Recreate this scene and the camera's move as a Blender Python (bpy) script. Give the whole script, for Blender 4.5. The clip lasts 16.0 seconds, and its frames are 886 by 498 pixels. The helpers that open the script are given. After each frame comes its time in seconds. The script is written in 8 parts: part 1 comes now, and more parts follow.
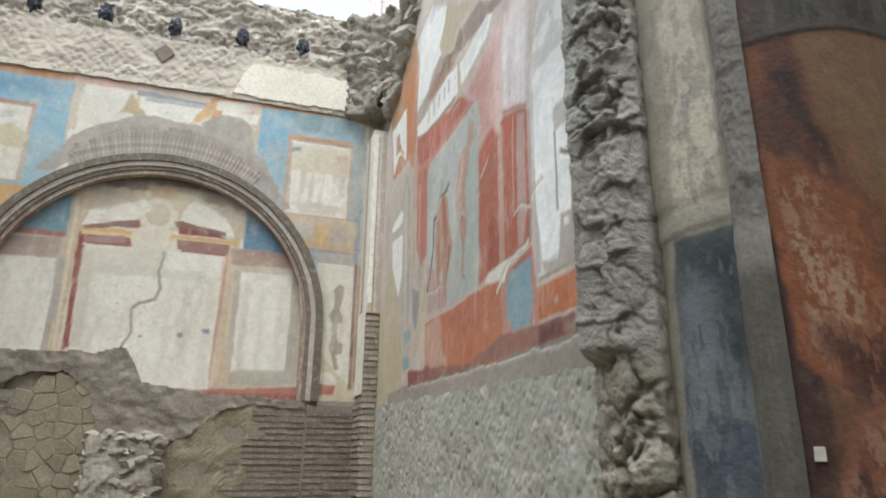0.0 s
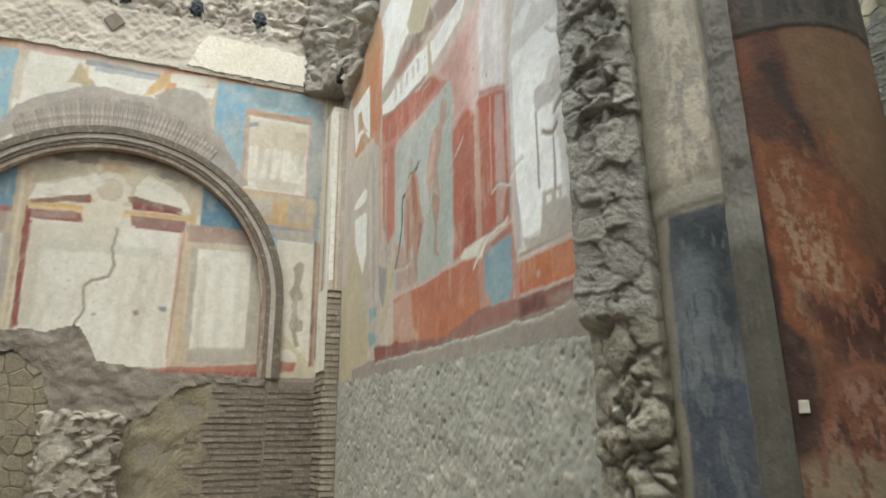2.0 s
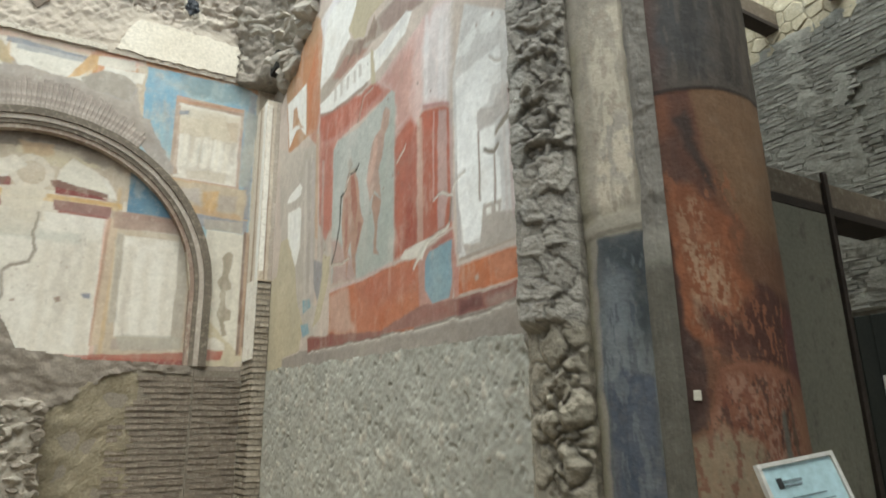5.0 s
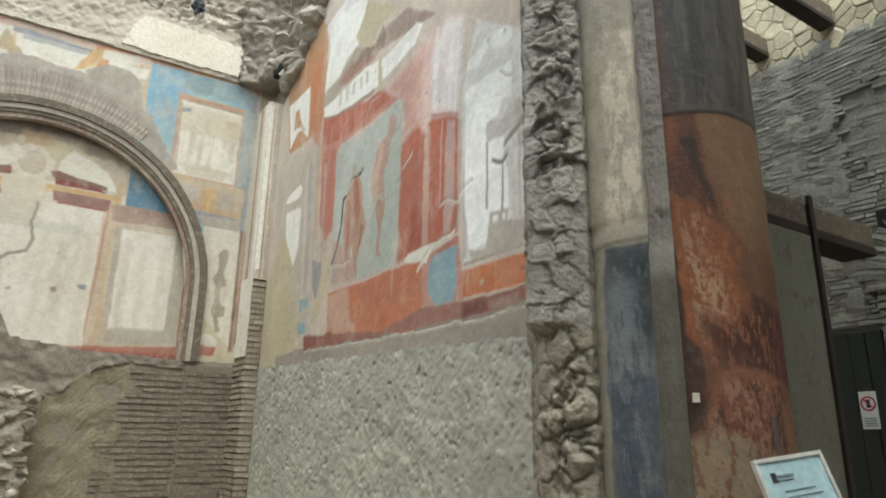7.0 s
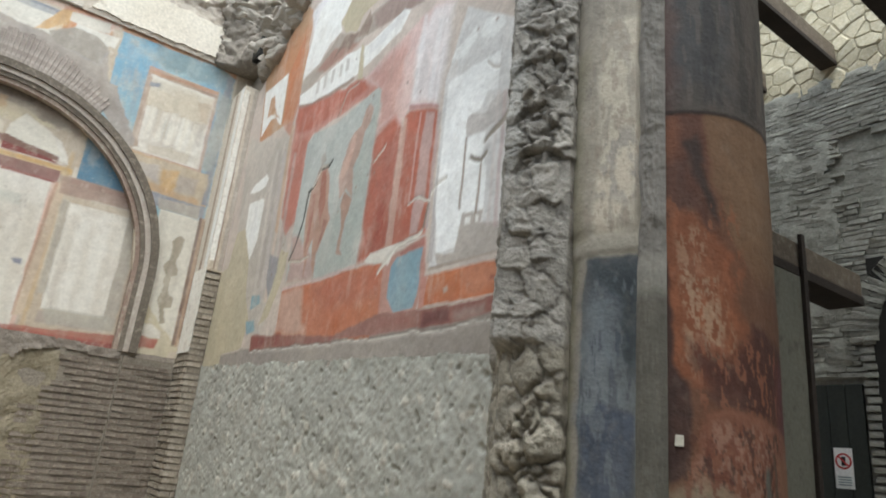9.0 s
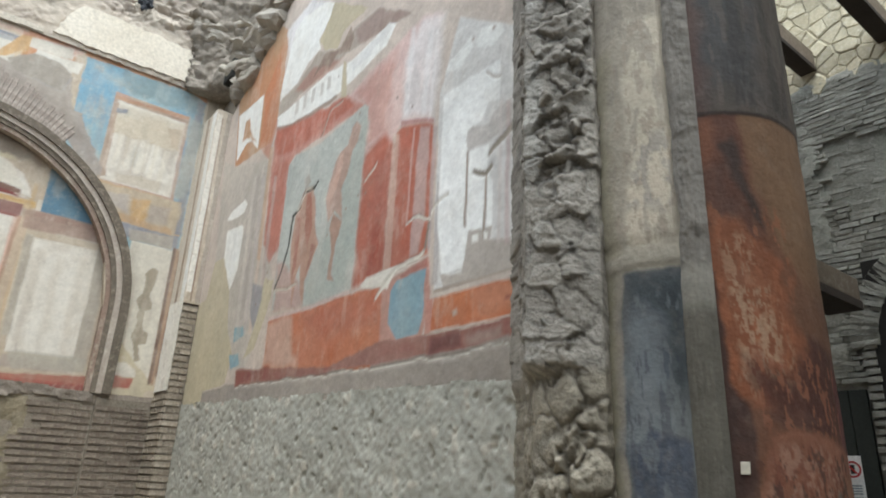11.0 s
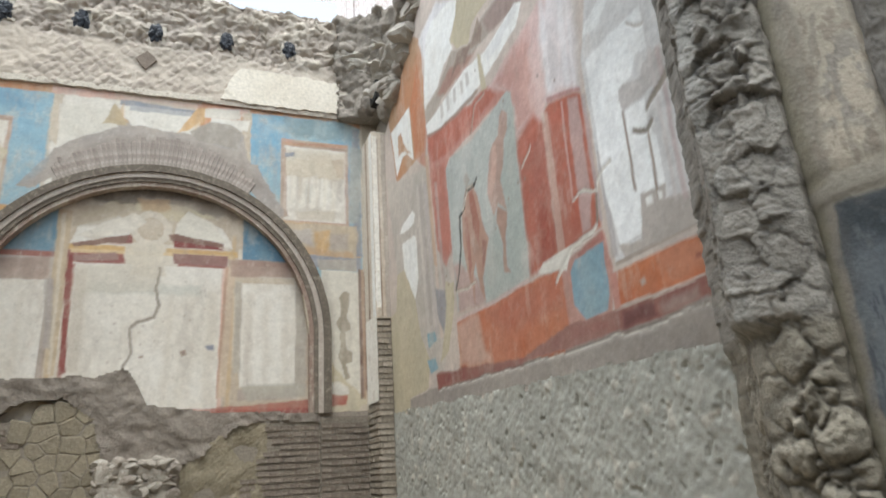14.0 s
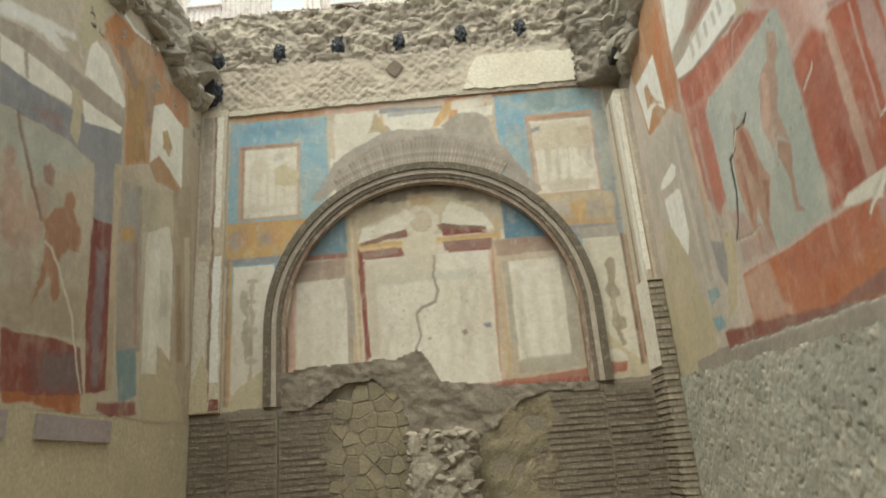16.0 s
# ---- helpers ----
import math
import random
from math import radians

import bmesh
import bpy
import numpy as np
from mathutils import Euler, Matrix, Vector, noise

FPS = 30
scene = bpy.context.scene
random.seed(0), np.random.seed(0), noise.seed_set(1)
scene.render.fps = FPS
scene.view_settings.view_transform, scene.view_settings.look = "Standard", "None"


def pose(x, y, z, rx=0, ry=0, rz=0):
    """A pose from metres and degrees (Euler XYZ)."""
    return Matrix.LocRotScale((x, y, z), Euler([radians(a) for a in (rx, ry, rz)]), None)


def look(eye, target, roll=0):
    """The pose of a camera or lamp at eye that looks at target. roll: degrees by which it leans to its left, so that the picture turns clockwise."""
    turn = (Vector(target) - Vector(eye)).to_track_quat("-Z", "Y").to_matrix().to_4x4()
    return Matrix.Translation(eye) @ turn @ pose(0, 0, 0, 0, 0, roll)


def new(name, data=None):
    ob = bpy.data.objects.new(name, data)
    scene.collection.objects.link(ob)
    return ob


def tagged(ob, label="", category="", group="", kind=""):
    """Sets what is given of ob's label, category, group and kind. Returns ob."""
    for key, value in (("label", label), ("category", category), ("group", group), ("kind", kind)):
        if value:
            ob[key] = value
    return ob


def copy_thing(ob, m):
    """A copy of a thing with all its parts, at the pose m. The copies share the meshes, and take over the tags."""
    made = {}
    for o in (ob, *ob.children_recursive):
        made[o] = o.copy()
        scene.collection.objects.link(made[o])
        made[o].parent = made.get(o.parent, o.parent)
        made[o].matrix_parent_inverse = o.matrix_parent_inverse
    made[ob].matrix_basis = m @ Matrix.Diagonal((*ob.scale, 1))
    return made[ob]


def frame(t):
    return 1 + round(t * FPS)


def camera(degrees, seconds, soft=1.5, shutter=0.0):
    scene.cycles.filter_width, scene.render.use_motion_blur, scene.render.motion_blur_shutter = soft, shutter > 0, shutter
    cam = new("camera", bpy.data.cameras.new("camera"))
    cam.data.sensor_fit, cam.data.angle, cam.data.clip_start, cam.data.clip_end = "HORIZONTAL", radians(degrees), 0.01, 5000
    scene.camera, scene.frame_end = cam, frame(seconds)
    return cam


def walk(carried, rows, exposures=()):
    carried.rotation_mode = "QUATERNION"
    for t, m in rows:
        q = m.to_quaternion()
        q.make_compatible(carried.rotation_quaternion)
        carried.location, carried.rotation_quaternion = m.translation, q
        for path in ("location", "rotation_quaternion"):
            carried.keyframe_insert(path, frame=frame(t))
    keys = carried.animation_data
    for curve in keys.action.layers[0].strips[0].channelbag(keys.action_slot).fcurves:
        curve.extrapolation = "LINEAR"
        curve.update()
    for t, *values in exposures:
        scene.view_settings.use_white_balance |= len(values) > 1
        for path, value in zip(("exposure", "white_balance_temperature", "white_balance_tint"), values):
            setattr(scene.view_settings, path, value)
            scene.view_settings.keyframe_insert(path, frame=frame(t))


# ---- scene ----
import itertools

cam = camera(67.9, 16.0, soft=1.9)
PATH = [
    (0, (0.158, -0.284, 1.811), (0.722, 1.529, 2.438), 0.7),
    (0.5, (-0.04, -0.249, 1.766), (0.661, 1.512, 2.402), -2.7),
    (1, (-0.147, -0.213, 1.753), (0.669, 1.52, 2.328), -2.3),
    (1.5, (-0.119, -0.249, 1.746), (0.69, 1.491, 2.309), 0.1),
    (2, (-0.094, -0.291, 1.76), (0.648, 1.477, 2.329), -0.6),
    (2.5, (-0.179, -0.33, 1.75), (0.575, 1.413, 2.378), 0.7),
    (3, (-0.27, -0.352, 1.725), (0.619, 1.326, 2.354), 0.5),
    (3.5, (-0.331, -0.385, 1.736), (0.69, 1.231, 2.323), 0.7),
    (4, (-0.39, -0.417, 1.734), (0.708, 1.154, 2.306), 0.6),
    (4.5, (-0.429, -0.482, 1.746), (0.63, 1.128, 2.28), -1.6),
    (4.7, (-0.429, -0.515, 1.745), (0.562, 1.139, 2.277), -1.0),
    (7, (-0.644, -0.576, 1.685), (0.391, 1.042, 2.239), 0.9),
    (7.5, (-0.642, -0.544, 1.67), (0.425, 1.056, 2.22), 1.1),
    (8, (-0.542, -0.471, 1.68), (0.535, 1.13, 2.208), 0.3),
    (8.5, (-0.401, -0.407, 1.727), (0.685, 1.174, 2.294), 4.1),
    (9, (-0.358, -0.271, 1.712), (0.724, 1.295, 2.325), 5.8),
    (9.2, (-0.355, -0.223, 1.709), (0.742, 1.33, 2.33), 5.1),
    (11.5, (-0.43, 0.028, 1.767), (0.718, 1.512, 2.461), 2.1),
    (12, (-0.455, 0.035, 1.766), (0.691, 1.522, 2.456), 0.3),
    (12.5, (-0.452, 0.032, 1.773), (0.686, 1.543, 2.423), -2.0),
    (13, (-0.42, 0.036, 1.781), (0.62, 1.623, 2.415), -3.1),
    (13.5, (-0.397, 0.043, 1.784), (0.468, 1.733, 2.413), -3.5),
    (14, (-0.384, 0.054, 1.783), (0.319, 1.812, 2.429), -3.8),
    (14.5, (-0.372, 0.057, 1.783), (0.152, 1.873, 2.437), -3.4),
    (15, (-0.366, 0.066, 1.783), (-0.013, 1.929, 2.418), -2.4),
    (15.5, (-0.413, 0.081, 1.773), (-0.272, 1.978, 2.389), -3.8),
    (16, (-0.508, 0.097, 1.765), (-0.535, 1.998, 2.384), -4.5),
]
walk(cam, [(t, look(eye, target, roll)) for t, eye, target, roll in PATH], [(0, 1.58, 6100, 3), (1, 1.58, 6350, 1), (3.5, 1.61, 6450, -1), (6, 1.62, 6400, -1), (8, 1.62, 6450, -1), (9, 1.64, 6100, 3), (12, 1.60, 6100, 3), (13.5, 1.59, 6100, 4), (14, 1.56, 6100, 4), (14.5, 1.31, 6150, 4), (15.4, 1.32, 6650, 0), (16, 1.36, 7200, -3)])

# ---- world and light ----
world = bpy.data.worlds.new("sky")
scene.world = world
world.use_nodes = True
wn = world.node_tree
sky = wn.nodes.new("ShaderNodeTexSky")
sky.sky_type = "NISHITA"
sky.sun_disc = False
SUN_EL, SUN_ROT = radians(72), radians(205)
sky.sun_elevation, sky.sun_rotation = SUN_EL, SUN_ROT
sky.air_density, sky.dust_density, sky.ozone_density = 1.0, 3.0, 1.0
wn.nodes["Background"].inputs["Strength"].default_value = 0.15
haze = wn.nodes.new("ShaderNodeHueSaturation")
haze.inputs["Saturation"].default_value = 0.35
wn.links.new(sky.outputs[0], haze.inputs["Color"])
wn.links.new(haze.outputs[0], wn.nodes["Background"].inputs["Color"])
sun = new("sun", bpy.data.lights.new("sun", "SUN"))
sun.data.energy, sun.data.angle, sun.data.color = 0.8, radians(60), (1.0, 0.97, 0.93)
sun_dir = Vector((math.sin(SUN_ROT) * math.cos(SUN_EL), math.cos(SUN_ROT) * math.cos(SUN_EL), math.sin(SUN_EL)))
sun.matrix_world = look(sun_dir * 30, (0, 0, 0))


# ---- materials ----
PIGMENT = {}


def surface(name, base, alt, wear=None, amount=0.35, scale=1.6, grain=35.0, rough=0.8, bump=0.25, streak=1.0, flecks=None,
            cells=0.0, spread=0.5, veil=0.0, grit=0.19):
    """A mineral surface: two tones at large scale, worn spots at middle scale, fine grain and relief. streak > 1 draws the spots out upright."""
    PIGMENT[name] = (base, alt, wear or alt)
    m = bpy.data.materials.new(name)
    m.use_nodes = True
    nt = m.node_tree
    n, li = nt.nodes, nt.links
    bsdf = n["Principled BSDF"]
    bsdf.inputs["Roughness"].default_value = rough
    bsdf.inputs["Specular IOR Level"].default_value = 0.25
    tc = n.new("ShaderNodeTexCoord")

    def noise_node(sc, detail, zs=1.0, rgh=0.6):
        mp = n.new("ShaderNodeMapping")
        mp.inputs["Scale"].default_value = (1, 1, 1.0 / zs)
        li.new(tc.outputs["Object"], mp.inputs["Vector"])
        t = n.new("ShaderNodeTexNoise")
        t.inputs["Scale"].default_value, t.inputs["Detail"].default_value, t.inputs["Roughness"].default_value = sc, detail, rgh
        li.new(mp.outputs[0], t.inputs["Vector"])
        return t.outputs["Fac"]

    def ramp(fac, lo, hi):
        r = n.new("ShaderNodeMapRange")
        r.inputs["From Min"].default_value, r.inputs["From Max"].default_value = lo, hi
        li.new(fac, r.inputs["Value"])
        return r.outputs[0]

    def mix(fac, a, b, mode="MIX"):
        x = n.new("ShaderNodeMix")
        x.data_type, x.blend_type = "RGBA", mode
        for sock, v in ((x.inputs[0], fac), (x.inputs[6], a), (x.inputs[7], b)):
            if isinstance(v, (tuple, list)):
                sock.default_value = (*v, 1) if len(v) == 3 else v
            elif isinstance(v, (int, float)):
                sock.default_value = v
            else:
                li.new(v, sock)
        return x.outputs[2]

    big = ramp(noise_node(scale, 5, streak), 0.5 - spread * 0.4, 0.5 + spread * 0.4)
    col = mix(big, base, alt)
    fine = noise_node(grain, 6)
    if wear:
        spots = ramp(noise_node(scale * 5, 8, streak, 0.7), 0.62 - amount * 0.35, 0.72 - amount * 0.2)
        col = mix(spots, col, wear)
    if flecks:
        v = noise_node(grain * 0.55, 4, 1.0, 0.75)
        col = mix(ramp(v, 0.6, 0.68), col, flecks)
    if veil:
        # lime bloom and abrasion that run on from one painted field into the next
        bloom = ramp(noise_node(1.1, 9, 1.8, 0.68), 0.46, 0.74)
        soft = n.new("ShaderNodeMath")
        soft.operation = "MULTIPLY"
        li.new(bloom, soft.inputs[0])
        soft.inputs[1].default_value = veil
        col = mix(soft.outputs[0], col, (0.63, 0.57, 0.48))
        chips = ramp(noise_node(16, 10, 1.3, 0.8), 0.64, 0.67)
        chip2 = n.new("ShaderNodeMath")
        chip2.operation = "MULTIPLY"
        li.new(chips, chip2.inputs[0])
        chip2.inputs[1].default_value = 0.5 * veil
        col = mix(chip2.outputs[0], col, (0.52, 0.46, 0.38))
        grime = ramp(noise_node(3.3, 8, 3.0, 0.7), 0.55, 0.8)
        gr2 = n.new("ShaderNodeMath")
        gr2.operation = "MULTIPLY"
        li.new(grime, gr2.inputs[0])
        gr2.inputs[1].default_value = 0.5 * veil
        col = mix(gr2.outputs[0], col, (0.26, 0.21, 0.165))
    tone = ramp(fine, 0.25, 0.8)
    shade = n.new("ShaderNodeMapRange")
    shade.inputs["To Min"].default_value, shade.inputs["To Max"].default_value = 1 - grit * 1.15, 1 + grit * 0.85
    li.new(tone, shade.inputs["Value"])
    grey = n.new("ShaderNodeCombineColor")
    for i in range(3):
        li.new(shade.outputs[0], grey.inputs[i])
    col = mix(1.0, col, grey.outputs[0], "MULTIPLY")
    oi = n.new("ShaderNodeObjectInfo")
    hv = n.new("ShaderNodeHueSaturation")
    r2 = n.new("ShaderNodeMapRange")
    r2.inputs["To Min"].default_value, r2.inputs["To Max"].default_value = 0.88, 1.12
    li.new(oi.outputs["Random"], r2.inputs["Value"])
    li.new(r2.outputs[0], hv.inputs["Value"])
    li.new(col, hv.inputs["Color"])
    li.new(hv.outputs[0], bsdf.inputs["Base Color"])
    bp = n.new("ShaderNodeBump")
    bp.inputs["Strength"].default_value, bp.inputs["Distance"].default_value = bump, 0.02
    height = fine
    if cells:
        vo = n.new("ShaderNodeTexVoronoi")
        vo.feature = "DISTANCE_TO_EDGE"
        vo.inputs["Scale"].default_value = cells
        li.new(tc.outputs["Object"], vo.inputs["Vector"])
        add = n.new("ShaderNodeMath")
        li.new(fine, add.inputs[0])
        li.new(ramp(vo.outputs["Distance"], 0.0, 0.12), add.inputs[1])
        height = add.outputs[0]
    li.new(height, bp.inputs["Height"])
    li.new(bp.outputs[0], bsdf.inputs["Normal"])
    return m


def plain(name, color, rough=0.5, metal=0.0):
    return surface(name, color, tuple(c * 0.85 for c in color), None, rough=rough, bump=0.05)


M = {
    "rubble": surface("rubble_stone", (0.365, 0.325, 0.272), (0.29, 0.256, 0.212), (0.46, 0.42, 0.36), 0.35, 4.0, 55, 0.92, 0.5),
    "upper": surface("tuff_masonry", (0.40, 0.35, 0.285), (0.29, 0.245, 0.195), (0.50, 0.45, 0.37), 0.35, 2.5, 48, 0.92, 0.5),
    "stone": surface("tuff_block", (0.37, 0.325, 0.26), (0.27, 0.23, 0.18), (0.47, 0.42, 0.34), 0.3, 4.0, 50, 0.92, 0.6),
    "mortar_rough": surface("lime_mortar_rough", (0.43, 0.42, 0.37), (0.37, 0.36, 0.315), (0.52, 0.505, 0.45), 0.35, 2.2, 42, 0.95, 0.5, flecks=(0.29, 0.27, 0.23)),
    "rubble_pale": surface("pale_rubble_stone", (0.42, 0.38, 0.325), (0.35, 0.315, 0.262), (0.50, 0.46, 0.40), 0.35, 5.0, 60, 0.92, 0.45),
    "rubble_dark": surface("brown_rubble_stone", (0.30, 0.26, 0.215), (0.25, 0.215, 0.18), (0.38, 0.34, 0.285), 0.35, 5.0, 60, 0.92, 0.45),
    "socket_brown": surface("brown_socket_earth", (0.15, 0.12, 0.095), (0.20, 0.16, 0.125), None, 0.3, 8.0, 40, 0.95, 0.5),
    "arch_brick": surface("arch_brick_under_mortar", (0.335, 0.28, 0.24), (0.28, 0.24, 0.21), (0.40, 0.35, 0.30), 0.4, 4.0, 45, 0.92, 0.5),
    "mortar": surface("mortar_strip", (0.36, 0.315, 0.27), (0.30, 0.265, 0.235), (0.42, 0.38, 0.33), 0.3, 3.0, 30, 0.9, 0.35),
    "mortar_dark": surface("mortar_brown", (0.235, 0.20, 0.165), (0.30, 0.26, 0.215), None, 0.3, 3.0, 38, 0.92, 0.6),
    "joint": surface("brick_joint", (0.215, 0.184, 0.146), (0.26, 0.226, 0.18), None, 0.3, 5.0, 40, 0.95, 0.5),
    "brick": surface("old_brick", (0.205, 0.166, 0.130), (0.168, 0.137, 0.110), (0.275, 0.236, 0.19), 0.25, 3.0, 45, 0.9, 0.5),
    "pier_brick": surface("pale_worn_brick", (0.335, 0.285, 0.225), (0.27, 0.23, 0.18), (0.40, 0.35, 0.285), 0.3, 4.0, 45, 0.9, 0.5),
    "buff": surface("buff_plaster", (0.53, 0.46, 0.32), (0.47, 0.41, 0.29), (0.58, 0.52, 0.40), 0.2, 2.0, 30, 0.9, 0.2),
    "buff_dark": surface("buff_infill", (0.29, 0.245, 0.165), (0.235, 0.20, 0.14), (0.34, 0.295, 0.215), 0.3, 2.5, 34, 0.92, 0.5),
    "polygon": surface("buff_polygon_stone", (0.275, 0.235, 0.165), (0.23, 0.195, 0.14), (0.32, 0.28, 0.21), 0.3, 5.0, 40, 0.92, 0.5),
    "cream": surface("cream_plaster", (0.70, 0.64, 0.54), (0.62, 0.555, 0.45), (0.50, 0.44, 0.35), 0.22, 1.8, 30, 0.85, 0.25, veil=0.75),
    "white": surface("white_fresco", (0.80, 0.77, 0.70), (0.72, 0.68, 0.60), (0.56, 0.50, 0.42), 0.22, 2.0, 30, 0.82, 0.2, veil=0.4),
    "white_hot": surface("pale_white_fresco", (0.84, 0.83, 0.79), (0.79, 0.77, 0.72), (0.64, 0.59, 0.50), 0.10, 2.0, 30, 0.8, 0.15, veil=0.4),
    "red": surface("red_fresco", (0.46, 0.135, 0.085), (0.38, 0.115, 0.075), (0.58, 0.36, 0.29), 0.22, 1.5, 30, 0.78, 0.15, streak=2.5, veil=0.75),
    "orange": surface("orange_red_fresco", (0.52, 0.185, 0.085), (0.46, 0.15, 0.075), (0.58, 0.38, 0.27), 0.26, 1.6, 30, 0.8, 0.18, veil=0.75),
    "pink": surface("pinkish_fresco", (0.60, 0.44, 0.37), (0.58, 0.37, 0.29), (0.66, 0.58, 0.50), 0.4, 1.5, 28, 0.8, 0.18, veil=0.75),
    "purple": surface("purple_brown_fresco", (0.25, 0.105, 0.09), (0.31, 0.15, 0.12), (0.42, 0.35, 0.30), 0.32, 3.0, 32, 0.85, 0.25, veil=0.75),
    "maroon": surface("maroon_fresco", (0.20, 0.06, 0.055), (0.25, 0.09, 0.07), (0.36, 0.25, 0.2), 0.25, 2.5, 32, 0.8, 0.2, veil=0.75),
    "blue": surface("sky_blue_fresco", (0.20, 0.34, 0.43), (0.26, 0.37, 0.41), (0.46, 0.45, 0.38), 0.3, 2.0, 32, 0.82, 0.2, veil=0.75),
    "blue_dark": surface("deep_blue_fresco", (0.12, 0.215, 0.29), (0.18, 0.26, 0.30), (0.33, 0.32, 0.27), 0.25, 2.5, 32, 0.82, 0.2, veil=0.75),
    "slate": surface("slate_grey_fresco", (0.26, 0.27, 0.29), (0.22, 0.22, 0.25), (0.40, 0.36, 0.33), 0.3, 2.5, 32, 0.82, 0.2, veil=0.75),
    "sage": surface("grey_green_fresco", (0.45, 0.46, 0.41), (0.38, 0.42, 0.38), (0.58, 0.54, 0.46), 0.35, 1.8, 30, 0.8, 0.18, veil=0.75),
    "flesh": surface("ochre_pink_fresco", (0.50, 0.30, 0.22), (0.40, 0.22, 0.155), (0.56, 0.45, 0.37), 0.35, 6, 34, 0.8, 0.15, streak=2, veil=0.75),
    "drape": surface("brown_red_fresco", (0.34, 0.125, 0.09), (0.43, 0.2, 0.145), (0.52, 0.38, 0.31), 0.3, 6, 34, 0.8, 0.15, streak=3, veil=0.75),
    "ochre": surface("ochre_fresco", (0.50, 0.34, 0.155), (0.44, 0.27, 0.13), (0.40, 0.34, 0.26), 0.35, 2.5, 30, 0.82, 0.2, veil=0.75),
    "rust": surface("rust_orange_fresco", (0.50, 0.245, 0.13), (0.46, 0.29, 0.17), (0.58, 0.46, 0.35), 0.3, 2.0, 30, 0.82, 0.2, veil=0.75),
    "tan": surface("tan_fresco", (0.45, 0.37, 0.28), (0.52, 0.45, 0.35), (0.62, 0.56, 0.46), 0.35, 2.0, 30, 0.84, 0.2, streak=2.5, veil=0.75),
    "taupe": surface("taupe_fresco", (0.37, 0.31, 0.26), (0.44, 0.38, 0.32), (0.56, 0.5, 0.42), 0.3, 2.2, 32, 0.84, 0.2, streak=2.5, veil=0.75),
    "brown": surface("brown_fresco", (0.22, 0.15, 0.115), (0.29, 0.21, 0.165), (0.42, 0.36, 0.29), 0.3, 3.0, 34, 0.84, 0.2, streak=2, veil=0.75),
    "moulding": surface("grey_stucco", (0.165, 0.138, 0.108), (0.125, 0.104, 0.08), (0.28, 0.24, 0.19), 0.3, 3.0, 36, 0.88, 0.35),
    # near-black, so that holes carry their shade in the colour
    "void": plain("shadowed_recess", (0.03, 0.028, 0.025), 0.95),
    "hole_frame": surface("beam_socket_plaster", (0.52, 0.47, 0.39), (0.44, 0.39, 0.32), None, 0.3, 4, 34, 0.9, 0.4),
    "bag": surface("black_plastic_wrap", (0.02, 0.022, 0.028), (0.05, 0.055, 0.065), None, 0.3, 14, 30, 0.3, 0.9),
    "col_grey": surface("grey_repair_mortar", (0.225, 0.198, 0.165), (0.175, 0.156, 0.132), (0.28, 0.25, 0.21), 0.3, 4, 40, 0.92, 0.4),
    "col_top": surface("sooty_column_plaster", (0.12, 0.10, 0.088), (0.17, 0.14, 0.115), (0.22, 0.18, 0.15), 0.3, 2.2, 30, 0.85, 0.3, streak=3),
    "greenish": surface("greenish_grey_plaster", (0.21, 0.20, 0.155), (0.17, 0.165, 0.13), (0.13, 0.115, 0.09), 0.22, 2.0, 30, 0.88, 0.3, streak=2),
    "timber": surface("weathered_timber", (0.17, 0.135, 0.10), (0.115, 0.09, 0.065), (0.22, 0.185, 0.145), 0.3, 3.0, 40, 0.8, 0.3),
    "timber_dark": surface("dark_timber", (0.035, 0.028, 0.023), (0.055, 0.042, 0.034), None, 0.3, 3.0, 40, 0.8, 0.3),
    "far_brick": surface("grey_brick", (0.30, 0.29, 0.255), (0.24, 0.235, 0.205), (0.36, 0.35, 0.31), 0.3, 2.5, 36, 0.92, 0.5),
    "far_mortar": surface("grey_green_mortar", (0.315, 0.31, 0.27), (0.25, 0.245, 0.215), (0.37, 0.36, 0.315), 0.35, 2.5, 36, 0.95, 0.5),
    "far_joint": surface("shaded_stone_joint", (0.34, 0.30, 0.215), (0.40, 0.355, 0.26), None, 0.3, 4.0, 36, 0.95, 0.5),
    "far_stone": surface("pale_yellow_stone", (0.56, 0.50, 0.36), (0.48, 0.42, 0.29), (0.62, 0.57, 0.44), 0.3, 3.0, 36, 0.9, 0.4),
    "door": surface("black_green_boards", (0.028, 0.032, 0.028), (0.04, 0.045, 0.038), None, 0.3, 6.0, 50, 0.6, 0.3, streak=6),
    "sign_white": plain("white_sign_plate", (0.78, 0.78, 0.76), 0.4),
    "sign_red": plain("red_sign_ink", (0.50, 0.05, 0.05), 0.4),
    "sign_black": plain("black_sign_ink", (0.03, 0.03, 0.03), 0.4),
    "ink_grey": plain("grey_print", (0.20, 0.26, 0.28), 0.5),
    "board": plain("pale_blue_info_sheet", (0.42, 0.58, 0.62), 0.35),
    "board_frame": plain("pale_grey_frame", (0.56, 0.54, 0.50), 0.4),
    "steel": plain("grey_steel", (0.25, 0.25, 0.25), 0.4),
    "floor": surface("dusty_earth_floor", (0.27, 0.235, 0.185), (0.20, 0.175, 0.14), (0.33, 0.29, 0.23), 0.3, 2.0, 30, 0.95, 0.5),
    "roof": surface("pale_sheet_metal", (0.78, 0.70, 0.68), (0.82, 0.76, 0.74), (0.66, 0.54, 0.50), 0.3, 1.5, 20, 0.6, 0.2),
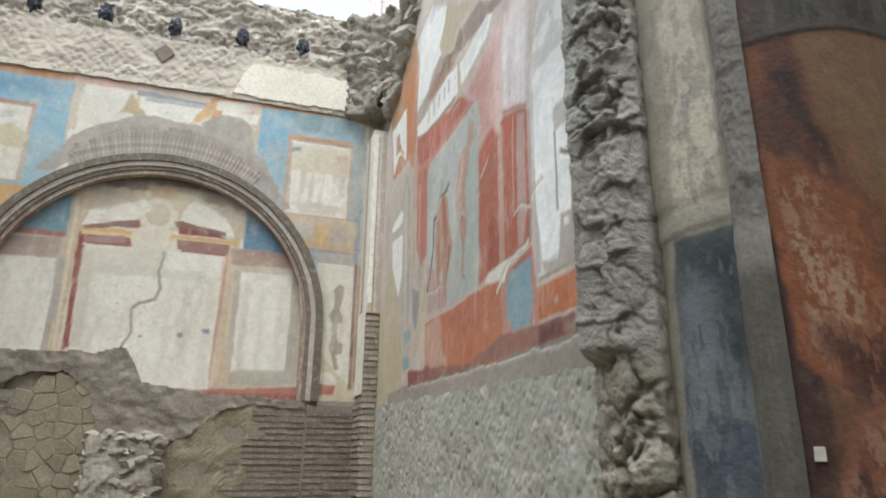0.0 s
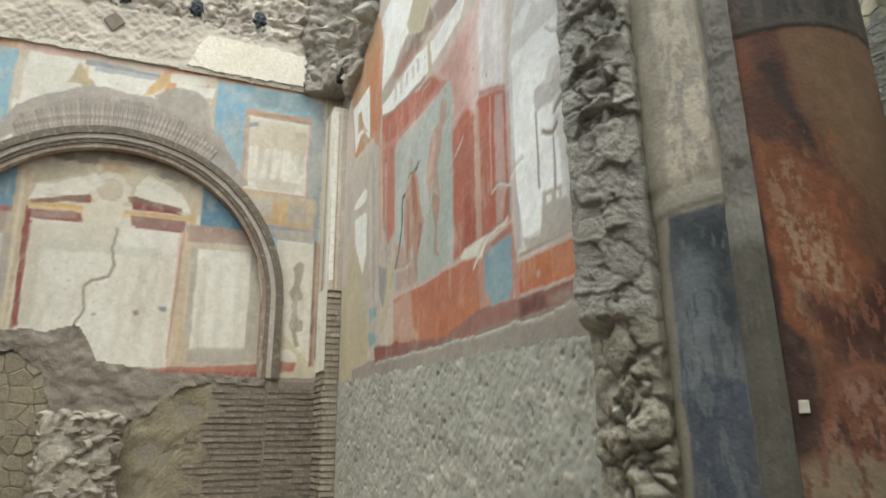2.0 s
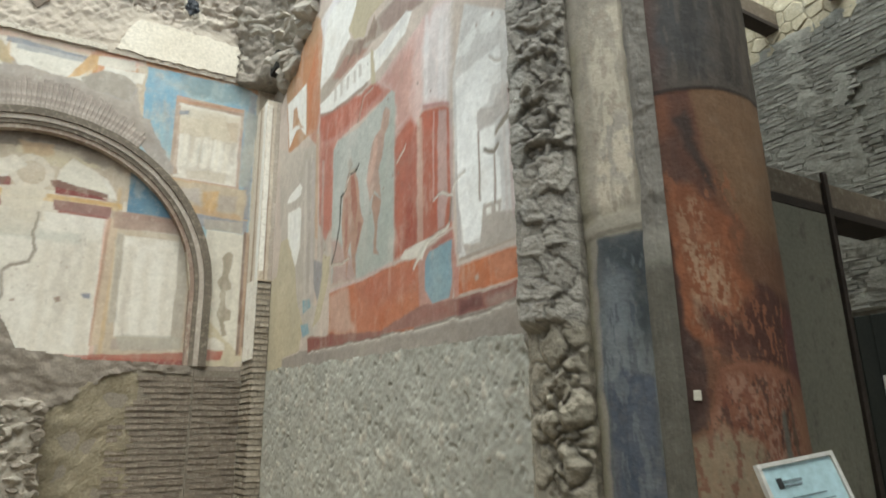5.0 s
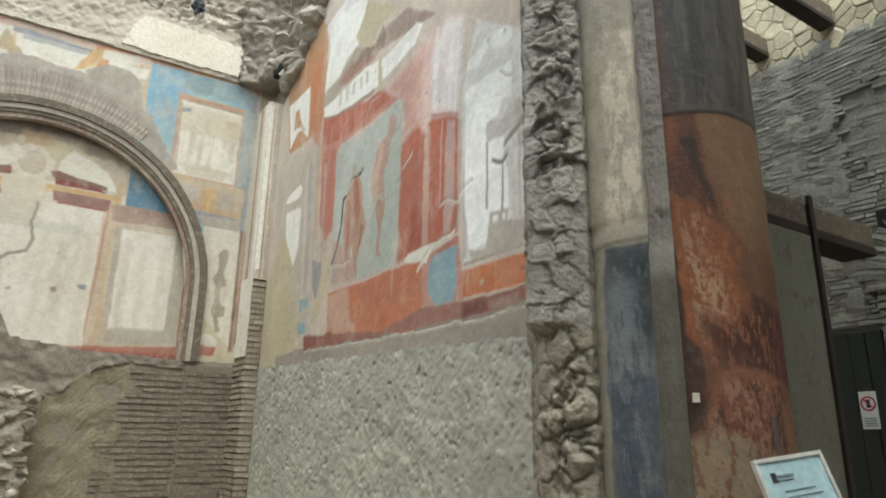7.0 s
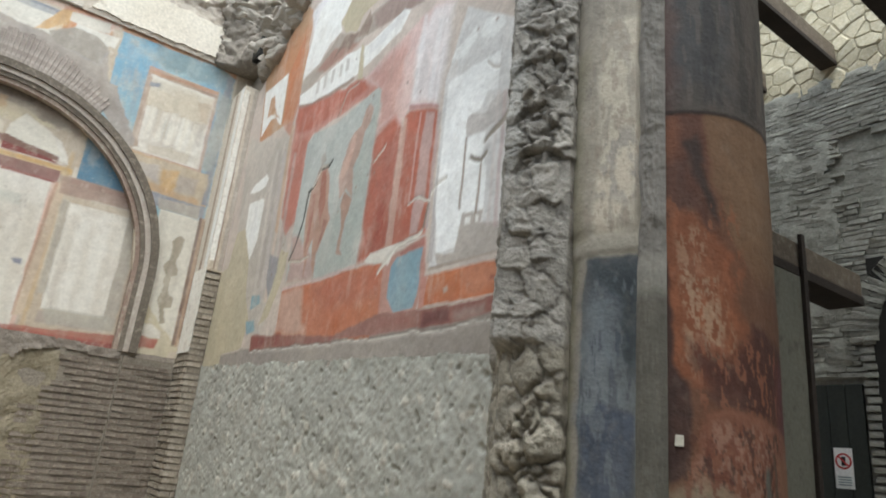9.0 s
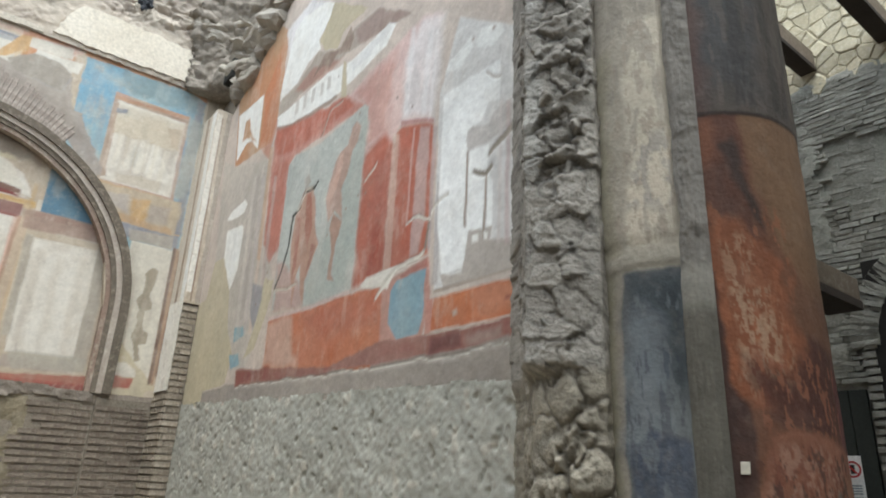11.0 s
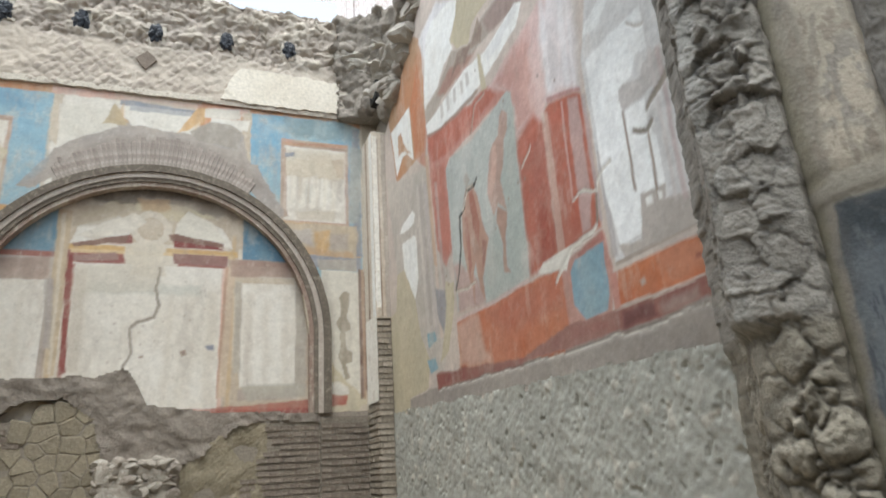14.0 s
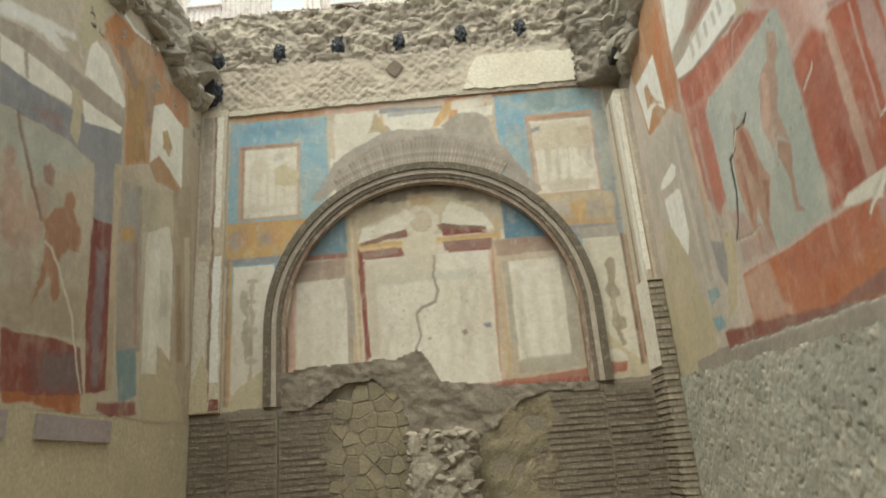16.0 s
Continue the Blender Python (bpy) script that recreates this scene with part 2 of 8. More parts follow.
    "hall": surface("hall_plaster", (0.38, 0.33, 0.26), (0.30, 0.26, 0.2), (0.24, 0.2, 0.16), 0.3, 1.2, 25, 0.9, 0.3),
    "tile_white": plain("survey_marker", (0.62, 0.58, 0.48), 0.6),
    "panel_pinkgrey": surface("pinkish_grey_slab", (0.40, 0.34, 0.33), (0.34, 0.28, 0.275), None, 0.3, 4, 30, 0.7, 0.2),
}


def fresco_material(name="fresco", bump=0.10, grit=0.07, chips=0.45, chip=(0.50, 0.44, 0.36), grain=38):
    """Painted plaster: the pigments lie in the mesh's colours; grain, pits and small losses are added here."""
    m = surface(name, (0.5, 0.45, 0.38), (0.5, 0.45, 0.38), None, 0.3, 2.0, grain, 0.8, bump, grit=grit)
    nt = m.node_tree
    n, li = nt.nodes, nt.links
    att = n.new("ShaderNodeVertexColor")
    att.layer_name = "pigment"
    mult = next(x for x in n if x.bl_idname == "ShaderNodeMix" and x.blend_type == "MULTIPLY")
    tc = n.new("ShaderNodeTexCoord")
    nz = n.new("ShaderNodeTexNoise")
    nz.inputs["Scale"].default_value, nz.inputs["Detail"].default_value, nz.inputs["Roughness"].default_value = 22, 10, 0.8
    li.new(tc.outputs["Object"], nz.inputs["Vector"])
    r = n.new("ShaderNodeMapRange")
    r.inputs["From Min"].default_value, r.inputs["From Max"].default_value, r.inputs["To Max"].default_value = 0.64, 0.70, chips
    li.new(nz.outputs["Fac"], r.inputs["Value"])
    x = n.new("ShaderNodeMix")
    x.data_type = "RGBA"
    li.new(r.outputs[0], x.inputs[0])
    li.new(att.outputs["Color"], x.inputs[6])
    x.inputs[7].default_value = (*chip, 1)
    li.new(x.outputs[2], mult.inputs[6])
    return m


M["fresco"] = fresco_material()
M["shaft_paint"] = fresco_material("shaft_paint", 0.2, 0.10, 0.0, grain=70)
M["broken_mortar"] = fresco_material("broken_mortar", 0.45, 0.16, 0.35, (0.24, 0.215, 0.185), 90)


def lattice(x, y, seed):
    """Smooth random values between 0 and 1 on a lattice, for arrays of places."""
    xi, yi = np.floor(x).astype(np.int64), np.floor(y).astype(np.int64)
    fx, fy = x - xi, y - yi
    fx, fy = fx * fx * (3 - 2 * fx), fy * fy * (3 - 2 * fy)

    def h(a, b):
        v = (a * 374761393 + b * 668265263 + seed * 974634777) & 0x7FFFFFFF
        v = ((v ^ (v >> 13)) * 1274126177) & 0x7FFFFFFF
        return ((v ^ (v >> 16)) & 0xFFFF) / 65535.0

    return (h(xi, yi) * (1 - fx) + h(xi + 1, yi) * fx) * (1 - fy) + (h(xi, yi + 1) * (1 - fx) + h(xi + 1, yi + 1) * fx) * fy


def cloud(x, y, scale, seed, octaves=5, gain=0.55):
    total, amp, norm = 0.0, 1.0, 0.0
    for o in range(octaves):
        total = total + amp * lattice(x * scale * 2**o + 17.3 * o, y * scale * 2**o + 9.1 * o, seed + o)
        norm += amp
        amp *= gain
    return total / norm


def ease(v, lo, hi):
    t = np.clip((v - lo) / (hi - lo), 0, 1)
    return t * t * (3 - 2 * t)


def inside_by(pts, u, z):
    """How far places lie inside a closed outline (outside: negative)."""
    best = np.full(u.shape, 1e9)
    odd = np.zeros(u.shape, bool)
    for i in range(len(pts)):
        (ax, ay), (bx, by) = pts[i], pts[(i + 1) % len(pts)]
        dx, dy = bx - ax, by - ay
        t = np.clip(((u - ax) * dx + (z - ay) * dy) / max(dx * dx + dy * dy, 1e-12), 0, 1)
        best = np.minimum(best, np.hypot(u - ax - t * dx, z - ay - t * dy))
        if abs(dy) > 1e-12:
            odd ^= ((ay > z) != (by > z)) & (u < ax + (z - ay) * dx / dy)
    return np.where(odd, best, -best)


class Canvas:
    """A plastered wall field, painted coat by coat with soft, worn borders, and built as one finely divided sheet."""

    def __init__(self, us, zs, ground, seed):
        self.us, self.zs, self.seed = np.array(us), np.array(zs), seed
        self.u, self.z = np.meshgrid(self.us, self.zs, indexing="ij")
        self.coats, self.count = [], 0
        self.wu = (cloud(self.u, self.z, 9, seed + 1, 4) - 0.5) * 2
        self.wz = (cloud(self.u, self.z, 9, seed + 2, 4) - 0.5) * 2
        a, b = ground
        f = cloud(self.u, self.z, 2.0, seed + 3)[..., None]
        self.col = np.array(a) * (1 - f) + np.array(b) * f
        self.rise = np.zeros(self.u.shape)
        self.streaks = cloud(self.u * 3.2, self.z * 0.55, 5, seed + 4, 5, 0.65)
        self.blots = cloud(self.u, self.z * 0.8, 4.5, seed + 5, 6, 0.68)
        self.tones = cloud(self.u, self.z * 0.6, 2.4, seed + 6, 5, 0.6)
        self.fine = cloud(self.u, self.z, 24, seed + 7, 4, 0.7)

    def coat(self, pts, mat, level, amp=0.012, soft=0.007, strength=1.0, rise=0.0, fleck=None):
        """mat: a material's name or a colour. fleck: (size, upright stretch, share) of the marks into which the coat is broken up."""
        self.count += 1
        self.coats.append((level, self.count, pts, mat, amp, soft, strength, rise, fleck))

    def dry(self, age=1.0, tone_down=0.0):
        for level, order, pts, mat, amp, soft, strength, rise, fleck in sorted(self.coats, key=lambda c: (c[0], c[1])):
            p = np.array([(q[0], q[1]) for q in pts])
            lo, hi = p.min(0) - 0.1, p.max(0) + 0.1
            i0, i1 = np.searchsorted(self.us, lo[0]), np.searchsorted(self.us, hi[0])
            j0, j1 = np.searchsorted(self.zs, lo[1]), np.searchsorted(self.zs, hi[1])
            if i1 <= i0 or j1 <= j0:
                continue
            w = (slice(i0, i1), slice(j0, j1))
            d = inside_by([tuple(q) for q in p], self.u[w] + self.wu[w] * amp * 1.2, self.z[w] + self.wz[w] * amp * 1.2)
            mask = ease(d, -soft, soft)
            if fleck:
                mark = cloud(self.u[w], self.z[w] / fleck[1], 1 / fleck[0], self.seed + 40 + order, 4, 0.6)
                mask = mask * ease(mark, 0.66 - 0.3 * fleck[2], 0.70 - 0.3 * fleck[2])
            tones = PIGMENT[M[mat].name] if isinstance(mat, str) else (mat, [c * 0.82 for c in mat], [c * 1.25 for c in mat])
            base, alt, wear = (np.array(c) for c in tones)
            rub = PAINT_WEAR.get(mat, 0.5)
            thin = ease(0.6 * self.blots[w] + 0.4 * self.streaks[w] + 0.06 * (self.fine[w] - 0.5), 0.50, 0.66)
            f = ease(self.tones[w], 0.3, 0.7)[..., None]
            c = base * (1 - f) + alt * f
            c = c * (1 - (rub * 0.55 * thin)[..., None]) + wear * (rub * 0.55 * thin)[..., None]
            k = (mask * strength * (1 - 0.30 * rub * thin))[..., None]
            self.col[w] = self.col[w] * (1 - k) + c * k
            self.rise[w] = self.rise[w] * (1 - mask) + rise * mask
        # pale coats are drawn towards a darker brown by this share
        toned = (tone_down * ease(self.col.min(-1), 0.2, 0.55))[..., None]
        self.col = self.col * (1 - toned) + np.array((0.33, 0.285, 0.215)) * toned
        bloom = ease(cloud(self.u, self.z * 0.6, 1.3, self.seed + 8, 6, 0.65), 0.48, 0.72)[..., None] * 0.28 * age
        self.col = self.col * (1 - bloom) + np.array((0.64, 0.585, 0.50)) * bloom
        grime = ease(cloud(self.u * 1.6, self.z * 0.5, 3.1, self.seed + 9, 6, 0.68), 0.55, 0.75)[..., None] * 0.34 * age
        self.col = self.col * (1 - grime) + np.array((0.27, 0.22, 0.175)) * grime
        dust = ease(cloud(self.u, self.z, 7.5, self.seed + 10, 6, 0.75), 0.56, 0.70)[..., None] * 0.32 * age
        self.col = self.col * (1 - dust) + np.array((0.40, 0.345, 0.275)) * dust
        flake = ease(cloud(self.u * 1.3, self.z, 12, self.seed + 11, 5, 0.72), 0.65, 0.74)[..., None] * 0.22 * age
        self.col = self.col * (1 - flake) + np.array((0.66, 0.61, 0.53)) * flake
        soot = ease(cloud(self.u, self.z * 0.7, 20, self.seed + 12, 3, 0.6), 0.77, 0.84)[..., None] * 0.28 * age
        self.col = self.col * (1 - soot) + np.array((0.16, 0.13, 0.105)) * soot
        self.rise = self.rise - 0.0025 * flake[..., 0]
        self.col *= (0.88 + 0.24 * self.fine)[..., None]

    def build(self, name, parent, where, keep, label, lift=0.006, age=1.0, shape=None, mat="fresco", tone_down=0.0):
        """The sheet as a mesh, with the cells for which keep() holds; shape(u, z, d) bends it round a shaft."""
        self.dry(age, tone_down)
        nu, nz = self.u.shape
        d = lift + self.rise + (self.blots - 0.5) * 0.010 + (self.fine - 0.5) * 0.002
        if shape:
            co, flip = shape(self.u, self.z, d), True
        else:
            o = where(0.0, 0.0, 0.0)
            eu, ez, ed = where(1.0, 0.0, 0.0) - o, where(0.0, 1.0, 0.0) - o, where(0.0, 0.0, 1.0) - o
            co = np.array(o) + self.u[..., None] * np.array(eu) + self.z[..., None] * np.array(ez) + d[..., None] * np.array(ed)
            flip = np.dot(np.cross(np.array(eu), np.array(ez)), np.array(ed)) < 0
        idx = np.arange(nu * nz).reshape(nu, nz)
        quads = np.stack([idx[:-1, :-1], idx[1:, :-1], idx[1:, 1:], idx[:-1, 1:]], -1)
        if flip:
            quads = quads[..., ::-1]
        mid_u, mid_z = (self.u[:-1, :-1] + self.u[1:, 1:]) / 2, (self.z[:-1, :-1] + self.z[1:, 1:]) / 2
        ok = keep(mid_u + self.wu[:-1, :-1] * 0.02, mid_z + self.wz[:-1, :-1] * 0.02)
        quads = quads[ok]
        return colour_sheet(name, parent, co, self.col, quads, label, mat)


def colour_sheet(name, parent, co, col, quads, label, mat):
    """A mesh from a grid of places, with a pigment at each of them."""
    used, inv = np.unique(quads, return_inverse=True)
    quads = inv.reshape(-1, 4)
    me = bpy.data.meshes.new(name)
    me.vertices.add(len(used))
    me.vertices.foreach_set("co", co.reshape(-1, 3)[used].ravel())
    me.loops.add(quads.size)
    me.loops.foreach_set("vertex_index", quads.ravel().astype(np.int32))
    me.polygons.add(len(quads))
    me.polygons.foreach_set("loop_start", np.arange(0, quads.size, 4, dtype=np.int32))
    me.polygons.foreach_set("use_smooth", np.ones(len(quads), bool))
    me.update(calc_edges=True)
    at = me.color_attributes.new("pigment", "FLOAT_COLOR", "POINT")
    rgba = np.ones((len(used), 4))
    rgba[:, :3] = np.clip(col.reshape(-1, 3)[used], 0, 1)
    at.data.foreach_set("color", rgba.ravel())
    me.materials.append(M[mat])
    me.validate()
    ob = new(name, me)
    ob.parent = parent
    return tagged(ob, label)


def grid_quads(nu, nz):
    idx = np.arange(nu * nz).reshape(nu, nz)
    return np.stack([idx[:-1, :-1], idx[:-1, 1:], idx[1:, 1:], idx[1:, :-1]], -1).reshape(-1, 4)


def split_cells(p, scale, seed):
    """For places p, the broken piece that each belongs to: how far inside it lies, four random values of the piece, the way from its middle."""
    g = p * scale
    base = np.floor(g).astype(np.int64)
    best, second = np.full(len(p), 9.0), np.full(len(p), 9.0)
    rnd, way = np.zeros((len(p), 4)), np.zeros((len(p), 3))
    for off in itertools.product((-1, 0, 1), repeat=3):
        c = base + np.array(off)
        v = [((c[:, 0] * 374761393 + c[:, 1] * 668265263 + c[:, 2] * 1440662683 + (seed + k) * 974634777) & 0x7FFFFFFF) for k in range(7)]
        v = [((x ^ (x >> 13)) * 1274126177) & 0x7FFFFFFF for x in v]
        v = np.stack([((x ^ (x >> 16)) & 0xFFFF) / 65535.0 for x in v], -1)
        diff = g - (c + v[:, :3])
        dist = np.linalg.norm(diff, axis=1)
        near = dist < best
        second = np.where(near, best, np.minimum(second, dist))
        best = np.where(near, dist, best)
        rnd[near], way[near] = v[near, 3:], diff[near]
    return second - best, rnd, way


PAINT_WEAR = {"white_hot": 0.25, "white": 0.4, "cream": 0.4, "buff": 0.1, "mortar": 0.2, "blue": 0.55, "red": 0.5, "orange": 0.55, "void": 0.0}


def spaced(a, b, s0, s1):
    """Steps from a to b whose size goes from s0 to s1."""
    out, v = [], a
    while v < b:
        out.append(v)
        v += s0 + (s1 - s0) * (v - a) / (b - a)
    return out + [b]



# ---- building helpers ----
def mesh_of(name, bm, mat):
    bmesh.ops.recalc_face_normals(bm, faces=bm.faces[:])
    me = bpy.data.meshes.new(name)
    bm.to_mesh(me)
    bm.free()
    me.materials.append(mat)
    return me


def part(name, bm, mat, parent=None, label="", smooth=False):
    me = mesh_of(name, bm, mat)
    if smooth:
        for p in me.polygons:
            p.use_smooth = True
    ob = new(name, me)
    if parent:
        ob.parent = parent
    return tagged(ob, label)


def holder(name, label, category, kind="", at=(0, 0, 0), group=""):
    ob = new(name)
    ob.empty_display_size = 0.1
    ob.location = at
    return tagged(ob, label, category, group, kind)


NORTH_Y, EAST_X, WEST_X = 7.08, 1.615, -3.38


def on_north(u, z, d=0.0):
    return Vector((u, NORTH_Y - d, z))


def on_lunette(u, z, d=0.0):
    return Vector((u, NORTH_Y + 0.10 - d, z))


def on_east(u, z, d=0.0):
    return Vector((EAST_X - d, u, z))


def on_west(u, z, d=0.0):
    return Vector((WEST_X + d, u, z))


def ragged(pts, amp, step=0.03, seed=0):
    """The outline with points every step, pushed about by a noise of size amp."""
    out = []
    n = len(pts)
    for i in range(n):
        a, b = Vector(pts[i]), Vector(pts[(i + 1) % n])
        k = max(1, int((b - a).length / step)) if amp > 0 else 1
        for j in range(k):
            p = a.lerp(b, j / k)
            if amp > 0:
                q = Vector((p.x * 7 + seed * 3.1, p.y * 7, seed * 1.7))
                w = Vector((p.x * 23 + seed, p.y * 23, 4.0))
                p = p + Vector((noise.noise(q), noise.noise(q + Vector((9, 9, 9))))) * amp
                p = p + Vector((noise.noise(w), noise.noise(w + Vector((5, 5, 5))))) * amp * 0.5
            out.append(p)
    return out


def slab(pts, where, lift, depth=0.004):
    """A flat piece with the given outline on a wall: its face stands lift proud of it, its edge goes depth back."""
    bm = bmesh.new()
    top = [bm.verts.new(where(p[0], p[1], lift)) for p in pts]
    back = [bm.verts.new(where(p[0], p[1], lift - depth)) for p in pts]
    f = bm.faces.new(top)
    f.normal_update()
    n = len(pts)
    for i in range(n):
        bm.faces.new((top[i], back[i], back[(i + 1) % n], top[(i + 1) % n]))
    bmesh.ops.triangulate(bm, faces=[f])
    return bm


LIFTS = {}
CANVASES = {}


def paint(name, parent, where, pts, mat, level, amp=0.012, label="", depth=0.003, seed=None, soft=0.007, strength=1.0):
    """A painted or plastered field: a coat on the wall's canvas, or on small members a thin slab of its own."""
    if where in CANVASES:
        return CANVASES[where].coat(pts, mat, level, amp, soft, strength)
    k = LIFTS.get(parent.name, 0) + 1
    LIFTS[parent.name] = k
    return part(name, slab(ragged(pts, amp, seed=seed if seed is not None else k), where, 0.0014 * level + 0.00006 * (k % 20), depth), M[mat], parent, label)


def rect(u0, u1, z0, z1):
    return [(u0, z0), (u1, z0), (u1, z1), (u0, z1)]


def oval(u, z, ru, rz, n=14):
    return [(u + ru * math.cos(i * 2 * math.pi / n), z + rz * math.sin(i * 2 * math.pi / n)) for i in range(n)]


def box(bm, x0, x1, y0, y1, z0, z1, bevel=0.0):
    g = bmesh.ops.create_cube(bm, size=1.0)
    bmesh.ops.transform(bm, verts=g["verts"], matrix=Matrix.Translation(((x0 + x1) / 2, (y0 + y1) / 2, (z0 + z1) / 2)) @ Matrix.Diagonal((x1 - x0, y1 - y0, z1 - z0, 1)))
    if bevel:
        es = list({e for v in g["verts"] for e in v.link_edges})
        bmesh.ops.bevel(bm, geom=es, offset=bevel, segments=2, affect="EDGES", profile=0.7)
    return bm


def within(pts, u, z):
    odd = False
    for i in range(len(pts)):
        (ax, ay), (bx, by) = pts[i], pts[(i + 1) % len(pts)]
        if (ay > z) != (by > z) and u < ax + (z - ay) * (bx - ax) / (by - ay):
            odd = not odd
    return odd


def fbm(p, octaves=5):
    return noise.fractal(p, 0.9, 2.1, octaves)


def rough_sheet(where, u0, u1, z0, z1, step, amp, freq=6.0, lift=0.02, low=None, top=None, keep=None, seed=0.0, stones=0.0, relief=None):
    """A rough sheet of masonry or mortar standing lift proud of a wall, with an uneven face and, by low() and top(), uneven borders."""
    bm = bmesh.new()
    nu, nz = max(2, int((u1 - u0) / step)), max(2, int((z1 - z0) / step))
    grid = []
    for i in range(nu + 1):
        u = u0 + (u1 - u0) * i / nu
        a = low(u) if low else z0
        b = top(u) if top else z1
        col = []
        for j in range(nz + 1):
            z = a + (b - a) * j / nz
            p = Vector((u * freq + seed, z * freq, seed * 2.3))
            d = relief(u, z) if relief else fbm(p) * amp
            if stones:
                dist, _ = noise.voronoi(Vector((u * stones, z * stones, seed)), distance_metric="DISTANCE", exponent=2.5)
                d += amp * 1.5 * min(0.6, (dist[1] - dist[0]) * 1.6)
            edge = min(1.0, min(i, nu - i, j, nz - j) / 2.0)
            col.append(bm.verts.new(where(u, z, (lift + d) * (0.25 + 0.75 * edge))))
        grid.append(col)
    for i in range(nu):
        for j in range(nz):
            u, z = u0 + (u1 - u0) * (i + 0.5) / nu, z0 + (z1 - z0) * (j + 0.5) / nz
            if keep and not keep(u, z):
                continue
            bm.faces.new((grid[i][j], grid[i + 1][j], grid[i + 1][j + 1], grid[i][j + 1]))
    bmesh.ops.delete(bm, geom=[v for v in bm.verts if not v.link_faces], context="VERTS")
    return bm


def rough_pillar(outline, z0, z1, step, amp, freq=7.0, seed=0.0, stones=0.0, cap=True):
    """An upright mass with the plan outline given and a broken face."""
    pts = []
    n = len(outline)
    for i in range(n):
        a, b = Vector(outline[i]), Vector(outline[(i + 1) % n])
        k = max(1, int((b - a).length / step))
        nrm = Vector(((b - a).y, -(b - a).x)).normalized()
        pts += [(a.lerp(b, j / k), nrm) for j in range(k)]
    bm = bmesh.new()
    rows = []
    nz = max(1, int((z1 - z0) / step))
    for j in range(nz + 1):
        z = z0 + (z1 - z0) * j / nz
        row = []
        for p, nrm in pts:
            q = Vector((p.x * freq + seed, p.y * freq, z * freq))
            d = fbm(q) * amp
            if stones:
                place = Vector((p.x, p.y, z * 1.3))
                place = place + noise.noise_vector(place * 6) * 0.05 + noise.noise_vector(place * 17) * 0.018
                dist, near = noise.voronoi(place * stones, distance_metric="DISTANCE", exponent=2.5)
                tall = noise.cell(near[0] * 7.3)
                gap = math.exp(-((dist[1] - dist[0]) / 0.09) ** 2)
                d = amp * (1.1 * fbm(q * 0.45, 2) + 0.22 * fbm(q * 1.6, 3) + 0.42 * fbm(q * 5.0, 6) + 0.4 * (tall - 0.5) - 0.3 * gap)
            row.append(bm.verts.new((p.x + nrm.x * d, p.y + nrm.y * d, z + noise.noise(q * 1.7) * amp * 0.15)))
        rows.append(row)
    m = len(pts)
    for j in range(nz):
        for i in range(m):
            bm.faces.new((rows[j][i], rows[j][(i + 1) % m], rows[j + 1][(i + 1) % m], rows[j + 1][i]))
    if cap:
        f = [bm.faces.new(rows[-1]), bm.faces.new(rows[0])]
        for one in f:
            one.normal_update()
        bmesh.ops.triangulate(bm, faces=f)
    return bm


def fitted_stones(u0, u1, z0, z1, du, dz, gap, seed):
    """Outlines of irregular stones that fit together over a field, with a joint between them."""
    q = random.Random(seed)
    nu, nz = int((u1 - u0) / du) + 1, int((z1 - z0) / dz) + 1
    at = {(i, j): Vector((u0 + (i + (0.5 if j % 2 else 0) + q.uniform(-0.42, 0.42)) * du, z0 + (j + q.uniform(-0.40, 0.40)) * dz)) for i in range(-2, nu + 2) for j in range(-2, nz + 2)}
    out = []
    for (i, j), c in at.items():
        if not (0 <= i < nu and 0 <= j < nz):
            continue
        poly = [c + Vector(v) for v in ((-du, -dz), (du, -dz), (du, dz), (-du, dz))]
        for k, l in itertools.product((-2, -1, 0, 1, 2), repeat=2):
            if (k or l) and (i + k, j + l) in at:
                n = at[i + k, j + l] - c
                far = n.length / 2 - gap
                n.normalize()
                cut = []
                for a, b in zip(poly, poly[1:] + poly[:1]):
                    da, db = (a - c).dot(n) - far, (b - c).dot(n) - far
                    if da <= 0:
                        cut.append(a)
                    if da * db < 0:
                        cut.append(a.lerp(b, da / (da - db)))
                poly = cut
        if len(poly) > 2:
            out.append((c, poly))
    return out


def dressed(pts, c, where, lift, q):
    """A stone with a rounded, slightly tilted face."""
    bm = bmesh.new()
    tilt = Vector((q.uniform(-0.08, 0.08), q.uniform(-0.08, 0.08)))
    rows = [[bm.verts.new(where(*(c + (p - c) * k), lift * h + tilt.dot(p - c))) for p in pts] for k, h in ((1.0, -0.6), (1.0, 0.55), (0.86, 1.0))]
    n = len(pts)
    for a, b in zip(rows, rows[1:]):
        for i in range(n):
            bm.faces.new((a[i], a[(i + 1) % n], b[(i + 1) % n], b[i]))
    bm.faces.new(rows[-1])
    return bm


ROCKS = []


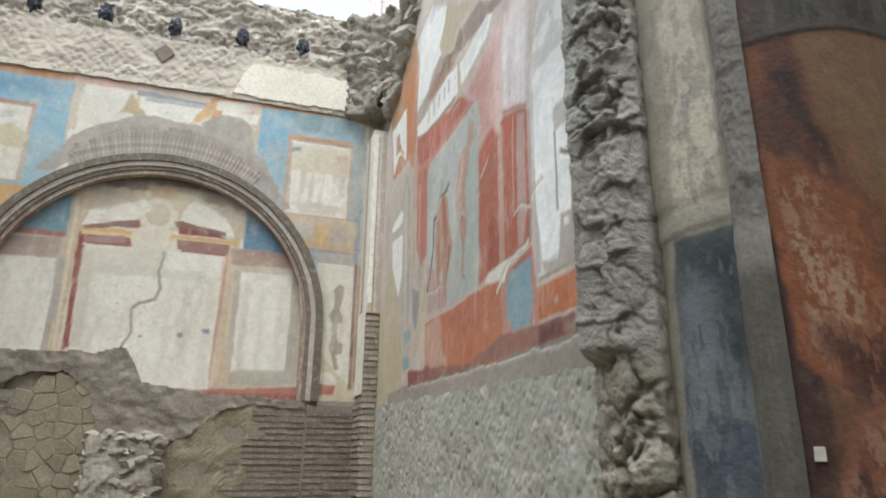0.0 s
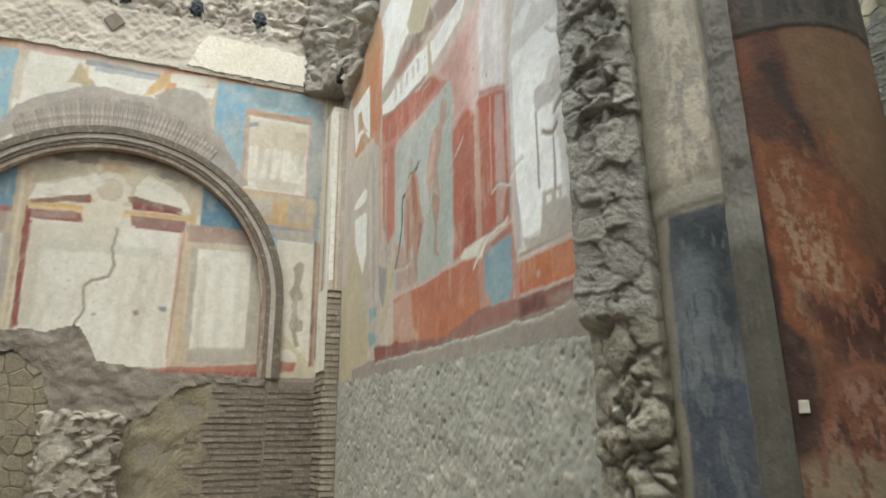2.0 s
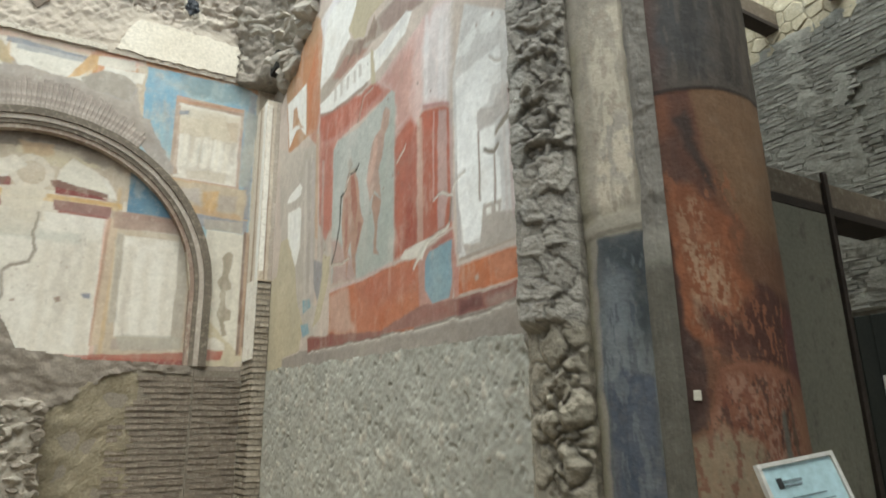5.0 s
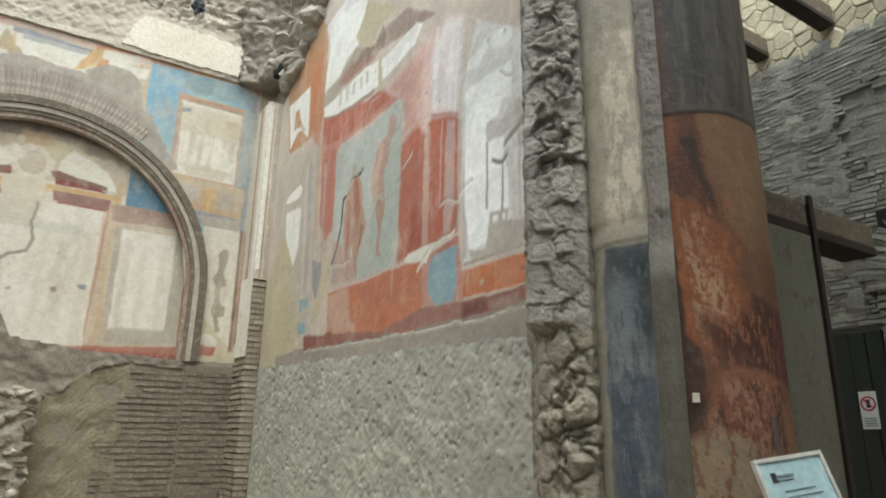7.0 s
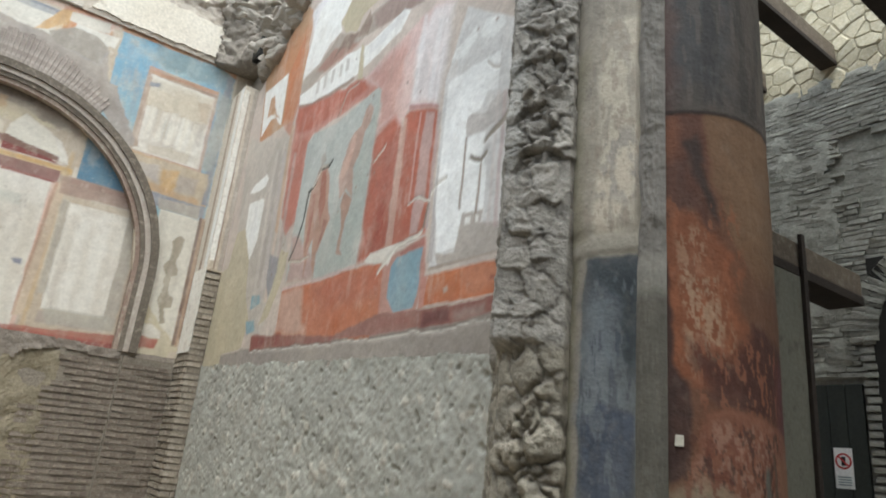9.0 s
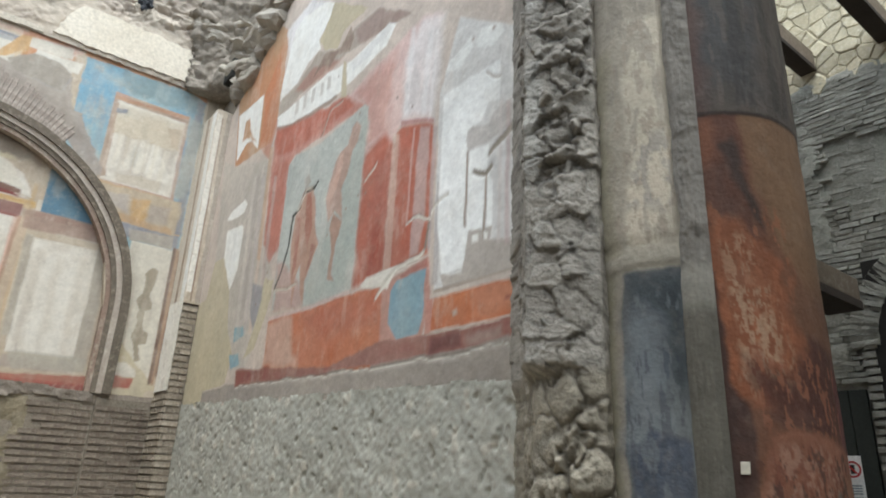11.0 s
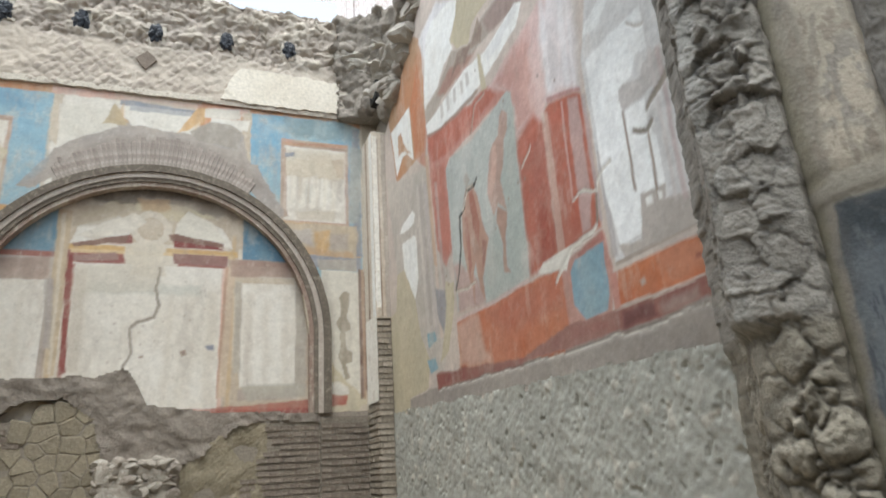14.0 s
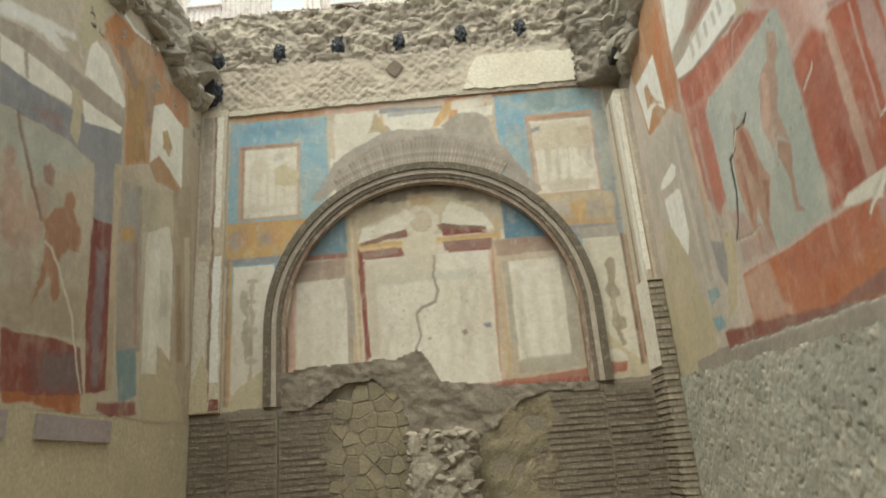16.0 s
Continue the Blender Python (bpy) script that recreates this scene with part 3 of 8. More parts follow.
def rock_meshes():
    """Some angular broken stones, flattened by random cuts and rough on their faces."""
    q = random.Random(41)
    for k in range(14):
        bm = bmesh.new()
        bmesh.ops.create_icosphere(bm, subdivisions=3, radius=1.0)
        cuts = [(Vector([q.uniform(-1, 1) for _ in range(3)]).normalized(), q.uniform(0.45, 0.8)) for _ in range(11)]
        for v in bm.verts:
            for n, far in cuts:
                over = v.co.dot(n) - far
                if over > 0:
                    v.co -= n * over
            v.co *= 1 + 0.10 * fbm(v.co * 4.0 + Vector((k * 5, 0, 0)), 3) + 0.05 * noise.noise(v.co * 9 + Vector((0, k, 0)))
        ROCKS.append(mesh_of("stone", bm, M["rubble_pale" if k % 4 == 0 else "rubble_dark" if k % 4 == 1 else "rubble"]))


def rock(parent, at, size, q, flat=0.75):
    if not ROCKS:
        rock_meshes()
    ob = new("stone", ROCKS[q.randrange(len(ROCKS))])
    ob.parent = parent
    turn = Matrix.Rotation(q.uniform(0, 6.28), 4, "Z") @ Matrix.Rotation(q.uniform(-0.6, 0.6), 4, "X")
    ob.matrix_local = Matrix.Translation(at) @ turn @ Matrix.Diagonal((size * q.uniform(0.8, 1.3), size * q.uniform(0.7, 1.1), size * flat * q.uniform(0.75, 1.1), 1))
    return ob


# ---- floor ----
bm = bmesh.new()
bmesh.ops.create_grid(bm, x_segments=90, y_segments=90, size=9.0)
for v in bm.verts:
    v.co.z = fbm(Vector((v.co.x, v.co.y, 0)) * 1.3) * 0.012
    v.co.y += 2.0
tagged(part("floor", bm, M["floor"]), "dusty trodden earth floor of the hall", "floor", kind="structure")

# ---- north wall with the arch ----
north = holder("wall_north", "painted back wall with arched lunette and bare masonry", "wall", "structure")
ARCH_X, SPRING, R_OUT, R_IN = -0.78, 3.27, 1.83, 1.60


# the wall above and beside the arch, with the arched opening cut through to the lunette
def above_arch(u0, u1, z1, r):
    """The field between u0 and u1 from a circle round the arch's middle up to z1."""
    low = []
    for i in range(41):
        u = u1 + (u0 - u1) * i / 40
        low.append((u, SPRING + math.sqrt(max(r * r - (u - ARCH_X) ** 2, 0.0))))
    return [(u0, z1), (u1, z1)] + low


part("wall_face", slab(rect(-3.9, ARCH_X - R_IN, 2.43, 6.0), on_north, 0.0, 0.09), M["tan"], north)
part("wall_face", slab(rect(ARCH_X + R_IN, 2.1, 2.43, 6.0), on_north, 0.0, 0.09), M["tan"], north)
part("wall_face", slab(above_arch(ARCH_X - R_IN, ARCH_X + R_IN, 6.0, R_IN), on_north, 0.0, 0.09), M["tan"], north)
bm = box(bmesh.new(), -3.9, 2.1, NORTH_Y + 0.11, NORTH_Y + 0.55, 0, 7.25)
part("wall_core", bm, M["mortar_dark"], north)

# dado backing
part("dado_backing", slab(rect(-3.45, 1.62, 0.0, 2.46), on_north, 0.004, 0.08), M["joint"], north)
for u0, u1, d in ((-3.38, -2.96, 0.036), (-2.95, -2.45, 0.051), (0.93, 1.44, 0.036)):
    part("dado_backing", slab(rect(u0, u1, 0.0, 2.42), on_north, d, 0.06), M["joint"], north)


def top_line(u):
    return 7.36 + 0.10 * fbm(Vector((u * 2.2, 3.0, 0))) + 0.05 * fbm(Vector((u * 9, 1.0, 0)))


HOLES = [(-3.20, 6.70), (-2.44, 6.76), (-1.71, 6.79), (-0.95, 6.77), (-0.18, 6.80), (0.55, 6.82)]


def masonry(canvas, split):
    """Small squared blocks set on edge in pale mortar below the height split, broken lumpy stones above it."""
    u, z = canvas.u + canvas.wu * 0.045, canvas.z + canvas.wz * 0.045
    a, b = (u + z) / 0.118, (u - z) / 0.118
    ia, ib = np.floor(a).astype(np.int64), np.floor(b).astype(np.int64)
    joint = np.minimum(np.minimum(a - ia, 1 - a + ia), np.minimum(b - ib, 1 - b + ib))
    tint = lattice(ia.astype(float), ib.astype(float), 77)
    seen = 0.9 * ease(cloud(canvas.u, canvas.z, 2.6, 71, 4), 0.34, 0.56)
    block = ease(joint, 0.05, 0.20) * seen
    lumps = cloud(canvas.u, canvas.z * 1.5, 5.5, 72, 5, 0.6)
    crumbs = cloud(canvas.u, canvas.z, 18, 73, 4, 0.65)
    up = ease(canvas.z + 0.15 * (cloud(canvas.u, canvas.z, 3, 74, 3) - 0.5), split - 0.05, split + 0.08)
    low = 0.010 * block + 0.034 * (crumbs - 0.5) + 0.03 * (lumps - 0.5)
    high = 0.15 * (lumps - 0.45) + 0.085 * (crumbs - 0.5) - 0.045 * ease(np.abs(cloud(canvas.u, canvas.z * 1.7, 4.2, 75, 3) - 0.5), 0.05, 0.0)
    canvas.rise = low * (1 - up) + high * up
    mortar, stone = np.array((0.46, 0.395, 0.32)), np.array((0.275, 0.23, 0.19))
    k = (block * (0.35 + 0.65 * tint))[..., None] * (1 - up[..., None])
    canvas.col = mortar * (1 - k) + stone * k
    pale = ease(lumps + 0.3 * crumbs, 0.55, 0.85)[..., None] * up[..., None]
    canvas.col = canvas.col * (1 - 0.8 * up[..., None]) + np.array((0.335, 0.285, 0.24)) * 0.8 * up[..., None]
    canvas.col = canvas.col * (1 - 0.6 * pale) + np.array((0.52, 0.46, 0.37)) * 0.6 * pale


def keep_masonry(u, z):
    top = 7.36 + 0.16 * (cloud(u, u * 0, 2.5, 81, 5, 0.6) - 0.5)
    ok = z < top
    for hu, hz in HOLES:
        ok &= (np.abs(u - hu) > 0.075) | (np.abs(z - hz) > 0.11)
    return ok


upper = Canvas(spaced(-3.6, 1.78, 0.016, 0.016), spaced(5.95, 7.5, 0.015, 0.015), ((0.4, 0.35, 0.28), (0.4, 0.35, 0.28)), 500)
masonry(upper, 6.56)
upper.build("bare_masonry", north, on_north, keep_masonry, "bare tuff masonry with weathered blocks", 0.03, 0.5)
bm = rough_sheet(lambda u, y, d: Vector((u, y, top_line(u) - 0.03 + d)), -3.7, 1.9, NORTH_Y - 0.02, NORTH_Y + 0.5, 0.06, 0.05, 5, 0.02, seed=8)
part("wall_crest", bm, M["upper"], north)

# ---- east wall ----
east = holder("wall_east", "side wall with red mythological fresco over rough mortar", "wall", "structure")
bm = box(bmesh.new(), EAST_X + 0.012, EAST_X + 0.42, 1.95, 7.2, 0, 5.9)
part("wall_core", bm, M["mortar_dark"], east)


def coarse_mortar(canvas):
    """Coarse thrown lime mortar with lumps, pits and small stones."""
    a, b = cloud(canvas.u, canvas.z, 5, 91, 4, 0.6), cloud(canvas.u, canvas.z, 26, 92, 4, 0.7)
    pit = cloud(canvas.u * 1.2, canvas.z, 19, 93, 3, 0.6)
    stone = cloud(canvas.u, canvas.z, 13, 94, 2, 0.4)
    canvas.rise = 0.020 * (a - 0.5) + 0.013 * (b - 0.5) - 0.013 * ease(pit, 0.66, 0.80) + 0.004 * ease(stone, 0.70, 0.85)
    g = np.array((0.372, 0.366, 0.322))
    canvas.col = g * (0.72 + 0.55 * cloud(canvas.u, canvas.z, 2.6, 95, 6, 0.7))[..., None]
    k = 0.5 * ease(stone, 0.70, 0.78)[..., None]
    canvas.col = canvas.col * (1 - k) + np.array((0.55, 0.50, 0.42)) * k
    k = 0.35 * ease(cloud(canvas.u, canvas.z, 31, 96, 3, 0.6), 0.62, 0.72)[..., None]
    canvas.col = canvas.col * (1 - k) + np.array((0.27, 0.24, 0.20)) * k


dado = Canvas(spaced(1.70, 6.66, 0.0085, 0.014), spaced(0.95, 2.46, 0.0105, 0.0105), ((0.4, 0.4, 0.35), (0.4, 0.4, 0.35)), 600)
coarse_mortar(dado)
dado.build("rough_dado", east, on_east, lambda u, z: z < 2.205 + 0.042 * (u - 2.0) + 0.05 * (cloud(u, u * 0, 4, 97, 5, 0.6) - 0.5), "coarse grey lime mortar with small stones", 0.022, 0.35)
bm = rough_sheet(on_east, 1.70, 6.66, 0.0, 0.97, 0.06, 0.016, 9.0, 0.012, seed=5)
part("rough_dado", bm, M["mortar_rough"], east, "coarse grey lime mortar with small stones")

# ---- west wall ----
west = holder("wall_west", "side wall with painted fresco above plain plaster", "wall", "structure")
bm = box(bmesh.new(), WEST_X - 0.45, WEST_X - 0.004, 1.4, 7.2, 0, 5.4)
part("wall_core", bm, M["mortar_dark"], west)

# ---- canvases for the painted walls ----
zs = spaced(2.12, 6.5, 0.011, 0.016)
CANVASES[on_east] = Canvas(spaced(1.93, 6.64, 0.0085, 0.014), zs, ((0.60, 0.48, 0.41), (0.63, 0.55, 0.47)), 100)
CANVASES[on_west] = Canvas(spaced(2.6, 7.07, 0.014, 0.013), spaced(2.30, 6.4, 0.012, 0.015), ((0.46, 0.38, 0.29), (0.55, 0.47, 0.37)), 200)
CANVASES[on_north] = Canvas(spaced(-3.39, 1.45, 0.014, 0.014), spaced(2.42, 6.06, 0.014, 0.014), ((0.47, 0.39, 0.30), (0.55, 0.48, 0.38)), 300)
CANVASES[on_lunette] = Canvas(spaced(-2.44, 0.88, 0.014, 0.014), spaced(2.43, 4.96, 0.014, 0.014), ((0.66, 0.60, 0.50), (0.60, 0.53, 0.43)), 400)

# ---- paint of the east wall ----
def pe(name, pts, mat, level, amp=0.012, label="", soft=0.007, strength=1.0):
    return paint(name, east, on_east, pts, mat, level, amp, label, soft=soft, strength=strength)


EDGE_TOP = [(1.93, 2.20), (1.99, 2.40), (5.42, 2.46), (6.62, 2.42), (6.62, 5.55), (6.2, 5.75), (5.75, 6.0), (5.42, 6.18), (5.2, 6.5), (1.96, 6.4)]
pe("plaster", EDGE_TOP, (0.60, 0.51, 0.44), 2, 0.0, "worn pale painted plaster")
pe("repair_plaster", rect(6.1, 6.66, 2.36, 3.40), "buff", 9, 0.02)
pe("mortar_strip", [(1.93, 2.19), (3.2, 2.22), (4.8, 2.31), (6.6, 2.38), (6.6, 2.44), (5.5, 2.49), (4.2, 2.46), (3.1, 2.44), (1.97, 2.42)], "mortar", 5, 0.02, "smooth grey-brown mortar strip")
pe("rust_panel", [(6.43, 5.59), (6.46, 6.08), (5.64, 6.24), (5.25, 5.91), (5.25, 4.97), (5.34, 4.7), (6.23, 4.78)], "rust", 4, 0.015, soft=0.012)
pe("orange_column", [(5.67, 5.42), (5.38, 5.73), (5.24, 4.85), (5.33, 4.53), (5.61, 4.76)], "orange", 5, 0.02, soft=0.015, strength=0.6)
pe("white_square", [(6.37, 5.45), (5.7, 5.4), (5.65, 4.76), (5.84, 4.93), (6, 4.96), (6.21, 4.84)], "white_hot", 6, 0.008)
pe("painted_shape", [(6.11, 5.29), (6, 5.26), (5.88, 5.02), (5.71, 4.87), (6.01, 5.03), (6.13, 5.04)], "rust", 7, 0.02, soft=0.012)
# whitish sheen of the skylight, painted into the wall's colour
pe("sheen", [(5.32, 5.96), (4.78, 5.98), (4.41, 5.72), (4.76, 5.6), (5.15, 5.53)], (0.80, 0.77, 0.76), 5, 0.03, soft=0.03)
pe("upper_white", [(5.1, 5.82), (4.93, 5.89), (4.47, 5.76), (4.29, 5.64), (4.38, 5.53), (4.54, 5.4), (4.48, 5.27), (4.69, 5.25), (4.89, 5.14), (5.26, 5.11), (5.25, 5.33)], "white_hot", 6, 0.012)
pe("frieze_brown", [(5.26, 5.02), (5.26, 5.09), (4.87, 5.12), (4.51, 5.26), (4.18, 5.09), (3.89, 5.14), (3.53, 5.1), (3.08, 4.78), (3.26, 4.82), (3.8, 4.93), (4.29, 4.96), (4.74, 4.96), (5.22, 4.91)], "taupe", 6, 0.014)
pe("frieze_brown", [(3.89, 5.11), (3.53, 5.09), (3.11, 4.8), (3.28, 4.82), (3.78, 4.92)], (0.33, 0.235, 0.205), 7, 0.02, soft=0.02, strength=0.8)
pe("frieze_tone", [(4.93, 5.07), (4.57, 5.12), (4.24, 5.01), (4.03, 4.94), (4.29, 4.93), (4.74, 4.95)], "drape", 7, 0.03, soft=0.02, strength=0.55)
pe("repair_plaster", [(4.38, 5.53), (4.32, 5.66), (3.7, 5.22), (3.88, 5.22), (4.08, 5.21), (4.16, 5.1), (4.38, 5.2), (4.54, 5.38)], "buff", 8, 0.015)
pe("bare_patch", [(3.96, 5.19), (3.89, 5.04), (3.94, 4.94), (4.16, 5.04), (4.24, 4.97), (4.4, 5.05), (4.57, 5.01), (4.4, 5.17), (4.1, 5.07)], "brown", 9, 0.02, soft=0.01, strength=0.85)
pe("frieze_white", [(5.25, 4.93), (4.74, 4.91), (4.29, 4.93), (3.89, 4.83), (3.37, 4.87), (3.28, 4.81), (3.38, 4.69), (3.8, 4.63), (4.08, 4.61), (4.5, 4.65), (4.91, 4.71), (5.23, 4.82)], "white_hot", 8, 0.008)
pe("frieze_mark", [(4.86, 4.93), (4.8, 4.91), (4.79, 4.77), (4.85, 4.78)], "taupe", 9, 0.012, soft=0.012, strength=0.55)
pe("frieze_mark", [(4.7, 4.92), (4.64, 4.9), (4.64, 4.76), (4.7, 4.77)], "taupe", 9, 0.012, soft=0.012, strength=0.55)
pe("frieze_mark", [(4.55, 4.9), (4.49, 4.88), (4.49, 4.75), (4.55, 4.76)], "taupe", 9, 0.012, soft=0.012, strength=0.55)
pe("frieze_mark", [(4.39, 4.88), (4.34, 4.86), (4.34, 4.73), (4.39, 4.75)], "taupe", 9, 0.012, soft=0.012, strength=0.55)
pe("frieze_mark", [(4.28, 4.88), (4.22, 4.87), (4.22, 4.74), (4.28, 4.75)], "taupe", 9, 0.012, soft=0.012, strength=0.55)
pe("frieze_shade", [(3.89, 4.82), (3.37, 4.85), (3.31, 4.8), (3.67, 4.72), (3.85, 4.71)], (0.70, 0.685, 0.665), 9, 0.02, soft=0.02, strength=0.7)
pe("frieze_edge", [(5.23, 4.83), (4.91, 4.72), (4.5, 4.66), (4.08, 4.62), (4.06, 4.58), (4.48, 4.61), (4.88, 4.68), (5.23, 4.79)], "brown", 9, 0.006, strength=0.7)
pe("buff_run", [(4.03, 4.89), (3.97, 4.85), (3.91, 4.52), (4.01, 4.54)], "buff", 10, 0.01, soft=0.01)
pe("red_field", [(5.24, 4.82), (4.28, 4.58), (3.9, 4.53), (3.62, 4.3), (4.72, 4.33), (4.83, 4.27), (4.82, 3.55), (5.08, 3.33), (5.16, 3.65)], (0.55, 0.28, 0.225), 3, 0.02, soft=0.012)
pe("red_field", [(5.23, 4.79), (4.5, 4.61), (3.9, 4.51), (3.79, 4.38), (4.28, 4.36), (4.72, 4.39), (5.19, 4.5)], "red", 4, 0.03, soft=0.03, strength=0.8)
pe("red_fade", [(5.22, 4.49), (4.86, 4.33), (4.82, 3.5), (5.16, 3.6)], "red", 4, 0.03, soft=0.05, strength=0.5)
pe("pink_upper", [(3.9, 4.51), (3.38, 4.59), (2.94, 4.67), (2.73, 4.54), (2.79, 3.81), (3.13, 3.94), (3.21, 3.82), (3.55, 3.92), (3.56, 4.26)], (0.70, 0.51, 0.47), 4, 0.03, soft=0.03)
pe("rose_upper", [(3.81, 4.48), (3.27, 4.55), (3.29, 3.9), (3.54, 3.94), (3.57, 4.27)], (0.55, 0.28, 0.225), 5, 0.05, soft=0.06, strength=0.7)
pe("red_field", [(3.56, 3.89), (3.31, 3.93), (3.17, 3.8), (3.22, 2.92), (3.45, 2.92), (3.57, 2.93)], "red", 5, 0.02, soft=0.035)
pe("red_dark", [(3.42, 3.8), (3.18, 3.77), (3.22, 2.95), (3.42, 2.97)], (0.36, 0.095, 0.065), 6, 0.05, soft=0.05, strength=0.6)
pe("picture", [(4.83, 4.27), (4.71, 4.32), (4.28, 4.26), (3.62, 4.31), (3.56, 4.26), (3.57, 3.61), (3.57, 2.92), (4.18, 2.92), (4.67, 2.99), (4.79, 3), (4.81, 3.35)], (0.5, 0.515, 0.475), 7, 0.006)
pe("picture_tone", [(3.9, 3.88), (3.56, 4.17), (3.58, 2.94), (3.83, 2.95), (4.27, 2.97), (4.18, 3.35), (3.91, 3.44)], "sage", 8, 0.05, soft=0.06, strength=0.7)
pe("picture_tone", [(4.81, 3.4), (4.52, 3.27), (4.27, 3.03), (4.27, 2.93), (4.77, 2.99)], (0.55, 0.28, 0.225), 8, 0.04, soft=0.03, strength=0.55)
pe("painted_shape", [(3.77, 4.2), (3.71, 4.21), (3.65, 4.14), (3.66, 4.04), (3.73, 3.98), (3.77, 3.87), (3.84, 3.72), (3.78, 3.46), (3.91, 3.57), (4, 3.51), (4.07, 3.72), (4.01, 3.92), (3.9, 4.04), (3.81, 4.06)], (0.52, 0.35, 0.28), 9, 0.02, soft=0.010, strength=0.95)
pe("painted_shape", [(3.93, 3.55), (3.78, 3.45), (3.85, 3.29), (3.87, 3.1), (3.83, 3.03), (3.92, 3.06), (3.9, 3.27), (3.96, 3.46)], (0.46, 0.27, 0.20), 9, 0.015, soft=0.008, strength=0.95)
pe("painted_shape", [(3.9, 4.01), (3.85, 4), (3.91, 3.74), (4.01, 3.65), (4.08, 3.72), (3.99, 3.87)], "pink", 9, 0.02, soft=0.012, strength=0.8)
pe("painted_shape", [(4.45, 3.92), (4.31, 3.89), (4.24, 3.76), (4.2, 3.54), (4.11, 3.38), (4.21, 3.23), (4.27, 3.12), (4.25, 2.94), (4.32, 3.04), (4.37, 3.28), (4.44, 3.16), (4.42, 2.96), (4.5, 3.18), (4.58, 3.47), (4.56, 3.76)], "flesh", 10, 0.02, soft=0.012, strength=0.9)
pe("painted_fold", [(4.4, 3.87), (4.32, 3.86), (4.25, 3.56), (4.29, 3.39), (4.37, 3.55)], "drape", 11, 0.02, soft=0.012, strength=0.8)
pe("painted_fold", [(4.53, 3.7), (4.46, 3.68), (4.43, 3.29), (4.49, 3.17)], "drape", 11, 0.02, soft=0.01, strength=0.6)
pe("painted_fold", [(4.23, 3.41), (4.14, 3.38), (4.21, 3.25), (4.27, 3.16)], "maroon", 11, 0.02, soft=0.01, strength=0.5)
pe("painted_shape", [(4.49, 4.02), (4.4, 4.04), (4.36, 3.95), (4.44, 3.92)], "taupe", 10, 0.015, soft=0.012, strength=0.7)
pe("picture_line", [(4.83, 2.95), (4.18, 2.92), (3.58, 2.92), (3.58, 2.9), (4.18, 2.89), (4.82, 2.92)], (0.66, 0.5, 0.45), 9, 0.006, strength=0.9)
pe("lower_band", [(4.82, 2.92), (4.18, 2.89), (3.56, 2.89), (3.2, 2.86), (3.17, 2.53), (3.28, 2.38), (3.77, 2.43), (4.81, 2.54)], "orange", 7, 0.012)
pe("band_fade", [(4.82, 2.9), (4.41, 2.88), (4.26, 2.5), (4.81, 2.55)], (0.62, 0.42, 0.33), 8, 0.05, soft=0.05, strength=0.85)
pe("band_tone", [(4.27, 2.86), (3.61, 2.87), (3.23, 2.83), (3.24, 2.65), (3.92, 2.64)], "red", 8, 0.05, soft=0.06, strength=0.5)
pe("white_loss", [(3.46, 2.91), (3.39, 2.96), (3.16, 2.96), (3.03, 2.96), (3.14, 2.83), (3.23, 2.87), (3.42, 2.89)], "white", 10, 0.012)
pe("strip_panel", [(3.17, 3.88), (3.1, 3.91), (2.77, 3.78), (2.73, 3.49), (2.76, 2.95), (3.01, 2.96), (3.16, 2.95), (3.21, 2.88)], "red", 6, 0.012, soft=0.02)
pe("strip_top", [(3.13, 3.96), (2.76, 3.81), (2.77, 3.79), (3.12, 3.92)], (0.48, 0.27, 0.25), 7, 0.008, soft=0.008)
pe("cream_stripe", [(3.21, 3.9), (3.13, 3.86), (3.13, 2.9), (3.21, 2.89)], (0.66, 0.55, 0.46), 8, 0.006, soft=0.008, strength=0.5)
pe("lilac_stripe", [(2.91, 3.81), (2.8, 3.77), (2.81, 3.15), (2.86, 2.98), (2.94, 2.98), (2.93, 3.36)], (0.52, 0.38, 0.35), 8, 0.012, soft=0.012, strength=0.85)
pe("fine_line", [(2.98, 3.84), (2.96, 3.83), (2.98, 3.2), (3, 3.2)], (0.66, 0.5, 0.45), 8, 0.005, soft=0.006, strength=0.6)
pe("fine_line", [(2.77, 3.76), (2.73, 3.75), (2.74, 2.98), (2.77, 2.99)], (0.47, 0.4, 0.38), 8, 0.006, soft=0.008, strength=0.8)
# skylight glare painted as a pale field with brighter upright runs
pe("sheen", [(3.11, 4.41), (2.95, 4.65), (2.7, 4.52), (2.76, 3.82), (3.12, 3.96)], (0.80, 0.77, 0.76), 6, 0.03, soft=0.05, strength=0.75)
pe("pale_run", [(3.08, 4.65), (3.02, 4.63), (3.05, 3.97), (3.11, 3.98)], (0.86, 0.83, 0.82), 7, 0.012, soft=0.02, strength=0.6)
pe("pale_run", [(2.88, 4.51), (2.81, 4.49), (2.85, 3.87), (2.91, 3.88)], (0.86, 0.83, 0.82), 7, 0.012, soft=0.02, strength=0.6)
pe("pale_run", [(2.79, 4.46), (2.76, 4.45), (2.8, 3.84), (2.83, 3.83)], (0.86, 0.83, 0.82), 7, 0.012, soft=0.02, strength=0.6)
pe("blue_panel", [(3.1, 2.81), (3.04, 2.87), (2.82, 2.87), (2.77, 2.87), (2.78, 2.59), (2.81, 2.52), (3.01, 2.52), (3.11, 2.62)], "blue", 9, 0.012)
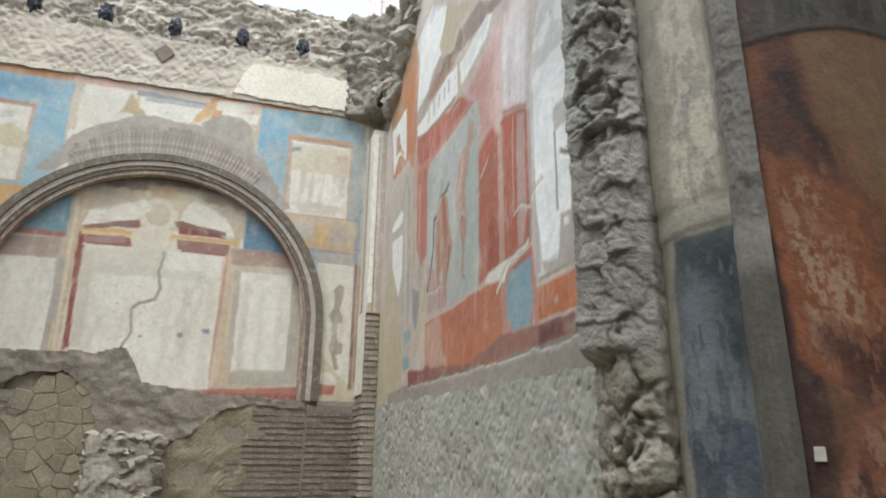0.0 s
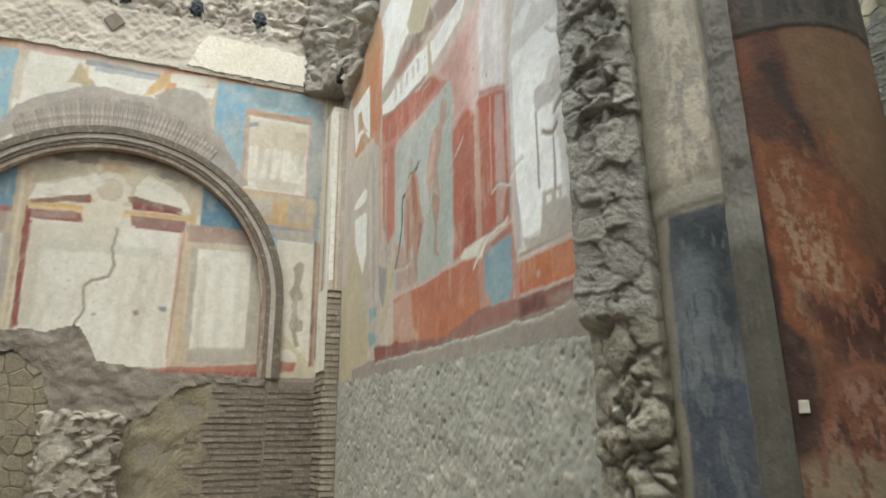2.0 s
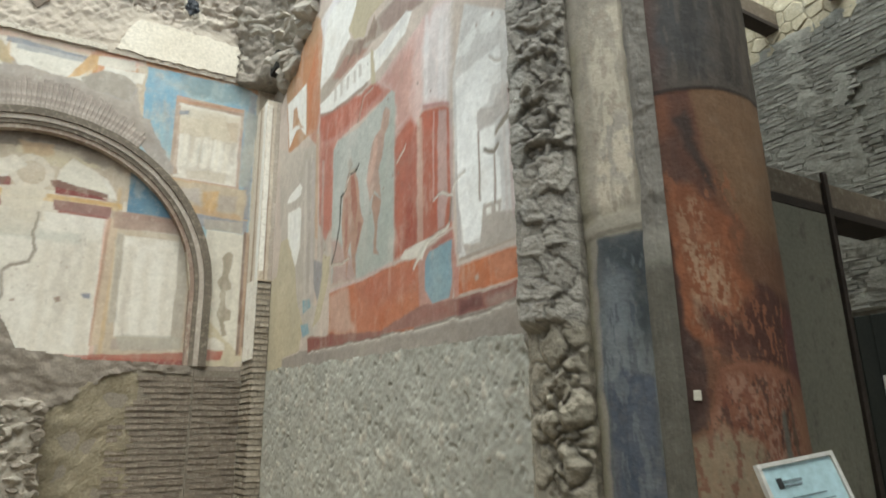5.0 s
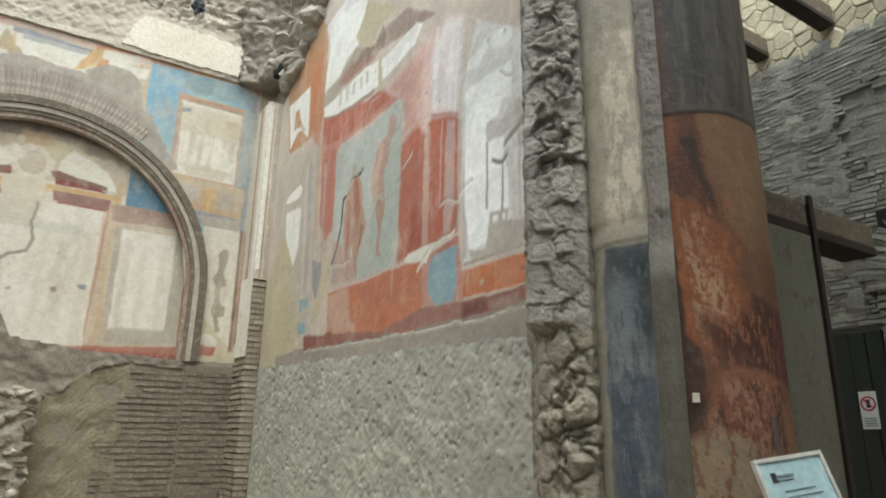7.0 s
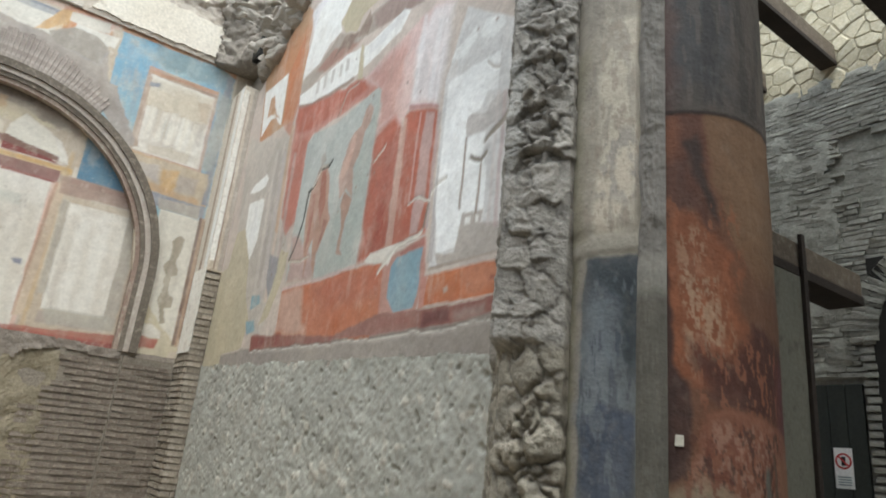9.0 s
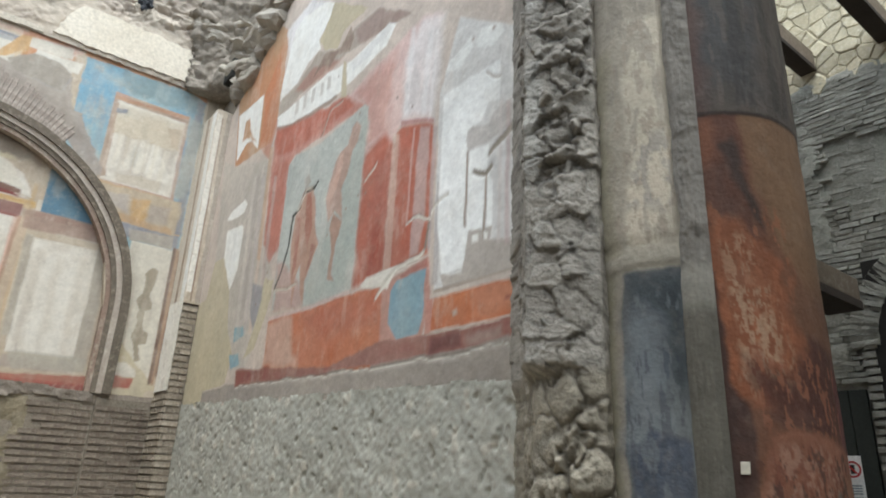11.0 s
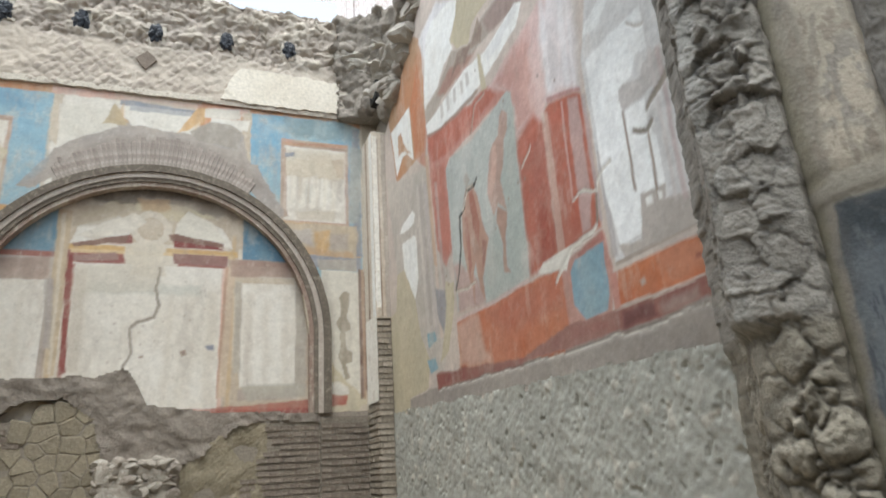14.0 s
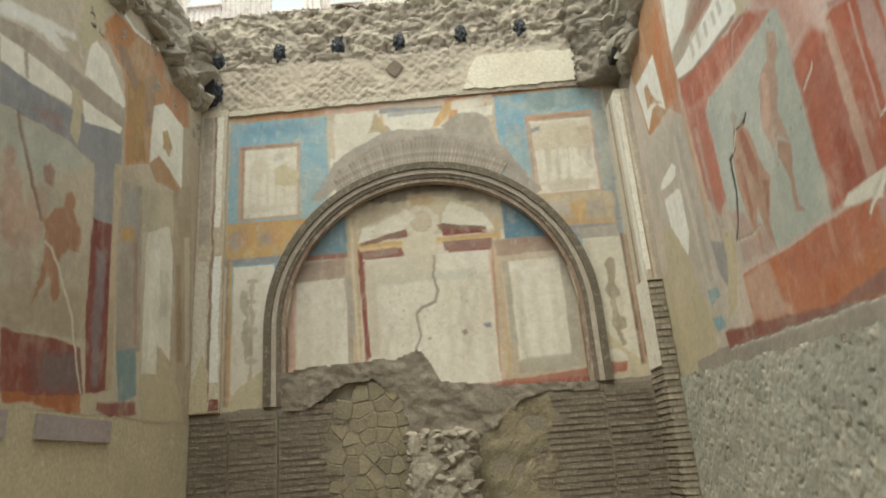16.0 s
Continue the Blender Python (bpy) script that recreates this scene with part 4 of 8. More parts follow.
pe("panel_frame", [(3.21, 2.83), (3.04, 2.9), (2.75, 2.93), (2.72, 2.72), (2.77, 2.5), (3.19, 2.5)], (0.55, 0.28, 0.225), 8, 0.012, soft=0.012, strength=0.9)
pe("panel_top", [(3.02, 2.9), (2.76, 2.93), (2.76, 2.88), (3, 2.87)], (0.4, 0.15, 0.12), 9, 0.012, soft=0.01, strength=0.7)
pe("niche_surround", [(2.72, 3.96), (2.56, 4.42), (2.01, 4.03), (2.06, 3.63), (2.03, 3.44), (2.05, 2.87), (2.03, 2.72), (2.69, 2.73), (2.71, 3.2)], (0.70, 0.685, 0.665), 7, 0.008)
pe("white_opening", [(2.68, 3.93), (2.48, 3.93), (2.19, 3.92), (2.19, 3.67), (2.28, 3.7), (2.34, 3.6), (2.45, 3.6), (2.44, 3.46), (2.27, 3.44), (2.28, 3.29), (2.24, 3.21), (2.24, 2.98), (2.42, 2.99), (2.45, 2.81), (2.63, 2.81), (2.68, 3.09)], (0.90, 0.90, 0.88), 9, 0.006)
pe("white_leaf", [(2.68, 4.08), (2.65, 4.14), (2.45, 4.21), (2.42, 4.13), (2.54, 4.05)], (0.86, 0.86, 0.83), 9, 0.008)
pe("white_leaf", [(2.4, 4.14), (2.35, 4.22), (2.18, 4.15), (2.16, 4.09), (2.26, 4.04), (2.38, 4.1)], (0.86, 0.86, 0.83), 9, 0.01)
pe("dark_spot", [(2.27, 4.15), (2.25, 4.17), (2.23, 4.16), (2.25, 4.14)], "brown", 11, 0.004)
pe("painted_capital", [(2.45, 3.58), (2.41, 3.6), (2.28, 3.55), (2.24, 3.61), (2.17, 3.64), (2.07, 3.6), (2.11, 3.48), (2.26, 3.46), (2.44, 3.47), (2.46, 3.53)], (0.53, 0.49, 0.46), 10, 0.014, soft=0.006, strength=0.9)
pe("painted_bar", [(2.45, 3.47), (2.43, 3.46), (2.44, 3.02), (2.46, 3.03)], "taupe", 11, 0.003, soft=0.004)
pe("painted_bar", [(2.3, 3.28), (2.28, 3.27), (2.29, 2.92), (2.31, 2.92)], "taupe", 11, 0.003, soft=0.004)
pe("painted_base", [(2.42, 2.99), (2.24, 2.97), (2.25, 2.9), (2.11, 2.88), (2.02, 2.8), (2.03, 2.72), (2.6, 2.72), (2.64, 2.81), (2.46, 2.78), (2.44, 2.88)], (0.5, 0.45, 0.4), 10, 0.012, soft=0.006)
pe("rail_gap", [(2.39, 2.96), (2.34, 2.96), (2.34, 2.92), (2.39, 2.92)], "white_hot", 11, 0.004)
pe("rail_gap", [(2.3, 2.96), (2.27, 2.95), (2.27, 2.91), (2.3, 2.92)], "white_hot", 11, 0.004)
pe("sill_line", [(2.69, 2.74), (2.03, 2.72), (2.04, 2.71), (2.69, 2.72)], "taupe", 12, 0.005)
pe("sill_line", [(2.69, 2.71), (2.03, 2.7), (2.03, 2.69), (2.69, 2.7)], (0.58, 0.52, 0.46), 12, 0.005)
pe("pillar_line", [(2.19, 3.67), (2.17, 3.66), (2.18, 2.87), (2.2, 2.87)], (0.66, 0.6, 0.57), 10, 0.008, soft=0.012, strength=0.8)
pe("pillar_line", [(2.14, 3.64), (2.11, 3.63), (2.12, 2.85), (2.15, 2.85)], (0.56, 0.44, 0.42), 10, 0.008, soft=0.012, strength=0.8)
pe("pillar_line", [(2.08, 3.61), (2.06, 3.6), (2.08, 2.84), (2.1, 2.83)], (0.64, 0.6, 0.57), 10, 0.008, soft=0.012, strength=0.8)
pe("pillar_line", [(2.04, 3.58), (2.02, 3.58), (2.04, 2.82), (2.06, 2.82)], (0.58, 0.47, 0.45), 10, 0.008, soft=0.012, strength=0.8)
pe("pink_tip", [(2.04, 3.77), (1.99, 3.65), (2, 3.56), (2.03, 3.55), (2.04, 3.65)], (0.66, 0.5, 0.45), 11, 0.012, soft=0.012)
pe("pilaster_line", [(2.7, 3.37), (2.66, 3.35), (2.66, 2.76), (2.71, 2.77)], (0.46, 0.42, 0.4), 8, 0.006, soft=0.008, strength=0.8)
pe("orange_panel", [(2.68, 2.69), (2.02, 2.67), (2.01, 2.5), (2.67, 2.52), (2.73, 2.51)], "orange", 10, 0.008)
pe("orange_tone", [(2.38, 2.66), (2.03, 2.66), (2.03, 2.54), (2.35, 2.54)], (0.58, 0.3, 0.2), 11, 0.04, soft=0.04, strength=0.5)
pe("painted_shape", [(2.53, 2.6), (2.49, 2.61), (2.48, 2.58), (2.52, 2.57)], "sage", 12, 0.012, soft=0.01, strength=0.7)
pe("painted_shape", [(2.14, 2.6), (2.11, 2.6), (2.1, 2.58), (2.14, 2.58)], "maroon", 12, 0.012, soft=0.008, strength=0.7)
pe("orange_gap", [(2.75, 2.69), (2.69, 2.69), (2.7, 2.52), (2.75, 2.5)], (0.55, 0.28, 0.225), 11, 0.006, soft=0.006)
pe("base_band", [(3.19, 2.53), (2.72, 2.5), (2.01, 2.49), (2, 2.41), (2.42, 2.39), (2.73, 2.4), (3.2, 2.4), (3.77, 2.42), (5.32, 2.46), (5.36, 2.58), (4.65, 2.53), (3.77, 2.45)], "purple", 10, 0.012)
pe("base_dark", [(2.7, 2.48), (2.45, 2.48), (2.44, 2.41), (2.71, 2.4)], (0.17, 0.075, 0.07), 11, 0.02, soft=0.02, strength=0.8)
pe("base_pale", [(2.41, 2.46), (2.17, 2.46), (2.17, 2.4), (2.39, 2.4)], (0.42, 0.33, 0.28), 11, 0.03, soft=0.03, strength=0.7)
pe("base_red", [(3.19, 2.51), (2.83, 2.48), (2.82, 2.43), (3.19, 2.44)], (0.36, 0.14, 0.115), 11, 0.02, soft=0.02, strength=0.7)
pe("base_remains", [(5.36, 2.59), (5.09, 2.58), (3.77, 2.45), (3.77, 2.4), (4.26, 2.43), (5.08, 2.48), (5.35, 2.46)], "maroon", 11, 0.02, soft=0.01, strength=0.75)
pe("left_zone", [(6.61, 5.01), (6.29, 4.81), (5.29, 4.52), (5.14, 3.65), (4.84, 3.27), (4.88, 3), (5.18, 2.59), (5.46, 2.63), (6.35, 3.77)], (0.56, 0.5, 0.43), 4, 0.02, soft=0.02)
pe("white_loss", [(6.21, 4.18), (6.05, 4.25), (5.77, 4.26), (5.69, 4.2), (5.75, 4.12), (6.04, 4.14)], "white_hot", 9, 0.012)
pe("white_loss", [(6.14, 4.04), (5.77, 4.01), (5.69, 3.96), (5.69, 3.54), (5.82, 3.38), (5.99, 3.48), (6.1, 3.76)], "white_hot", 9, 0.012)
pe("repair_plaster", [(6.4, 2.46), (6.43, 3.38), (6.35, 3.77), (6.1, 3.76), (5.82, 3.36), (5.71, 3.02), (5.5, 2.73), (5.56, 2.5)], "buff", 10, 0.015)
pe("repair_strip", [(5.02, 3.31), (4.83, 3.26), (4.88, 3), (5.04, 2.73), (5.24, 2.67), (5.09, 2.94), (5.03, 3.12)], "buff", 11, 0.012)
pe("blue_patch", [(5.54, 2.98), (5.34, 2.96), (5.29, 2.87), (5.51, 2.84)], "blue", 11, 0.012)
pe("blue_patch", [(5.57, 2.74), (5.37, 2.73), (5.31, 2.63), (5.49, 2.61)], "blue", 11, 0.012)
pe("grey_patch", [(5.27, 3.33), (4.95, 3.22), (5, 3.02), (5.13, 2.9), (5.22, 3.02)], (0.36, 0.34, 0.34), 10, 0.012, soft=0.012)
pe("stripe", [(5.64, 4.49), (5.57, 4.47), (5.45, 2.92), (5.52, 2.93)], (0.66, 0.6, 0.53), 8, 0.012, soft=0.014, strength=0.7)
pe("stripe", [(5.54, 4.45), (5.46, 4.43), (5.36, 2.9), (5.43, 2.91)], (0.48, 0.42, 0.38), 8, 0.012, soft=0.014, strength=0.7)
pe("stripe", [(5.42, 4.4), (5.35, 4.38), (5.26, 2.88), (5.32, 2.89)], (0.6, 0.53, 0.5), 8, 0.012, soft=0.014, strength=0.7)
pe("stripe", [(5.29, 4.35), (5.22, 4.33), (5.14, 2.86), (5.21, 2.87)], (0.66, 0.52, 0.42), 8, 0.012, soft=0.014, strength=0.7)
pe("stripe", [(5.13, 4.28), (5.06, 4.26), (5, 2.83), (5.06, 2.85)], (0.5, 0.4, 0.36), 8, 0.012, soft=0.014, strength=0.7)
pe("orange_stripe", [(5.33, 4.65), (5.24, 4.62), (5.18, 3.5), (5.26, 3.54)], (0.6, 0.4, 0.27), 9, 0.008, soft=0.01, strength=0.7)
for j in range(16):
    r0 = random.Random(50 + j)
    pe("speck", oval(r0.uniform(2.3, 5.2), r0.uniform(3.0, 5.0), 0.012, 0.012, 7), "brown", 14, 0.01, soft=0.008, strength=0.85)


def crack(parent, where, pts, width, mat):
    """A narrow broken line in the plaster, a little below or above its face, with a shadow painted along one edge."""
    out, back = [], []
    for i, p in enumerate(pts):
        a, b = Vector(pts[max(0, i - 1)]), Vector(pts[min(len(pts) - 1, i + 1)])
        n = Vector((-(b - a).y, (b - a).x)).normalized() * width * (0.45 + 0.55 * math.sin(math.pi * (i + 0.6) / (len(pts) + 0.2)))
        out.append(Vector(p) + n)
        back.append(Vector(p) - n)
    # the crack's shadow: a brown copy, shifted down and painted first
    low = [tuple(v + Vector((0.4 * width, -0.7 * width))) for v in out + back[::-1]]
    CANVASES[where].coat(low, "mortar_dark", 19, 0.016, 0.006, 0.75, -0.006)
    CANVASES[where].coat([tuple(v) for v in out + back[::-1]], mat, 20, 0.016, 0.006, 1.0, -0.004)


# the first slit is near-black, its inner shade put into the colour
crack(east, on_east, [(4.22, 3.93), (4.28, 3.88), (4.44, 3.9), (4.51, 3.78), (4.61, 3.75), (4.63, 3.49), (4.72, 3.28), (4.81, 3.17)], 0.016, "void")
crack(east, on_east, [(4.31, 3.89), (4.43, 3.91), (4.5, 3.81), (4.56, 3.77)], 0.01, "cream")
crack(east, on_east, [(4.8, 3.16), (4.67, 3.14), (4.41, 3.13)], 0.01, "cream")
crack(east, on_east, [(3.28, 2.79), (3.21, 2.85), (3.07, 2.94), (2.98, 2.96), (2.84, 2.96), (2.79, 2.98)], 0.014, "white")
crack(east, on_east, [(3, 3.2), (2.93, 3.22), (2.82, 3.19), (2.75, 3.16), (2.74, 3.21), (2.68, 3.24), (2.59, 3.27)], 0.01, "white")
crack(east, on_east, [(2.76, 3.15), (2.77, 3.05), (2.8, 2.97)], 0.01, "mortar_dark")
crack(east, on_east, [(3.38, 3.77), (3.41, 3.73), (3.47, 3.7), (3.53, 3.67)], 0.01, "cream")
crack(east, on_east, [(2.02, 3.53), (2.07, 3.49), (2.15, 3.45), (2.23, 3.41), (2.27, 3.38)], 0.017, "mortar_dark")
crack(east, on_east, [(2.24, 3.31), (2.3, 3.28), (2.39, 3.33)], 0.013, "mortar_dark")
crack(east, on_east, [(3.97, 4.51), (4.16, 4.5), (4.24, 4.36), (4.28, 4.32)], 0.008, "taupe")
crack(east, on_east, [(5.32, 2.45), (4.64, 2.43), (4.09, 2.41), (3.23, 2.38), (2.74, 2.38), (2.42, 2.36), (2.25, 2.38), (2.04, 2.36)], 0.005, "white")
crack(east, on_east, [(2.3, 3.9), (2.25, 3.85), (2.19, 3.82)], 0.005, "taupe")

# ---- broken masonry along the top of the east wall ----
def crest(parent, pts, thick, seed, crowd=4):
    """A band of broken stones heaped along the line pts."""
    q = random.Random(seed)
    for i in range(len(pts) - 1):
        a, b = Vector(pts[i]), Vector(pts[i + 1])
        k = max(1, int((b - a).length / (thick * 0.75)))
        for j in range(k):
            for layer in range(crowd):
                size = thick * (q.uniform(1.2, 1.8) if layer < 3 else q.uniform(0.4, 0.7))
                reach = thick * (0.25 if layer < 2 else 0.6)
                rock(parent, a.lerp(b, (j + q.random()) / k) + Vector([q.uniform(-reach, reach) for _ in range(3)]), size, q)


crest(east, [(1.72, 6.6, 5.75), (1.70, 6.15, 5.92), (1.70, 5.75, 6.15), (1.70, 5.4, 6.4), (1.72, 5.15, 6.75)], 0.16, 2)
crest(east, [(1.78, 6.6, 6.15), (1.78, 5.9, 6.45), (1.8, 5.4, 6.9)], 0.22, 9)
bm = box(bmesh.new(), EAST_X + 0.06, EAST_X + 0.42, 1.95, 5.1, 5.8, 7.0)
part("wall_top", bm, M["rubble"], east)

# ---- north-east corner pier of bricks with painted plaster above ----
pier = holder("corner_pier", "brick corner pier with remains of painted plaster", "pier", "structure")
PX0, PX1, PY = 1.44, 1.60, 6.63
part("core", box(bmesh.new(), PX0 + 0.012, PX1, PY - 0.004, NORTH_Y - 0.002, 0.0, 3.36), M["joint"], pier)
part("plaster", box(bmesh.new(), PX0, PX1 + 0.01, PY - 0.004, NORTH_Y - 0.002, 3.38, 5.60, 0.01), M["tan"], pier, "worn tan painted plaster")


def on_pier(u, z, d=0.0):
    return Vector((u, PY - 0.004 - d, z))


def on_pier_side(u, z, d=0.0):
    return Vector((PX0 - d, u, z))


def pp(where, pts, mat, level, amp=0.012):
    return paint("paint_strip", pier, where, pts, mat, level, amp)


pp(on_pier, rect(1.445, 1.50, 3.5, 5.55), "white", 1, 0.01)
pp(on_pier, rect(1.55, 1.605, 3.4, 5.58), "taupe", 1, 0.012)
pp(on_pier, rect(1.50, 1.515, 3.4, 5.5), "brown", 2, 0.004)
pp(on_pier_side, rect(6.64, 6.76, 3.4, 5.58), "white_hot", 1, 0.014)
pp(on_pier_side, rect(6.86, 6.92, 3.4, 5.58), "brown", 1, 0.006)
pp(on_pier_side, rect(6.95, 7.07, 3.4, 5.6), "cream", 1, 0.01)
pp(on_pier_side, [(6.63, 2.52), (7.07, 2.52), (7.07, 3.42), (6.63, 3.42)], "white", 1, 0.012)

# ---- paint of the north wall ----
def pn(name, pts, mat, level, amp=0.012, label="", soft=0.007, strength=1.0):
    return paint(name, north, on_north, pts, mat, level, amp, label, soft=soft, strength=strength)


def outside_arch(u0, u1, z1, r=R_OUT - 0.05):
    """The field between u0 and u1 from the arch up to z1."""
    low = []
    for i in range(15):
        u = u1 + (u0 - u1) * i / 14
        q = r * r - (u - ARCH_X) ** 2
        low.append((u, SPRING + math.sqrt(max(q, 0.0))))
    return [(u0, z1), (u1, z1)] + low


pn("blue_field", outside_arch(-3.04, -1.88, 5.86), "blue", 2, 0.012, "sky-blue painted field")
pn("red_border", rect(-3.05, -1.85, 5.84, 5.93), "rust", 3, 0.012)
pn("picture_frame", rect(-2.93, -2.20, 4.57, 5.52), "rust", 3, 0.006, strength=0.75)
pn("picture_frame", rect(-2.91, -2.21, 5.47, 5.51), "brown", 5, 0.006, strength=0.6)
pn("picture_frame", rect(-2.89, -2.86, 4.6, 5.5), "brown", 5, 0.006, strength=0.5)
pn("picture", rect(-2.86, -2.24, 4.60, 5.46), "white", 4, 0.008, "faded white architectural vignette")
for i in range(5):
    pn("grey_line", rect(-2.80 + i * 0.1, -2.775 + i * 0.1, 4.75, 5.15), "cream", 5, 0.01)
pn("repair_plaster", [(-2.5, 5.0), (-2.25, 4.95), (-2.2, 5.12), (-2.38, 5.25), (-2.52, 5.18)], "buff", 5, 0.03)
pn("ochre_band", [(-3.06, 4.12), (-2.42, 4.12), (-2.30, 4.35), (-2.10, 4.54), (-3.05, 4.55)], "ochre", 4, 0.012, "ochre painted band")
pn("dark_band", [(-3.06, 4.04), (-2.46, 4.04), (-2.42, 4.12), (-3.06, 4.12)], "slate", 4, 0.01)
pn("centre_white", outside_arch(-1.85, 0.12, 5.85), "white", 2, 0.012, "white painted centre field")
pn("red_border", [(-1.9, 5.84), (-1.3, 5.86), (-1.3, 5.95), (-1.9, 5.93)], "pink", 3, 0.02)
pn("grey_line", rect(-0.30, 0.10, 5.78, 5.84), "rust", 3, 0.008)
pn("grey_line", rect(-0.30, 0.10, 5.84, 5.95), "pink", 3, 0.012)
pn("blue_line", [(-1.25, 5.80), (-0.40, 5.78), (-0.4, 5.84), (-1.25, 5.87)], "slate", 3, 0.015)
pn("rust_stripe", rect(-0.42, -0.30, 5.62, 5.95), "rust", 3, 0.02)
pn("tan_stripe", [(-1.86, 5.3), (-1.79, 5.25), (-1.78, 5.84), (-1.86, 5.84)], "tan", 3, 0.01)
pn("tan_stripe", [(0.04, 5.3), (0.14, 5.2), (0.14, 5.88), (0.04, 5.88)], "tan", 3, 0.01)
pn("mortar_patch", outside_arch(-1.80, 0.06, 5.45, R_OUT - 0.02)[2:] + [(-1.82, 5.2), (-1.60, 5.35), (-1.42, 5.52), (-1.28, 5.74), (-1.20, 5.70), (-1.1, 5.58), (-0.8, 5.55), (-0.45, 5.52), (-0.22, 5.62), (-0.05, 5.66), (0.06, 5.60), (0.12, 5.3)], "mortar", 4, 0.03, "bare mortar and brick over the arch")
pn("blue_field", outside_arch(0.14, 1.42, 5.93), "blue", 2, 0.012, "sky-blue painted field")
pn("red_border", [(0.12, 5.90), (1.25, 5.93), (1.42, 5.86), (1.42, 5.94), (1.2, 5.99), (0.12, 6.0)], "rust", 3, 0.015)
pn("picture_frame", rect(0.48, 1.27, 4.56, 5.62), "rust", 3, 0.006, strength=0.7)
pn("picture_frame", rect(0.48, 1.27, 5.53, 5.57), "brown", 5, 0.006, strength=0.6)
pn("picture_frame", rect(0.49, 0.52, 4.6, 5.5), "brown", 5, 0.006, strength=0.5)
pn("picture", rect(0.52, 1.23, 4.60, 5.53), "white", 4, 0.008, "faded white architectural vignette")
pn("picture_shade", rect(0.54, 1.2, 5.15, 5.36), "tan", 5, 0.05)
for i in range(6):
    pn("grey_line", rect(0.60 + i * 0.095, 0.618 + i * 0.095, 4.8, 5.2), "cream", 6, 0.012)
pn("ochre_band", [(1.40, 4.19), (0.62, 4.19), (0.50, 4.38), (0.36, 4.52), (0.45, 4.58), (1.40, 4.57)], "ochre", 4, 0.012, "ochre painted band")
pn("rust_patch", oval(0.95, 4.38, 0.2, 0.12), "rust", 5, 0.05)
pn("dark_band", [(1.40, 4.05), (0.86, 4.05), (0.78, 4.19), (1.40, 4.19)], "slate", 4, 0.01)
pn("blue_edge", rect(1.33, 1.41, 4.2, 5.85), "slate", 4, 0.015)
part("upper_plaster", slab(ragged([(-0.22, 6.02), (0.3, 6.0), (1.2, 6.02), (1.46, 5.94), (1.50, 6.2), (1.36, 6.42), (0.4, 6.47), (0.0, 6.46), (-0.12, 6.3)], 0.03), on_north, 0.052, 0.04), M["cream"], north, "cream plaster remnant")
part("upper_moulding", slab(ragged([(-3.06, 5.92), (-0.3, 5.96), (-0.3, 6.03), (-3.06, 5.99)], 0.02), on_north, 0.04, 0.03), M["hole_frame"], north)
# narrow white panels beside the arch with a painted candelabrum
for sgn, u0, u1, seed in ((-1, -2.96, -2.50, 4), (1, 0.94, 1.38, 7)):
    pn("white_panel", rect(u0, u1, 2.62, 4.02), "white", 4, 0.008, "white panel with painted candelabrum")
    c = (u0 + u1) / 2 + 0.02 * sgn
    pn("candelabrum", rect(c - 0.014, c + 0.014, 2.68, 3.86), "taupe", 5, 0.012, soft=0.01, strength=0.8)
    for z, w, h in ((2.80, 0.02, 0.12), (2.95, 0.07, 0.03), (3.1, 0.022, 0.12), (3.28, 0.085, 0.05), (3.45, 0.03, 0.13), (3.62, 0.06, 0.03), (3.74, 0.03, 0.1), (3.84, 0.06, 0.03)):
        pn("candelabrum", oval(c, z, w, h, 10), "taupe", 5, 0.02)
pn("red_foot", rect(0.98, 1.32, 2.50, 2.62), "maroon", 5, 0.02)
pn("repair_plaster", [(0.94, 2.47), (1.35, 2.47), (1.36, 2.55), (0.95, 2.95)], "buff", 6, 0.012)
pn("repair_plaster", [(-3.02, 2.45), (-2.50, 2.45), (-2.50, 2.95), (-2.62, 2.85), (-2.90, 2.66)], "buff", 6, 0.012)
pn("dark_stripe", rect(1.385, 1.415, 2.55, 4.05), "brown", 5, 0.004)
pn("rust_stripe", rect(1.36, 1.385, 2.55, 4.05), "rust", 5, 0.004)
pn("dark_stripe", rect(-3.04, -3.01, 2.5, 4.1), "brown", 5, 0.004)
pn("ochre_stripe", rect(-3.01, -2.975, 2.5, 4.1), "ochre", 5, 0.004)

pn("mortar_patch", [(0.02, 5.32), (0.20, 5.24), (0.40, 4.90), (0.58, 4.62), (0.40, 4.62), (0.10, 4.95)], "mortar", 7, 0.03)
pn("mortar_patch", [(-1.78, 5.25), (-1.95, 4.98), (-2.1, 4.75), (-1.9, 4.75), (-1.7, 5.05)], "mortar", 7, 0.03)
pn("grey_crest", [(-0.30, 5.58), (-0.05, 5.66), (0.05, 5.56), (0.0, 5.40), (-0.28, 5.42)], "slate", 8, 0.03, soft=0.03, strength=0.5)
pn("ochre_tuft", [(-1.30, 5.60), (-1.22, 5.82), (-1.14, 5.60)], "ochre", 8, 0.03, soft=0.02, strength=0.8)
pn("ochre_tuft", [(-0.50, 5.55), (-0.36, 5.72), (-0.34, 5.95), (-0.42, 5.9)], "ochre", 8, 0.03, soft=0.02, strength=0.7)
pn("pink_edge", [(-1.86, 5.86), (-0.35, 5.88), (-0.35, 5.93), (-1.86, 5.92)], "pink", 6, 0.03, soft=0.02, strength=0.7)
